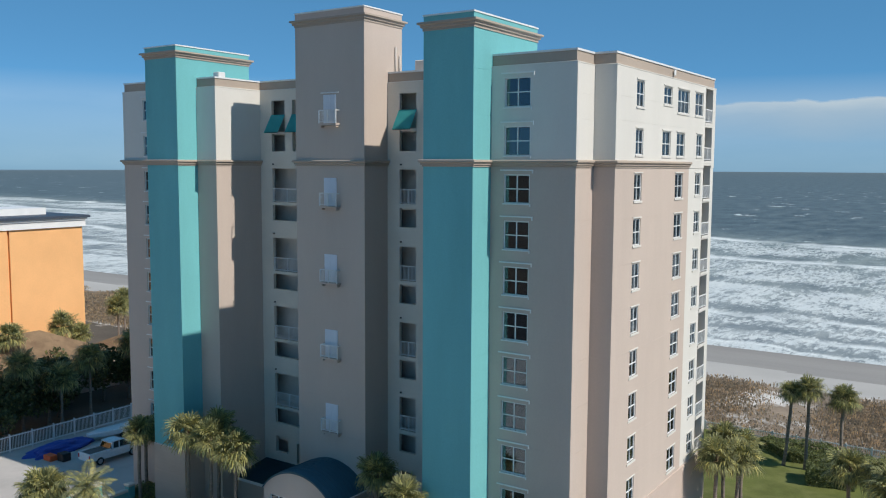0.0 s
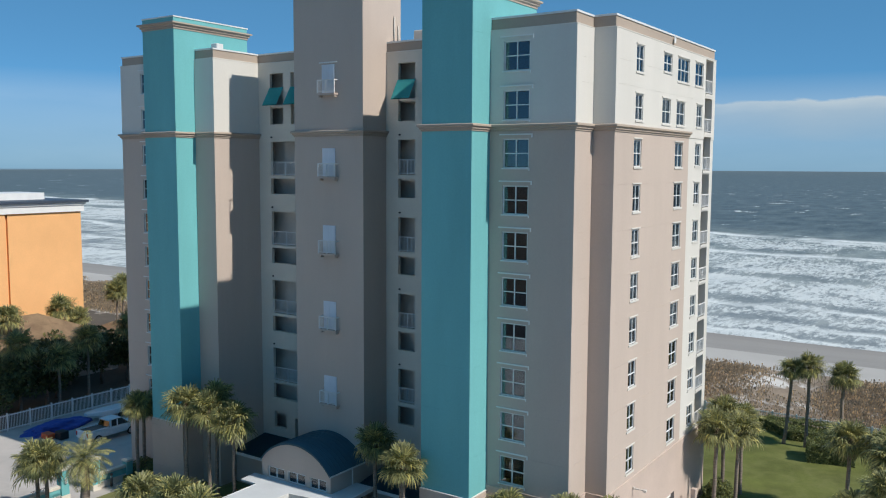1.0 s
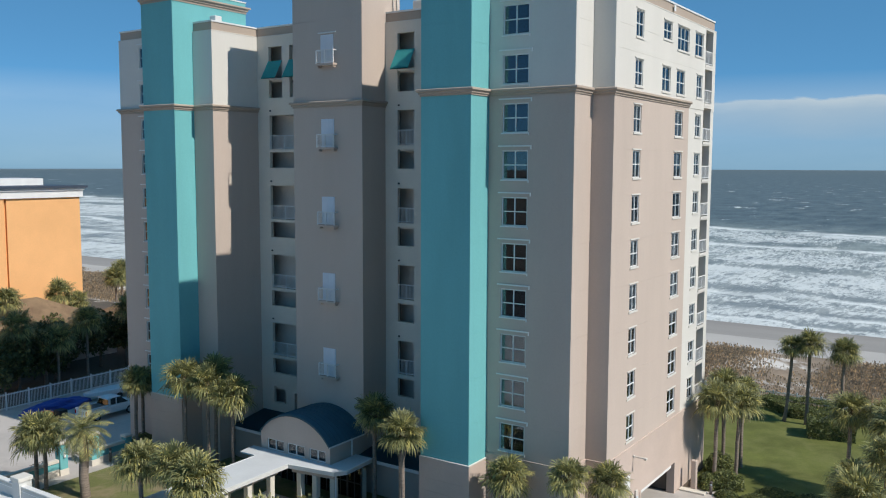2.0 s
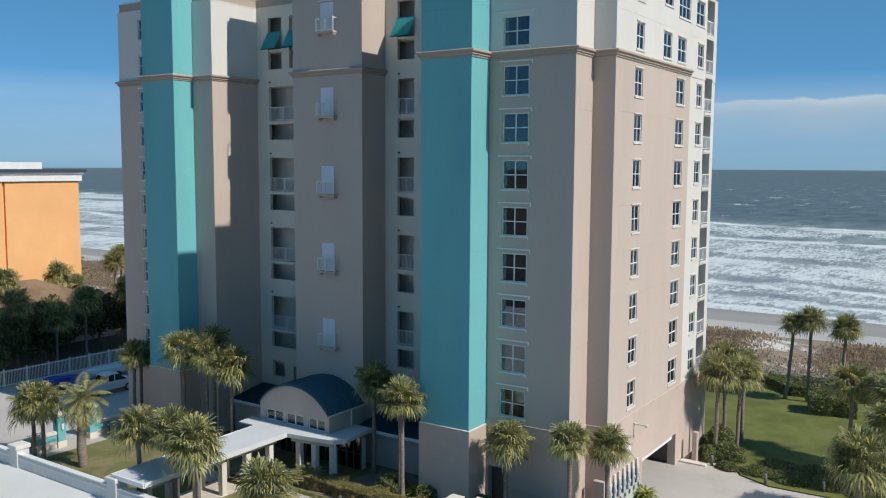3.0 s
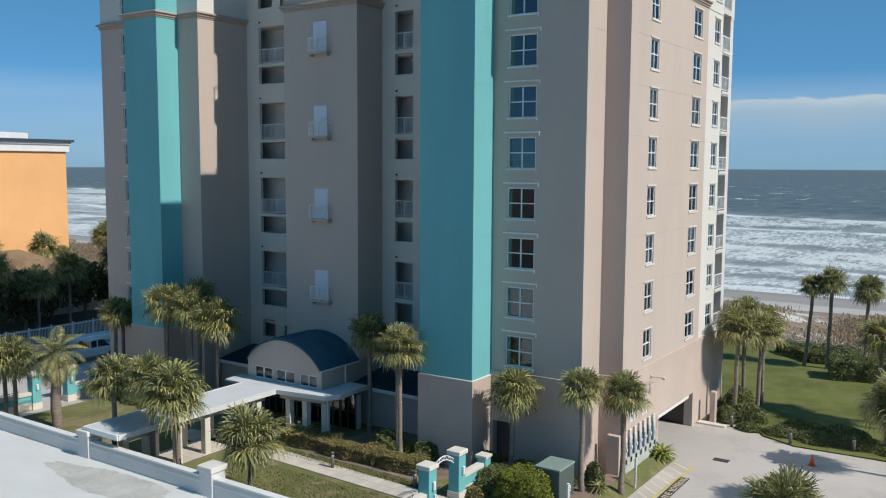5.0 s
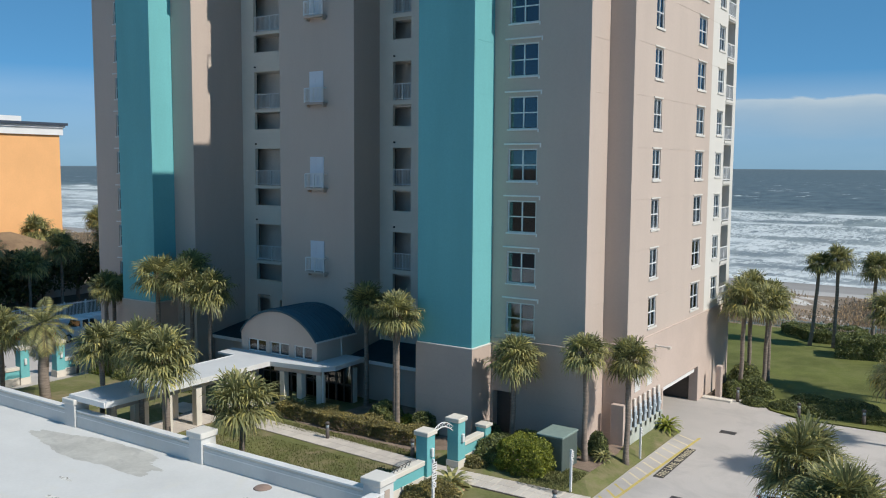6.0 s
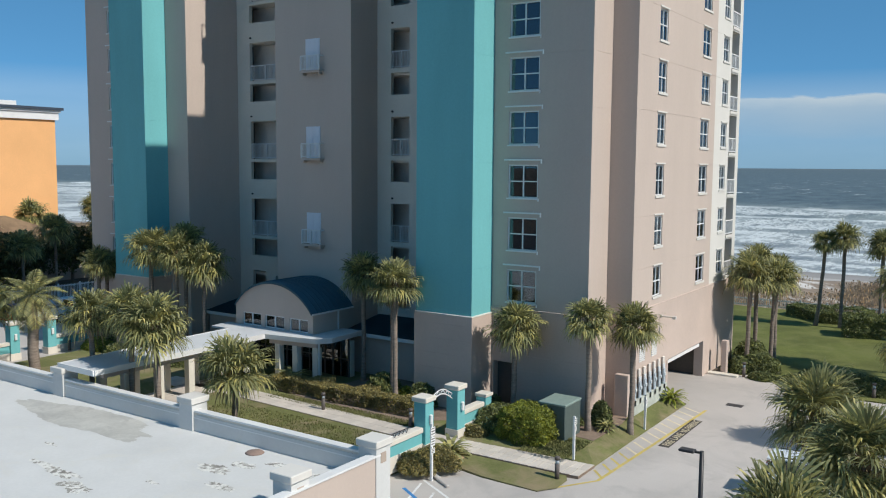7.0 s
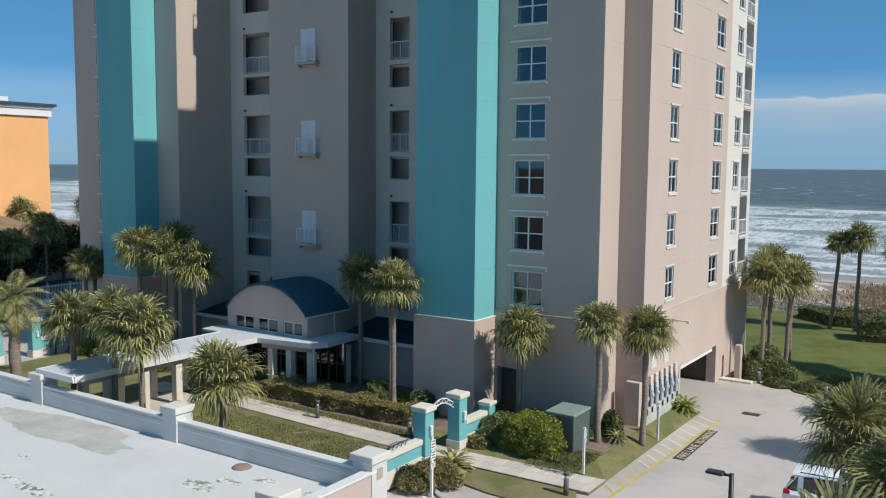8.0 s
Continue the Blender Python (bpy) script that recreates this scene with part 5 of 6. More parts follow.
clump("shrub", box_bush(1.35, 1.15, 1.75), 44, 9000, 0.085, LIME_LEAF, "big dense lime-green bush beside a cabinet", "shrub", pose(5.15, -2.9, G - 0.1))
clump("shrub", mound(1.3, 1.6, 1.15, 0.2), 45, 4500, 0.085, HEDGE_LEAF, "dark green bush by the gate wall", "shrub", pose(2.9, -2.0, G))
clump("shrub", mound(0.8, 0.5, 0.5), 46, 1500, 0.08, BROWN_LEAF, "low bronze ground cover", "shrub", pose(2.6, -3.9, G))
clump("shrub", mound(1.0, 0.9, 0.85), 47, 2600, 0.08, BROWN_LEAF, "olive and yellow shrub at the gate's foot", "shrub", pose(2.9, -9.2, 0.2))
clump("shrub", mound(1.3, 0.8, 0.9), 48, 2800, 0.08, BROWN_LEAF, "olive and yellow shrub at the gate's foot", "shrub", pose(3.3, -8.2, 0.2))
for k, (x, y, rx, ry, h) in enumerate(((1.0, 0.3, 0.9, 0.6, 1.0), (3.6, 0.5, 1.6, 0.6, 0.9), (5.4, 0.6, 1.2, 0.6, 0.8), (7.3, 1.3, 0.6, 0.5, 1.3))):
    clump("shrub", mound(rx, ry, h), 50 + k, 2200, 0.09, HEDGE_LEAF, "dark green foundation shrub at the wall", "shrub", pose(x, y, G))
for k, (x, y, rx, ry, h) in enumerate(((9.6, 19.6, 0.9, 1.0, 1.1), (10.7, 20.2, 1.5, 1.2, 1.35), (11.4, 18.2, 0.9, 0.7, 0.5), (9.3, 23.5, 1.2, 1.6, 1.6))):
    clump("shrub", mound(rx, ry, h), 60 + k, 3000, 0.11, HEDGE_LEAF, "grey-green shrub at the tower's corner", "shrub", pose(x, y, 0))
for k, (x, y, rx, ry, h) in enumerate(((13.6, 18.4, 1.4, 1.1, 0.55), (15.9, 18.3, 1.6, 1.4, 0.6), (18.4, 18.6, 1.6, 1.4, 0.6), (14.6, 20.2, 1.5, 1.2, 0.7), (17.2, 20.4, 1.7, 1.2, 0.7), (21.0, 17.8, 1.6, 1.0, 0.6))):
    clump("shrub", mound(rx, ry, h), 66 + k, 2600, 0.09, HEDGE_LEAF, "low green planting edging the lawn", "shrub", pose(x, y, 0))
for k, (x, y, lx, ly, h, a) in enumerate(((9.2, 44.6, 2.4, 0.7, 1.0, -40), (13.8, 43.6, 3.2, 0.8, 1.1, 8), (11.0, 46.2, 3.4, 0.7, 1.2, 0), (20.5, 44.6, 3.4, 1.0, 1.2, 0))):
    clump("hedge", hedge_row(lx, ly, h), 70 + k, 4200, 0.11, HEDGE_LEAF, "dark clipped hedge below the beach palms", "hedge", pose(x, y, 0, 0, 0, a), "hedges on the lawn")
clump("hedge", hedge_row(2.0, 1.3, 1.75), 75, 6500, 0.12, HEDGE_LEAF, "dark flat-topped hedge on the lawn", "hedge", pose(15.1, 38.2, 0, 0, 0, 12), "hedges on the lawn")
for k, (x, y, rx, ry, h) in enumerate(((-30.5, -2.6, 1.6, 0.9, 1.0), (-28.0, -2.8, 1.3, 0.8, 0.9), (-33.0, 0.2, 1.8, 1.2, 1.3), (-25.6, -3.0, 1.4, 0.8, 0.8), (-22.5, -2.6, 1.8, 0.9, 0.9))):
    clump("shrub", mound(rx, ry, h), 80 + k, 2200, 0.1, LIME_LEAF if k in (0, 3) else HEDGE_LEAF, "green shrub at the foot of the tower", "shrub", pose(x, y, 0.3))


def cycad(x, y, z, s, material, label):
    r = random.Random(int(x * 10))
    ob = thing("cycad", label, "plant", at=(x, y, z))
    bm = bmesh.new()
    for k in range(34):
        az, el = k * 2.39996, radians(70 - 60 * k / 34)
        d = Vector((math.cos(az), math.sin(az), 0))
        side = Vector((-d.y, d.x, 0))
        prev, ang = Vector((0, 0, 0.15)), el
        for q in range(6):
            nxt = prev + (d * math.cos(ang) + Vector((0, 0, math.sin(ang)))) * s / 6
            ang -= 0.22
            w = side * s * 0.09 * math.sin(math.pi * (q + 0.8) / 7)
            bm.faces.new([bm.verts.new(c) for c in (prev - w, prev + w, nxt + w * 0.9, nxt - w * 0.9)])
            prev = nxt
    part("fronds", bm, material, ob)
    bm = bmesh.new()
    tube(bm, [(0, 0, -0.1), (0, 0, 0.25)], [0.16, 0.12], 8)
    part("stem", bm, BARK, ob)


cycad(3.2, -6.9, 0.3, 1.2, PALM_LEAF, "small sago palm in front of the gate")
cycad(8.6, 8.5, 0.25, 1.1, LIME_LEAF, "spiky yellow-green plant on the verge")
cycad(7.9, 0.6, G, 0.7, PALM_LEAF, "small spiky plant in the mulch")
cycad(-11.9, -2.0, G, 1.5, PALM_LEAF, "fan-shaped plant at the canopy's corner")

# dune scrub: clumps of dry stalks
r = random.Random(3)
verts, faces = [], []
for _ in range(30000):
    x, y = r.uniform(-190, 60), 50 + 20.5 * r.random() ** 0.9
    if -28 < x < -12 or r.random() > 0.60 + 1.6 * noise.noise((x * 0.08, y * 0.11, 4.0)):
        continue
    z = ground_z(x, y)
    for q in range(15):
        a, h, s = r.uniform(0, math.tau), r.uniform(0.08, 0.42), r.uniform(0.012, 0.04)
        i = len(verts)
        px, py = x + r.gauss(0, 1.1), y + r.gauss(0, 1.0)
        verts += [(px - s * math.cos(a), py - s * math.sin(a), z - 0.05), (px + s * math.cos(a), py + s * math.sin(a), z - 0.05), (px + r.gauss(0, 0.08) + s * math.cos(a), py + r.gauss(0, 0.08), z + h), (px + r.gauss(0, 0.08) - s * math.cos(a), py + r.gauss(0, 0.08), z + h * 0.8)]
        faces.append((i, i + 1, i + 2, i + 3))
me = bpy.data.meshes.new("dune_scrub")
me.from_pydata(verts, [], faces)
me.materials.append(SCRUB)
tagged(new("dune_scrub", me), "dry brown dune scrub and sea oats", "scrub", kind="stuff")


# dark trees behind the court
def broad_tree(x, y, h, rad, seed):
    r = random.Random(seed)
    ob = thing("evergreen_tree", "dark evergreen tree in the tower's shadow", "tree", "trees behind the court", at=(x, y, 0))
    bm = bmesh.new()
    tube(bm, [(0, 0, -0.2), (0.1, 0.05, h * 0.3), (0.05, 0.1, h * 0.6)], [0.22, 0.17, 0.1], 8)
    for k in range(6):
        a = k * 1.05 + r.uniform(-0.3, 0.3)
        tube(bm, [(0.05, 0.05, h * (0.3 + 0.05 * k)), (math.cos(a) * rad * 0.6, math.sin(a) * rad * 0.6, h * (0.55 + 0.05 * k))], [0.09, 0.03], 6)
    part("trunk", bm, BARK, ob)
    verts, faces = [], []
    lumps = [(Vector((r.gauss(0, rad * 0.45), r.gauss(0, rad * 0.45), h * r.uniform(0.35, 0.9))), rad * r.uniform(0.3, 0.55)) for _ in range(13)]
    for _ in range(3200):
        c, s = r.choice(lumps)
        d = Vector((r.gauss(0, 1), r.gauss(0, 1), r.gauss(0, 0.8))).normalized() * s * r.uniform(0.7, 1.05)
        p = c + d
        u = Vector((r.gauss(0, 1), r.gauss(0, 1), r.gauss(0, 1))).normalized()
        v = u.cross(Vector((r.gauss(0, 1), r.gauss(0, 1), r.gauss(0, 1)))).normalized()
        i = len(verts)
        q = 0.2 * r.uniform(0.6, 1.3)
        verts += [tuple(p - u * q), tuple(p + v * q * 0.6), tuple(p + u * q), tuple(p - v * q * 0.6)]
        faces.append((i, i + 1, i + 2, i + 3))
    me = bpy.data.meshes.new("crown")
    me.from_pydata(verts, [], faces)
    me.materials.append(TREE_LEAF)
    c = new("crown", me)
    c.parent = ob


r = random.Random(8)
for k in range(15):
    broad_tree(-60.5 - r.uniform(0, 7), -6 + k * 2.3 + r.uniform(-0.8, 0.8), r.uniform(5.4, 7.4), r.uniform(2.2, 3.0), 100 + k)
for x, y, zc in ((-59.5, -2.0, 6.6), (-61.0, 5.0, 7.4), (-59.8, 12.5, 7.0), (-60.6, 19.0, 7.6), (-61.5, 25.0, 7.0), (-59.2, 8.5, 5.6)):
    palm(x, y, zc, 0, 1.25, int(-x * 10) % 3, (0, 0), "cabbage palm among the dark trees", group="palms behind the court")

# ---------------------------------------------------------------- entrance hall and canopy
hall = thing("entrance_hall", "vaulted entrance hall with a blue barrel roof", "entrance")
VX0, VX1, VY0, VY1 = -18.4, -11.5, -0.35, TOW_Y
SPRING, PEAK = 4.6, 6.35


def arc(t, out=0.0):
    """A point (x, z) on the vault's curve, t from 0 to 1."""
    w, h = (VX1 - VX0) / 2, PEAK - SPRING
    rr = (w * w + h * h) / (2 * h)
    half = math.asin(w / rr)
    a = -half + 2 * half * t
    return (VX0 + VX1) / 2 + (rr + out) * math.sin(a), PEAK - rr + (rr + out) * math.cos(a)


win_x = [(-17.75, -16.05), (-15.7, -13.95), (-13.5, -11.9)]
holes = [(a, b, 3.35, 4.2) for a, b in win_x]
bm = facade("y", VY0, VX0, VX1, 2.6, SPRING, holes, (), 0.25)
prev = None
for k in range(24):
    (x0, z0), (x1, z1) = arc(k / 24), arc((k + 1) / 24)
    v = [bm.verts.new(c) for c in ((x0, VY0, SPRING), (x1, VY0, SPRING), (x1, VY0, z1), (x0, VY0, z0), (x0, VY0 + 0.25, SPRING), (x1, VY0 + 0.25, SPRING), (x1, VY0 + 0.25, z1), (x0, VY0 + 0.25, z0))]
    bm.faces.new(v[:4])
    bm.faces.new(v[4:][::-1])
    bm.faces.new((v[3], v[2], v[6], v[7]))
box(bm, VX0, VX0 + 0.25, VY0 + 0.25, VY1, 2.6, SPRING)
box(bm, VX1 - 0.25, VX1, VY0 + 0.25, VY1, 2.6, SPRING)
bmesh.ops.remove_doubles(bm, verts=bm.verts, dist=1e-4)
part("gable_wall", bm, TAN, hall)
bm = bmesh.new()
for k in range(24):
    (x0, z0), (x1, z1) = arc(k / 24, 0.06), arc((k + 1) / 24, 0.06)
    (u0, w0), (u1, w1) = arc(k / 24, 0.0), arc((k + 1) / 24, 0.0)
    v = [bm.verts.new(c) for c in ((x0, VY0 - 0.12, z0), (x1, VY0 - 0.12, z1), (x1, VY1, z1), (x0, VY1, z0), (u0, VY0 - 0.12, w0 - 0.08), (u1, VY0 - 0.12, w1 - 0.08))]
    bm.faces.new(v[:4]).smooth = True
    bm.faces.new((v[0], v[4], v[5], v[1]))
bmesh.ops.remove_doubles(bm, verts=bm.verts, dist=1e-4)
part("barrel_roof", bm, BLUE_ROOF, hall, "curved blue standing-seam roof")
bm = bmesh.new()
for k in range(1, 9):
    y = VY0 + (VY1 - VY0) * k / 9
    bm = bmesh.new()
    for q in range(24):
        (x0, z0), (x1, z1) = arc(q / 24, 0.062), arc((q + 1) / 24, 0.062)
        (u0, w0), (u1, w1) = arc(q / 24, 0.1), arc((q + 1) / 24, 0.1)
        v = [bm.verts.new(c) for c in ((x0, y, z0), (x1, y, z1), (u1, y, w1), (u0, y, w0), (x0, y + 0.03, z0), (x1, y + 0.03, z1), (u1, y + 0.03, w1), (u0, y + 0.03, w0))]
        bm.faces.new(v[:4])
        bm.faces.new(v[4:][::-1])
        bm.faces.new((v[3], v[2], v[6], v[7]))
    bmesh.ops.remove_doubles(bm, verts=bm.verts, dist=1e-4)
    part("roof_seam", bm, BLUE_ROOF, hall)
part("gutter", boxes((VX1 - 0.02, VX1 + 0.1, VY0 - 0.1, VY1, SPRING - 0.06, SPRING + 0.04), (VX1 + 0.002, VX1 + 0.08, 2.0, 2.08, 3.3, SPRING - 0.07)), WHITE, hall)
for a, b in win_x:
    bm = boxes((a, b, VY0 + 0.06, VY0 + 0.14, 3.35, 3.42), (a, b, VY0 + 0.06, VY0 + 0.14, 4.13, 4.2), (a, a + 0.07, VY0 + 0.06, VY0 + 0.14, 3.42, 4.13), (b - 0.07, b, VY0 + 0.06, VY0 + 0.14, 3.42, 4.13), ((a + b) / 2 - 0.05, (a + b) / 2 + 0.05, VY0 + 0.06, VY0 + 0.14, 3.42, 4.13))
    w = part("window", bm, WHITE, hall)
    for p0, p1 in ((a + 0.07, (a + b) / 2 - 0.05), ((a + b) / 2 + 0.05, b - 0.07)):
        pane = part("pane", boxes((p0, p1, VY0 + 0.1, VY0 + 0.107, 3.42, 4.13)), GLASS, w)
        pane.visible_shadow = False
    # near-black panel paints in the shade behind these panes
    part("shade_backing", boxes((a - 0.1, b + 0.1, VY0 + 0.9, VY0 + 0.95, 3.2, 4.3)), INTERIOR_SHADE, w)
# low side roofs against the tower
for x0, x1 in ((-24.9, VX0 - 0.05), (VX1 + 0.05, -4.4)):
    bm = bmesh.new()
    v = [bm.verts.new(c) for c in ((x0, 2.6, 3.15), (x1, 2.6, 3.15), (x1, REC_Y - 0.01, 3.75), (x0, REC_Y - 0.01, 3.75), (x0, 2.6, 2.95), (x1, 2.6, 2.95))]
    bm.faces.new(v[:4])
    bm.faces.new((v[0], v[4], v[5], v[1]))
    bmesh.ops.solidify(bm, geom=bm.faces[:], thickness=0.04)
    part("side_roof", bm, BLUE_ROOF, hall)
    part("eaves_board", boxes((x0, x1, 2.5, 2.58, 2.95, 3.17)), WHITE, hall)
    part("side_wall", boxes((x0, x1, 3.0, 3.25, 0, 2.94)), TAN, hall)
# near-black sheet behind the glazing, painting in the hall's dim inside
part("hall_shade_backing", boxes((VX0 - 0.5, VX1 + 0.8, 1.7, 1.75, 0.0, 2.9)), INTERIOR_SHADE, hall)
for k in range(6):
    x = -18.2 + k * 1.35
    fr = part("window_bay", boxes((x, x + 0.06, 1.45, 1.55, G, 2.9), (x + 1.27, x + 1.35, 1.45, 1.55, G, 2.9), (x + 0.63, x + 0.7, 1.46, 1.54, G, 2.9), (x, x + 1.35, 1.44, 1.56, 1.55, 1.62)), BOLLARD, hall)
    pane = part("pane", boxes((x + 0.08, x + 1.27, 1.5, 1.507, G, 2.9)), GLASS, fr)
    pane.visible_shadow = False

canopy = thing("entrance_canopy", "white flat canopy on square posts along the walk", "canopy")


def plate(outline, z0, z1):
    bm = bmesh.new()
    top = [bm.verts.new((x, y, z1)) for x, y in outline]
    low = [bm.verts.new((x, y, z0)) for x, y in outline]
    bm.faces.new(top)
    bm.faces.new(low[::-1])
    for i in range(len(top)):
        j = (i + 1) % len(top)
        bm.faces.new((top[i], low[i], low[j], top[j]))
    return bm


hall_edge = [(-14.1, -1.95), (-10.25, -1.35), (-9.75, -0.6), (-9.9, 2.45), (VX1 + 0.06, 2.45), (VX1 + 0.06, VY0 - 0.02), (VX0 - 0.06, VY0 - 0.02), (-19.2, VY0 - 0.02), (-19.0, -1.95)]
walk_edge = [(-17.1, -14.0), (-14.1, -14.0), (-14.1, -1.95), (-17.3, -1.95)]
part("hall_roof", plate(hall_edge, 3.22, 3.34), GREY_ROOF, canopy, "pale grey metal canopy roof")
part("walk_roof", plate(walk_edge, 3.2, 3.345), GREY_ROOF, canopy, "pale grey metal canopy roof")
for path in (walk_edge[1:3] + hall_edge[1:4], [walk_edge[3], walk_edge[0], walk_edge[1]]):
    bm = bmesh.new()
    sweep(bm, [(-0.02, 3.05), (0.06, 3.05), (0.1, 3.36), (-0.02, 3.36)], path)
    part("fascia_gutter", bm, WHITE, canopy)
part("beam", boxes((-14.75, -14.45, -13.2, -2.6, 2.72, 3.19), (-16.9, -16.6, -13.2, -2.6, 2.72, 3.19)), TAN, canopy)
part("soffit_beam", plate([(-13.9, -1.75), (-10.45, -1.2), (-10.4, -0.9), (-13.9, -1.45)], 2.75, 3.2), TAN, canopy)
for x, y in [(-14.8, -3.4 - 2.15 * k) for k in range(5)] + [(-16.95, -3.4 - 2.15 * k) for k in range(5)] + [(-13.5, -1.7), (-12.2, -1.5), (-10.75, -1.25), (-10.5, 1.6)]:
    part("post", bevel(boxes((x, x + 0.42, y, y + 0.42, G - 0.1, 2.75)), 0.02), RECESS, canopy)
part("downpipe", boxes((-10.3, -10.22, -1.2, -1.12, G, 3.05)), WHITE, canopy)


# ---------------------------------------------------------------- gates
def gate(x, y0, y1, z, mirror, lab):
    """Two teal posts with an arched white truss between them and low walls on both sides; the line runs along Y."""
    g = thing("garden_gate", lab, "gate", "garden gates", at=(x, 0, z))
    for y in (y0, y1):
        post = part("post", bevel(boxes((-0.34, 0.34, y - 0.34, y + 0.34, 0.4, 2.42)), 0.02), TEAL, g, "teal stucco gate post")
        part("post_foot", boxes((-0.38, 0.38, y - 0.38, y + 0.38, -0.3, 0.4)), RECESS, post)
        part("post_cap", bevel(boxes((-0.43, 0.43, y - 0.43, y + 0.43, 2.42, 2.66)), 0.03), RECESS, post)
        s = 0.345
        part("lantern", bevel(boxes((s, s + 0.14, y - 0.09, y + 0.09, 1.35, 1.8)), 0.03), WHITE, post, "small white wall lantern")
    bm = bmesh.new()
    n = 10
    pts = []
    for k in range(n + 1):
        t = k / n
        y = y0 + 0.34 + (y1 - y0 - 0.68) * t
        pts.append(((0, y, 2.0 + 0.42 * math.sin(math.pi * t)), (0, y, 2.22 + 0.42 * math.sin(math.pi * t))))
    for k in range(n):
        (a, b), (c, d) = pts[k], pts[k + 1]
        tube(bm, [a, c], [0.03, 0.03], 6)
        tube(bm, [b, d], [0.03, 0.03], 6)
        tube(bm, [a, d] if k % 2 else [b, c], [0.02, 0.02], 5)
    part("arch_truss", bm, WHITE, g, "white arched truss over the opening")
    for w0, w1, end in ((y1 + 0.34, y1 + (2.9 if mirror else 2.45), True), (y0 - 5.6, y0 - 0.34, False)):
        wl = part("low_wall", boxes((-0.14, 0.14, w0, w1, 0.45, 0.98)), TEAL, g, "low teal wall with a tan coping")
        part("wall_foot", boxes((-0.18, 0.18, w0, w1, -0.3, 0.45)), RECESS, wl)
        part("coping", bevel(boxes((-0.22, 0.22, w0, w1, 0.98, 1.22)), 0.02), RECESS, wl)
        if end:
            ep = part("end_post", bevel(boxes((-0.3, 0.3, w1, w1 + 0.6, -0.3, 1.45)), 0.02), TEAL, g)
            part("post_cap", bevel(boxes((-0.36, 0.36, w1 - 0.06, w1 + 0.66, 1.45, 1.62)), 0.02), RECESS, ep)
    bm = bmesh.new()
    for k in range(5):
        tube(bm, [(0.0, y0 - 2.6 + k * 0.3, 1.22), (0.0, y0 - 2.45 + k * 0.3, 1.42)], [0.02, 0.02], 5)
    tube(bm, [(0, y0 - 2.7, 1.4), (0, y0 - 1.2, 1.42)], [0.02, 0.02], 5)
    part("scroll_rail", bm, BLACK_METAL, g, "black iron scroll rail on the coping")
    return g


gate(1.95, -7.33, -4.55, G, False, "teal garden gate with an arched white truss")
gate(-33.9, -7.1, -4.3, 0.1, True, "further teal garden gate with an arched truss")


# ---------------------------------------------------------------- low flat-roofed building in front
low = thing("flat_roof_building", "low cream building with a white stained flat roof", "building")
RZ, PX1, PY1 = 1.6, 4.45, -13.75
part("roof_deck", boxes((-48, PX1 - 0.3, -62, PY1 - 0.3, 1.2, RZ)), ROOF_MEMBRANE, low, "white roof membrane with grey silt stains")
part("north_parapet", boxes((-48, PX1, PY1 - 0.3, PY1, -0.3, 2.5)), RECESS, low)
part("east_parapet", boxes((PX1 - 0.3, PX1, -62, PY1 - 0.3, -0.3, 2.5)), TAN, low)
part("parapet_skin", boxes((-48, PX1 - 0.33, PY1 - 0.33, PY1 - 0.302, RZ, 2.38), (PX1 - 0.33, PX1 - 0.302, -62, PY1 - 0.33, RZ, 2.38)), ROOF_MEMBRANE, low)
part("coping", boxes((-48, PX1 + 0.06, PY1 - 0.36, PY1 + 0.06, 2.5, 2.58), (PX1 - 0.36, PX1 + 0.06, -62, PY1 - 0.36, 2.5, 2.58)), CAP, low, "white metal coping")
part("termination_bar", boxes((-48, PX1 - 0.34, PY1 - 0.345, PY1 - 0.331, 2.2, 2.25)), CAP, low)
for x, y in ((-28.0, -13.75), (-17.05, -13.75), (-6.8, -13.75), (4.05, -13.75), (3.95, -18.4), (3.95, -23.5)):
    p = part("parapet_post", boxes((x - 0.45, x + 0.45, y - 0.45, y + 0.45, -0.3 if x > 3 else 1.0, 2.85)), ROOF_MEMBRANE, low, "white square parapet post")
    part("post_cap", bevel(boxes((x - 0.54, x + 0.54, y - 0.54, y + 0.54, 2.85, 3.15)), 0.03), CREAM, p)
    if x > 3:
        part("tile", boxes((x + 0.45, x + 0.47, y - 0.17, y + 0.17, 2.2, 2.62)), BAND, p, "small taupe inset tile")


def blotch(name, x, y, rx, ry, z, material, parent, seed, lumps=90, ragged=1.0):
    bm = bmesh.new()
    vs = []
    for k in range(lumps):
        a = math.tau * k / lumps
        q = 1 + 0.5 * noise.noise((math.cos(a) * 1.6 + seed, math.sin(a) * 1.6, seed * 0.7)) + ragged * 0.35 * noise.noise((math.cos(a) * 6, math.sin(a) * 6, seed)) + ragged * 0.25 * noise.noise((math.cos(a) * 19, math.sin(a) * 19, seed))
        vs.append(bm.verts.new((x + rx * q * math.cos(a), y + ry * q * math.sin(a), z)))
    bm.faces.new(vs)
    return part(name, bm, material, parent)


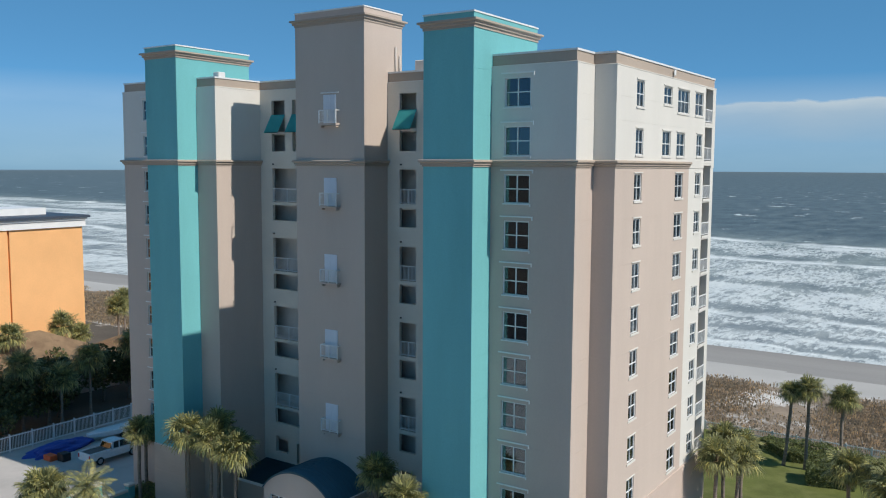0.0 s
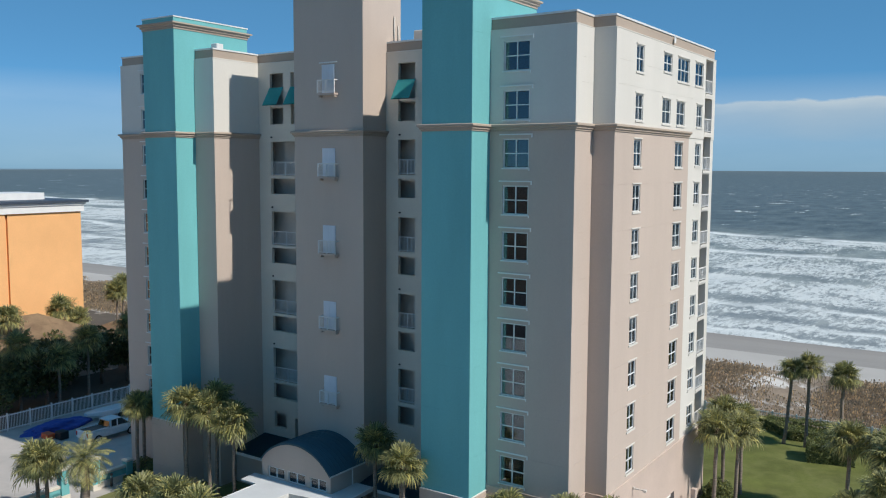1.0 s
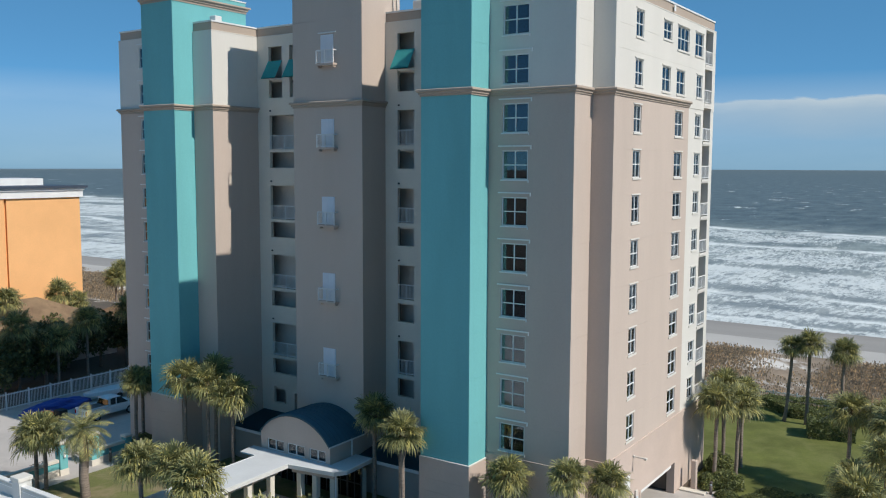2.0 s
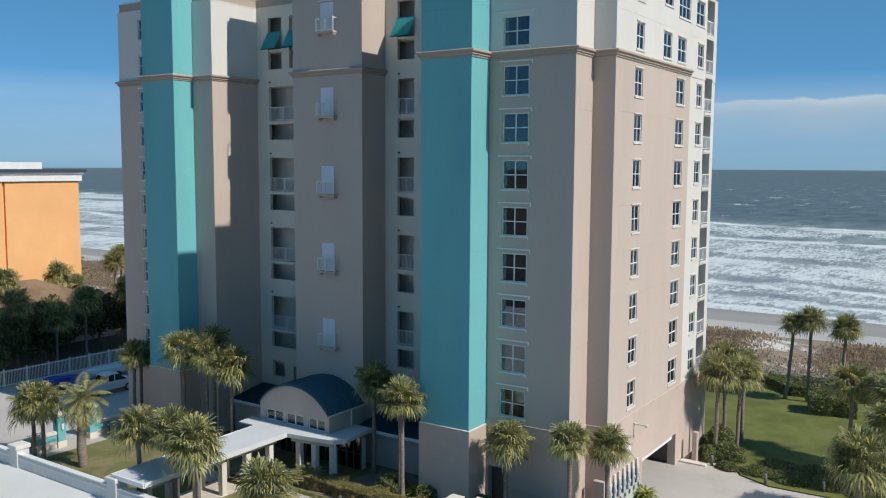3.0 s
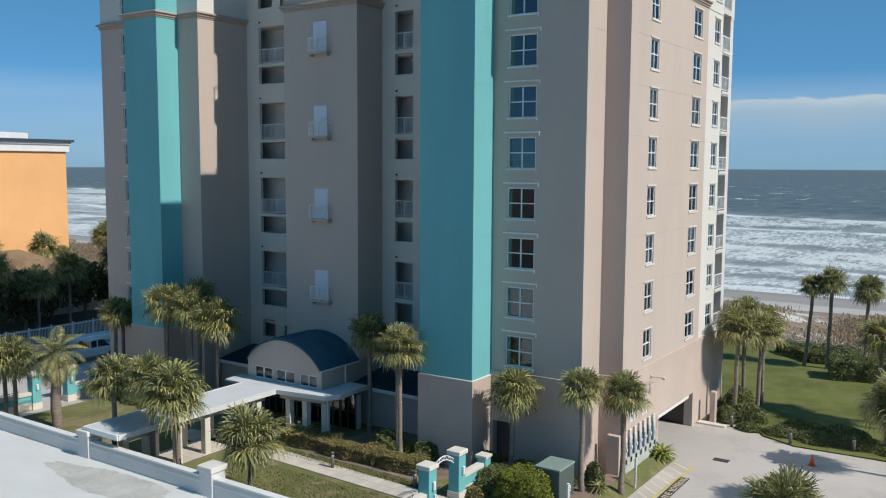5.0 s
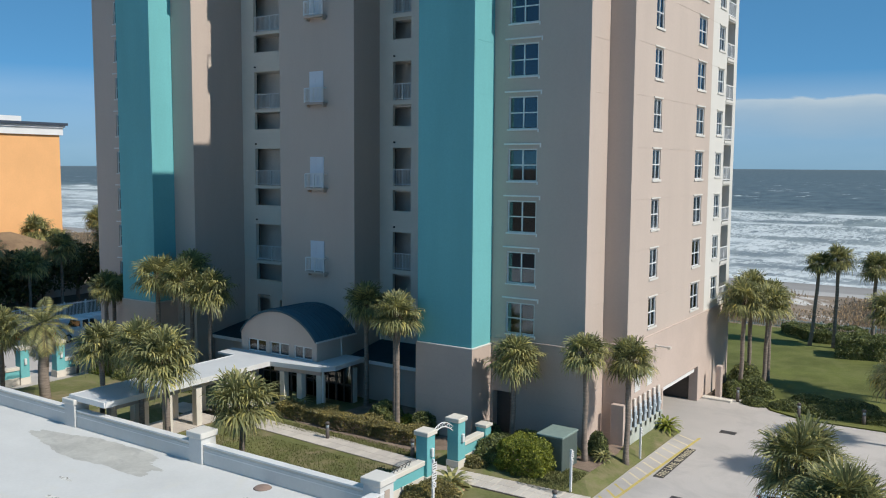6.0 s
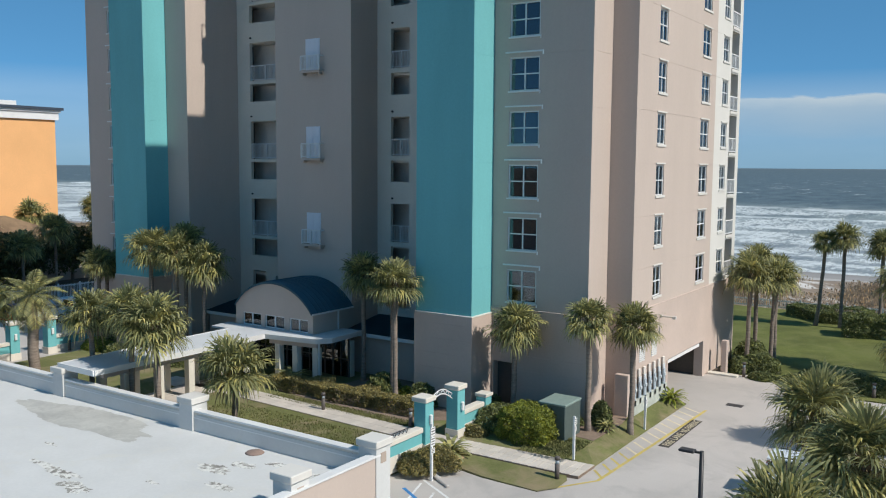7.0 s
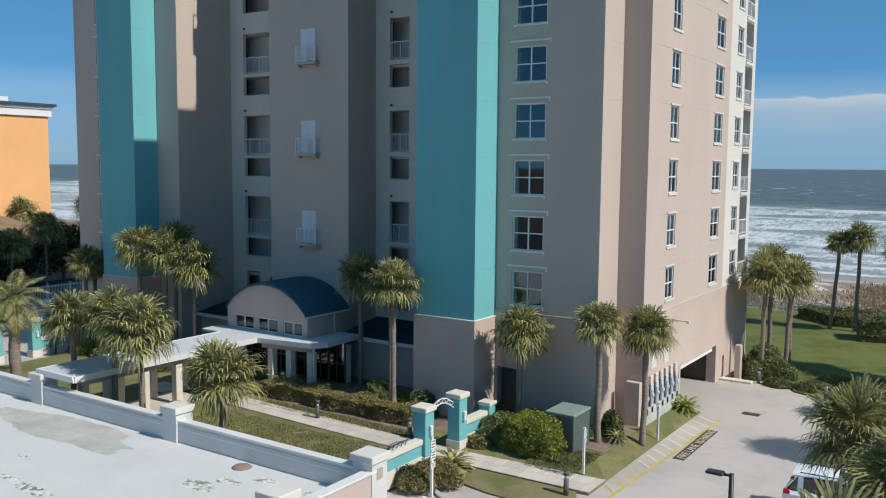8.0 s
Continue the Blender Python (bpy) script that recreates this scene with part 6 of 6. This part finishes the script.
blotch("silt_stain", -12.2, -15.9, 5.2, 1.15, RZ + 0.004, PUDDLE_STAIN, low, 1.3, 220, 0.25)
for k, (x, y, rx, ry) in enumerate(((-1.0, -16.0, 0.55, 0.3), (0.1, -15.2, 0.6, 0.22), (-1.6, -17.0, 0.8, 0.35), (0.0, -18.2, 0.7, 0.25), (-6.4, -20.8, 1.2, 0.3), (-8.2, -20.6, 0.7, 0.2), (-4.6, -21.4, 1.0, 0.35), (-10.0, -19.0, 0.4, 0.15), (2.2, -15.2, 0.3, 0.15), (-2.5, -19.4, 0.35, 0.12))):
    blotch("moss_stain", x, y, rx, ry, RZ + 0.005 + 0.0005 * k, STAIN, low, 4.0 + k)
bm = bmesh.new()
tube(bm, [(-1.8, -14.65, RZ), (-1.8, -14.65, RZ + 0.05), (-1.8, -14.65, RZ + 0.1)], [0.42, 0.36, 0.1], 14)
part("roof_drain", bm, RUST, low, "brown domed roof drain")

# ---------------------------------------------------------------- orange building and brown roofs
og = thing("orange_building", "tall orange stucco hotel with a white cornice", "building")
part("wall", boxes((-118, -88.4, -60, 30.6, 0, 19.9)), ORANGE, og)
part("wall_pier", boxes((-88.4, -88.0, 19.4, 30.6, 0, 19.9), (-88.4, -87.9, 16.5, 19.0, 0, 19.9)), ORANGE, og)
part("frieze", boxes((-118, -87.7, -60, 31.0, 19.9, 20.9)), CAP, og, "broad white cornice band")
part("frieze_step", boxes((-118, -87.5, -60, 31.2, 20.9, 21.25)), CAP, og)
part("roof_edge", boxes((-118, -87.2, -60, 31.5, 21.25, 21.6)), SLATE, og, "dark slate-blue roof edge")
part("roof_hut", boxes((-100, -93, 20.5, 28, 21.6, 22.6)), CAP, og)


def hip_roof(name, x0, x1, y0, y1, z0, z1, label):
    ob = thing(name, label, "house")
    bm = bmesh.new()
    w = min(x1 - x0, y1 - y0) / 2
    v = [bm.verts.new(c) for c in ((x0, y0, z0), (x1, y0, z0), (x1, y1, z0), (x0, y1, z0))]
    if x1 - x0 > y1 - y0:
        rg = [bm.verts.new((x0 + w, (y0 + y1) / 2, z1)), bm.verts.new((x1 - w, (y0 + y1) / 2, z1))]
        fs = ((v[0], v[1], rg[1], rg[0]), (v[2], v[3], rg[0], rg[1]), (v[1], v[2], rg[1]), (v[3], v[0], rg[0]))
    else:
        rg = [bm.verts.new(((x0 + x1) / 2, y0 + w, z1)), bm.verts.new(((x0 + x1) / 2, y1 - w, z1))]
        fs = ((v[1], v[2], rg[1], rg[0]), (v[3], v[0], rg[0], rg[1]), (v[0], v[1], rg[0]), (v[2], v[3], rg[1]))
    for f in fs:
        bm.faces.new(f)
    bm.faces.new(v[::-1])
    part("roof", bm, BROWN_ROOF, ob, "brown shingle hip roof")
    part("wall", boxes((x0 + 0.7, x1 - 0.7, y0 + 0.7, y1 - 0.7, 0, z0)), TAN_BASE, ob)


hip_roof("low_house", -84, -69, 4, 24, 4.2, 7.6, "low house with a brown hipped roof among trees")
hip_roof("low_house", -80, -70, 26, 38, 3.6, 6.0, "smaller low house with a brown hipped roof")


# ---------------------------------------------------------------- fences
def picket_fence(name, x0, y0, x1, y1, h, pitch, label, group=""):
    L = math.hypot(x1 - x0, y1 - y0)
    ob = thing(name, label, "fence", group, at=(x0, y0, 0), turn=math.degrees(math.atan2(y1 - y0, x1 - x0)))
    n = round(L / 2.4)
    for k in range(n + 1):
        x = L * k / n
        part("fence_post", boxes((x - 0.06, x + 0.06, -0.06, 0.06, -0.1, h + 0.1)), WHITE, ob)
    part("rails", boxes((0, L, -0.025, 0.025, 0.18, 0.28), (0, L, -0.025, 0.025, h - 0.2, h - 0.1)), WHITE, ob)
    verts, faces = [], []
    m = round(L / pitch)
    bm = bmesh.new()
    for k in range(m):
        x = L * (k + 0.5) / m
        box(bm, x - 0.022, x + 0.022, -0.047, -0.027, 0.1, h)
    pk = part("pickets", bm, WHITE, ob)
    tagged(pk, kind="stuff")


picket_fence("picket_fence", -55.2, -26, -55.0, 24, 1.75, 0.16, "tall white metal picket fence along the court")
picket_fence("beach_fence", -2, 48.6, 34, 48.6, 1.0, 0.2, "low pale picket fence before the dunes")

# ---------------------------------------------------------------- bollards, signs, cabinet, lamp
for x, y, z in ((8.5, -6.3, 0.13), (-6.5, -5.0, G), (-0.7, -4.75, G), (10.2, 18.2, 0), (14.5, 16.5, 0), (18.2, 17.2, 0), (-33.2, -3.2, 0.2)):
    b = thing("bollard_light", "brown bollard light beside the path", "bollard", "bollard lights", at=(x, y, z))
    bm = bmesh.new()
    tube(bm, [(0, 0, -0.1), (0, 0, 0.66)], [0.11, 0.11], 12)
    part("stem", bm, BOLLARD, b)
    bm = bmesh.new()
    tube(bm, [(0, 0, 0.66), (0, 0, 0.84)], [0.085, 0.085], 12)
    part("lens", bm, MARKER_GREY, b)
    bm = bmesh.new()
    tube(bm, [(0, 0, 0.84), (0, 0, 0.97), (0, 0, 1.0)], [0.12, 0.12, 0.08], 12)
    part("cap", bm, BOLLARD, b)


def sign_post(x, y, z, h, label, panels, turn=0):
    s = thing("sign_post", label, "sign", at=(x, y, z), turn=turn)
    part("post", boxes((-0.05, 0.05, -0.05, 0.05, -0.1, h)), WHITE, s)
    for k, (z0, w, hh) in enumerate(panels):
        p = part("panel", boxes((0.055, 0.075, -w / 2, w / 2, z0, z0 + hh)), WHITE, s)
        part("bars", boxes(*[(0.0755, 0.079, -w / 2 + 0.04, w / 2 - 0.04, z0 + hh * (0.2 + 0.3 * q), z0 + hh * (0.32 + 0.3 * q)) for q in range(3)]), BOLLARD, p)


sign_post(8.15, -3.85, 0.3, 2.0, "slim white post with small notice boards", [(1.6, 0.3, 0.3), (1.3, 0.2, 0.22)])
sign_post(9.05, 3.0, 0.1, 1.75, "slim white post with small notice boards", [(1.35, 0.3, 0.26)])
sign_post(3.9, -9.5, 0, 2.6, "white sign post with three stacked notices", [(2.05, 0.34, 0.4), (1.6, 0.34, 0.38), (1.25, 0.3, 0.25)])

cab = thing("transformer_cabinet", "dark green utility transformer cabinet on the lawn", "utility cabinet", at=(6.2, -1.4, G))
part("body", bevel(boxes((-0.72, 0.72, -0.9, 0.9, -0.1, 1.72)), 0.03), GREEN_BOX, cab)
part("lid", bevel(boxes((-0.76, 0.76, -0.94, 0.94, 1.72, 1.84)), 0.03), GREEN_TOP, cab, "paler green sloping lid")
part("door_seam", boxes((-0.02, 0.02, -0.915, -0.901, 0.1, 1.6)), BLACK_METAL, cab)
part("handle", boxes((-0.55, -0.48, -0.94, -0.902, 0.9, 1.1)), BLACK_METAL, cab)

lamp = thing("street_lamp", "black parking lamp post with a flat head", "street lamp", at=(17.5, -15.0, 0))
bm = bmesh.new()
tube(bm, [(0, 0, -0.1), (0, 0, 5.53)], [0.085, 0.065], 10)
part("pole", bm, BLACK_METAL, lamp)
part("arm", boxes((-0.24, 0.0, -0.03, 0.03, 5.44, 5.5)), BLACK_METAL, lamp)
part("head", bevel(boxes((-0.68, -0.2, -0.15, 0.15, 5.44, 5.52)), 0.025), BLACK_METAL, lamp)

# row of upright marker panels on a low wall beside the garage
mw = thing("marker_wall", "low mottled pale wall carrying a row of upright panels", "wall", at=(8.0, 0, G))
part("wall", boxes((-0.1, 0.1, 3.9, 9.1, -0.3, 0.82)), PLINTH, mw)
part("return_wall", bevel(boxes((-0.9, -0.13, 3.42, 3.8, -0.3, 2.3)), 0.02), TAN_BASE, mw)
for k in range(7):
    y = 4.0 + k * 0.77
    p = part("panel", bevel(boxes((0.0, 0.1, y - 0.15, y + 0.15, 0.5, 1.75)), 0.02), MARKER_GREY, mw, "grey-blue upright panel")
    part("panel_board", bevel(boxes((-0.1, -0.02, y + 0.1, y + 0.4, 0.83, 1.95)), 0.02), PALE_GREY, p, "pale grey backing board")
    part("panel_head", bevel(boxes((-0.15, -0.04, y + 0.06, y + 0.34, 1.96, 2.4)), 0.02), LOGGIA, p, "taupe upright head")
    part("knob", bevel(boxes((0.1, 0.17, y - 0.09, y + 0.09, 1.32, 1.5)), 0.02), PALE_GREY, p)

# pillar, kerb and small things at the tower's corner
solid("stone_pillar", bevel(boxes((8.6, 9.0, 18.3, 18.7, -0.1, 2.3)), 0.05), TAN_BASE, "slim tan pillar at the garage corner", "pillar")
solid("kerb", bevel(boxes((7.9, 9.9, 17.6, 18.2, -0.1, 0.14)), 0.03), RECESS, "pale kerb beside the garage", "kerb")
cone = thing("traffic_cone", "orange traffic cone on the drive", "traffic cone", at=(16.5, 13.0, 0))
bm = bmesh.new()
tube(bm, [(0, 0, 0.03), (0, 0, 0.7)], [0.17, 0.04], 14)
part("body", bm, ORANGE_CONE, cone)
part("foot", bevel(boxes((-0.22, 0.22, -0.22, 0.22, 0, 0.04)), 0.01), ORANGE_CONE, cone)


# ---------------------------------------------------------------- vehicles
def loft(bm, sections):
    """Rings of equal count joined along the length; flat caps."""
    rings = [[bm.verts.new(p) for p in s] for s in sections]
    n = len(rings[0])
    for a, b in zip(rings, rings[1:]):
        for k in range(n):
            bm.faces.new((a[k], a[(k + 1) % n], b[(k + 1) % n], b[k]))
    bm.faces.new(rings[0][::-1])
    bm.faces.new(rings[-1])


def wheels(parent, xs_, half, rad):
    for x in xs_:
        for s in (-1, 1):
            bm = bmesh.new()
            tube(bm, [(x, s * (half - 0.12), rad), (x, s * half, rad)], [rad, rad], 20)
            w = part("wheel", bm, TYRE, parent)
            bm = bmesh.new()
            tube(bm, [(x, s * half, rad), (x, s * (half + 0.015), rad)], [rad * 0.62, rad * 0.58], 14)
            part("rim", bm, RIM, w)


def section(x, w, z0, z1, c=0.12):
    return [(x, -w + c, z0), (x, w - c, z0), (x, w, z0 + c), (x, w, z1 - c), (x, w - c, z1), (x, -w + c, z1), (x, -w, z1 - c), (x, -w, z0 + c)]


suv = thing("parked_suv", "white parked suv with dark glass and red tail lights", "car", at=(18.6, -2.1, 0), turn=2)
bm = bmesh.new()
loft(bm, [section(-2.3, 0.82, 0.5, 0.95), section(-2.2, 0.9, 0.35, 1.05), section(-1.2, 0.93, 0.3, 1.08), section(1.0, 0.93, 0.3, 1.05), section(1.9, 0.9, 0.32, 0.98), section(2.35, 0.78, 0.4, 0.85)])
part("body", bm, CAR_WHITE, suv)
bm = bmesh.new()
loft(bm, [section(-2.12, 0.78, 1.04, 1.15, 0.05), section(-1.75, 0.72, 1.04, 1.68, 0.08), section(-1.0, 0.74, 1.04, 1.74, 0.1), section(0.3, 0.74, 1.03, 1.7, 0.1), section(1.15, 0.8, 1.02, 1.1, 0.03)])
cabin = part("cabin", bm, CAR_GLASS, suv, "dark tinted glass house")
part("cabin_lining", boxes((-1.7, 0.3, -0.66, 0.66, 1.0, 1.5)), INTERIOR_SHADE, cabin)
bm = bmesh.new()
loft(bm, [section(-1.98, 0.72, 1.62, 1.74, 0.05), section(-1.0, 0.72, 1.7, 1.79, 0.03), section(0.3, 0.7, 1.66, 1.75, 0.03), section(0.55, 0.66, 1.58, 1.62, 0.01)])
part("roof", bm, CAR_WHITE, suv)
part("sunroof", boxes((-0.3, 0.25, -0.4, 0.4, 1.76, 1.785)), CAR_GLASS, suv)
for b in ((-1.75, -1.55, -0.785, -0.74, 1.04, 1.66), (-1.75, -1.55, 0.74, 0.785, 1.04, 1.66), (-0.55, -0.45, -0.79, -0.745, 1.04, 1.68), (-0.55, -0.45, 0.745, 0.79, 1.04, 1.68)):
    part("pillar", boxes(b), CAR_WHITE, suv)
for s in (-1, 1):
    part("tail_light", bevel(boxes((-2.27, -2.0, s * 0.8 - 0.1, s * 0.8 + 0.12, 0.9, 1.1)), 0.03), RED_LENS, suv)
    part("roof_rail", boxes((-1.7, 0.2, s * 0.64 - 0.02, s * 0.64 + 0.02, 1.8, 1.83)), BLACK_METAL, suv)
wheels(suv, (-1.4, 1.4), 0.93, 0.36)

truck = thing("pickup_truck", "white pickup truck parked in the shaded court", "truck", at=(-45.2, 4.9, 0), turn=90)
bm = bmesh.new()
loft(bm, [section(-2.9, 0.95, 0.55, 1.2, 0.06), section(-0.6, 0.97, 0.45, 1.22, 0.08), section(1.2, 0.97, 0.45, 1.2, 0.08), section(2.5, 0.95, 0.5, 1.15, 0.1), section(2.9, 0.85, 0.55, 1.05, 0.1)])
part("body", bm, CAR_WHITE, truck)
part("bed", boxes((-2.8, -0.65, -0.8, 0.8, 1.221, 1.235)), BOLLARD, truck, "dark load bed")
for b in ((-2.88, -0.6, -0.97, -0.82, 1.2, 1.34), (-2.88, -0.6, 0.82, 0.97, 1.2, 1.34), (-2.92, -2.82, -0.82, 0.82, 1.2, 1.34)):
    part("bed_rail", boxes(b), CAR_WHITE, truck)
bm = bmesh.new()
loft(bm, [section(-0.6, 0.84, 1.2, 1.3, 0.04), section(-0.35, 0.8, 1.2, 1.86, 0.08), section(0.9, 0.8, 1.2, 1.88, 0.08), section(1.7, 0.86, 1.2, 1.26, 0.02)])
cabin = part("cabin", bm, CAR_GLASS, truck, "dark cab glass")
part("cabin_lining", boxes((-0.3, 0.9, -0.7, 0.7, 1.2, 1.7)), INTERIOR_SHADE, cabin)
bm = bmesh.new()
loft(bm, [section(-0.5, 0.8, 1.8, 1.9, 0.04), section(0.2, 0.8, 1.86, 1.95, 0.04), section(0.95, 0.78, 1.84, 1.92, 0.04)])
part("roof", bm, CAR_WHITE, truck)
for b in ((-0.45, -0.25, -0.86, -0.8, 1.2, 1.85), (-0.45, -0.25, 0.8, 0.86, 1.2, 1.85), (0.35, 0.45, -0.87, -0.81, 1.2, 1.86), (0.35, 0.45, 0.81, 0.87, 1.2, 1.86)):
    part("pillar", boxes(b), CAR_WHITE, truck)
for s in (-1, 1):
    part("tail_light", boxes((-2.93, -2.88, s * 0.86 - 0.08, s * 0.86 + 0.08, 0.8, 1.18)), RED_LENS, truck)
wheels(truck, (-1.8, 1.85), 0.97, 0.4)

bm = bmesh.new()
bmesh.ops.create_icosphere(bm, subdivisions=4, radius=1.0)
for v in bm.verts:
    k = 1 + 0.3 * noise.noise(v.co * 1.8) + 0.12 * noise.noise(v.co * 5)
    v.co = Vector((v.co.x * 1.5 * k, v.co.y * 3.4 * k, max(-0.1, v.co.z * 0.95 * k)))
solid("tarpaulin_cover", bm, BLUE_TARP, "heap covered with a crumpled blue tarpaulin", "tarpaulin", at=pose(-51.6, 3.6, 0))
bm = bmesh.new()
loft(bm, [section(-3, 0.3, 0.6, 0.9, 0.05), section(-1.5, 0.8, 0.4, 1.0, 0.1), section(1.5, 0.9, 0.4, 1.05, 0.1), section(2.6, 0.8, 0.5, 1.1, 0.1)])
boat = solid("small_boat", bm, CAR_WHITE, "white covered boat on a trailer", "boat", at=pose(-51.0, 9.5, 0, 0, 0, 80))
bm = bmesh.new()
tube(bm, [(0.4, -0.95, 0.28), (0.4, -0.8, 0.28)], [0.28, 0.28], 14)
tube(bm, [(0.4, 0.8, 0.28), (0.4, 0.95, 0.28)], [0.28, 0.28], 14)
part("trailer_wheels", bm, TYRE, boat)
solid("crate", bevel(boxes((-0.6, 0.6, -0.4, 0.4, 0, 0.55)), 0.04), ORANGE_CONE, "orange plastic crate on the court", "crate", at=pose(-49.6, 1.2, 0))
solid("waste_bin", bevel(boxes((-0.5, 0.5, -0.45, 0.45, 0, 0.8)), 0.05), BLACK_METAL, "black plastic bin on the court", "bin", at=pose(-48.4, 1.9, 0))
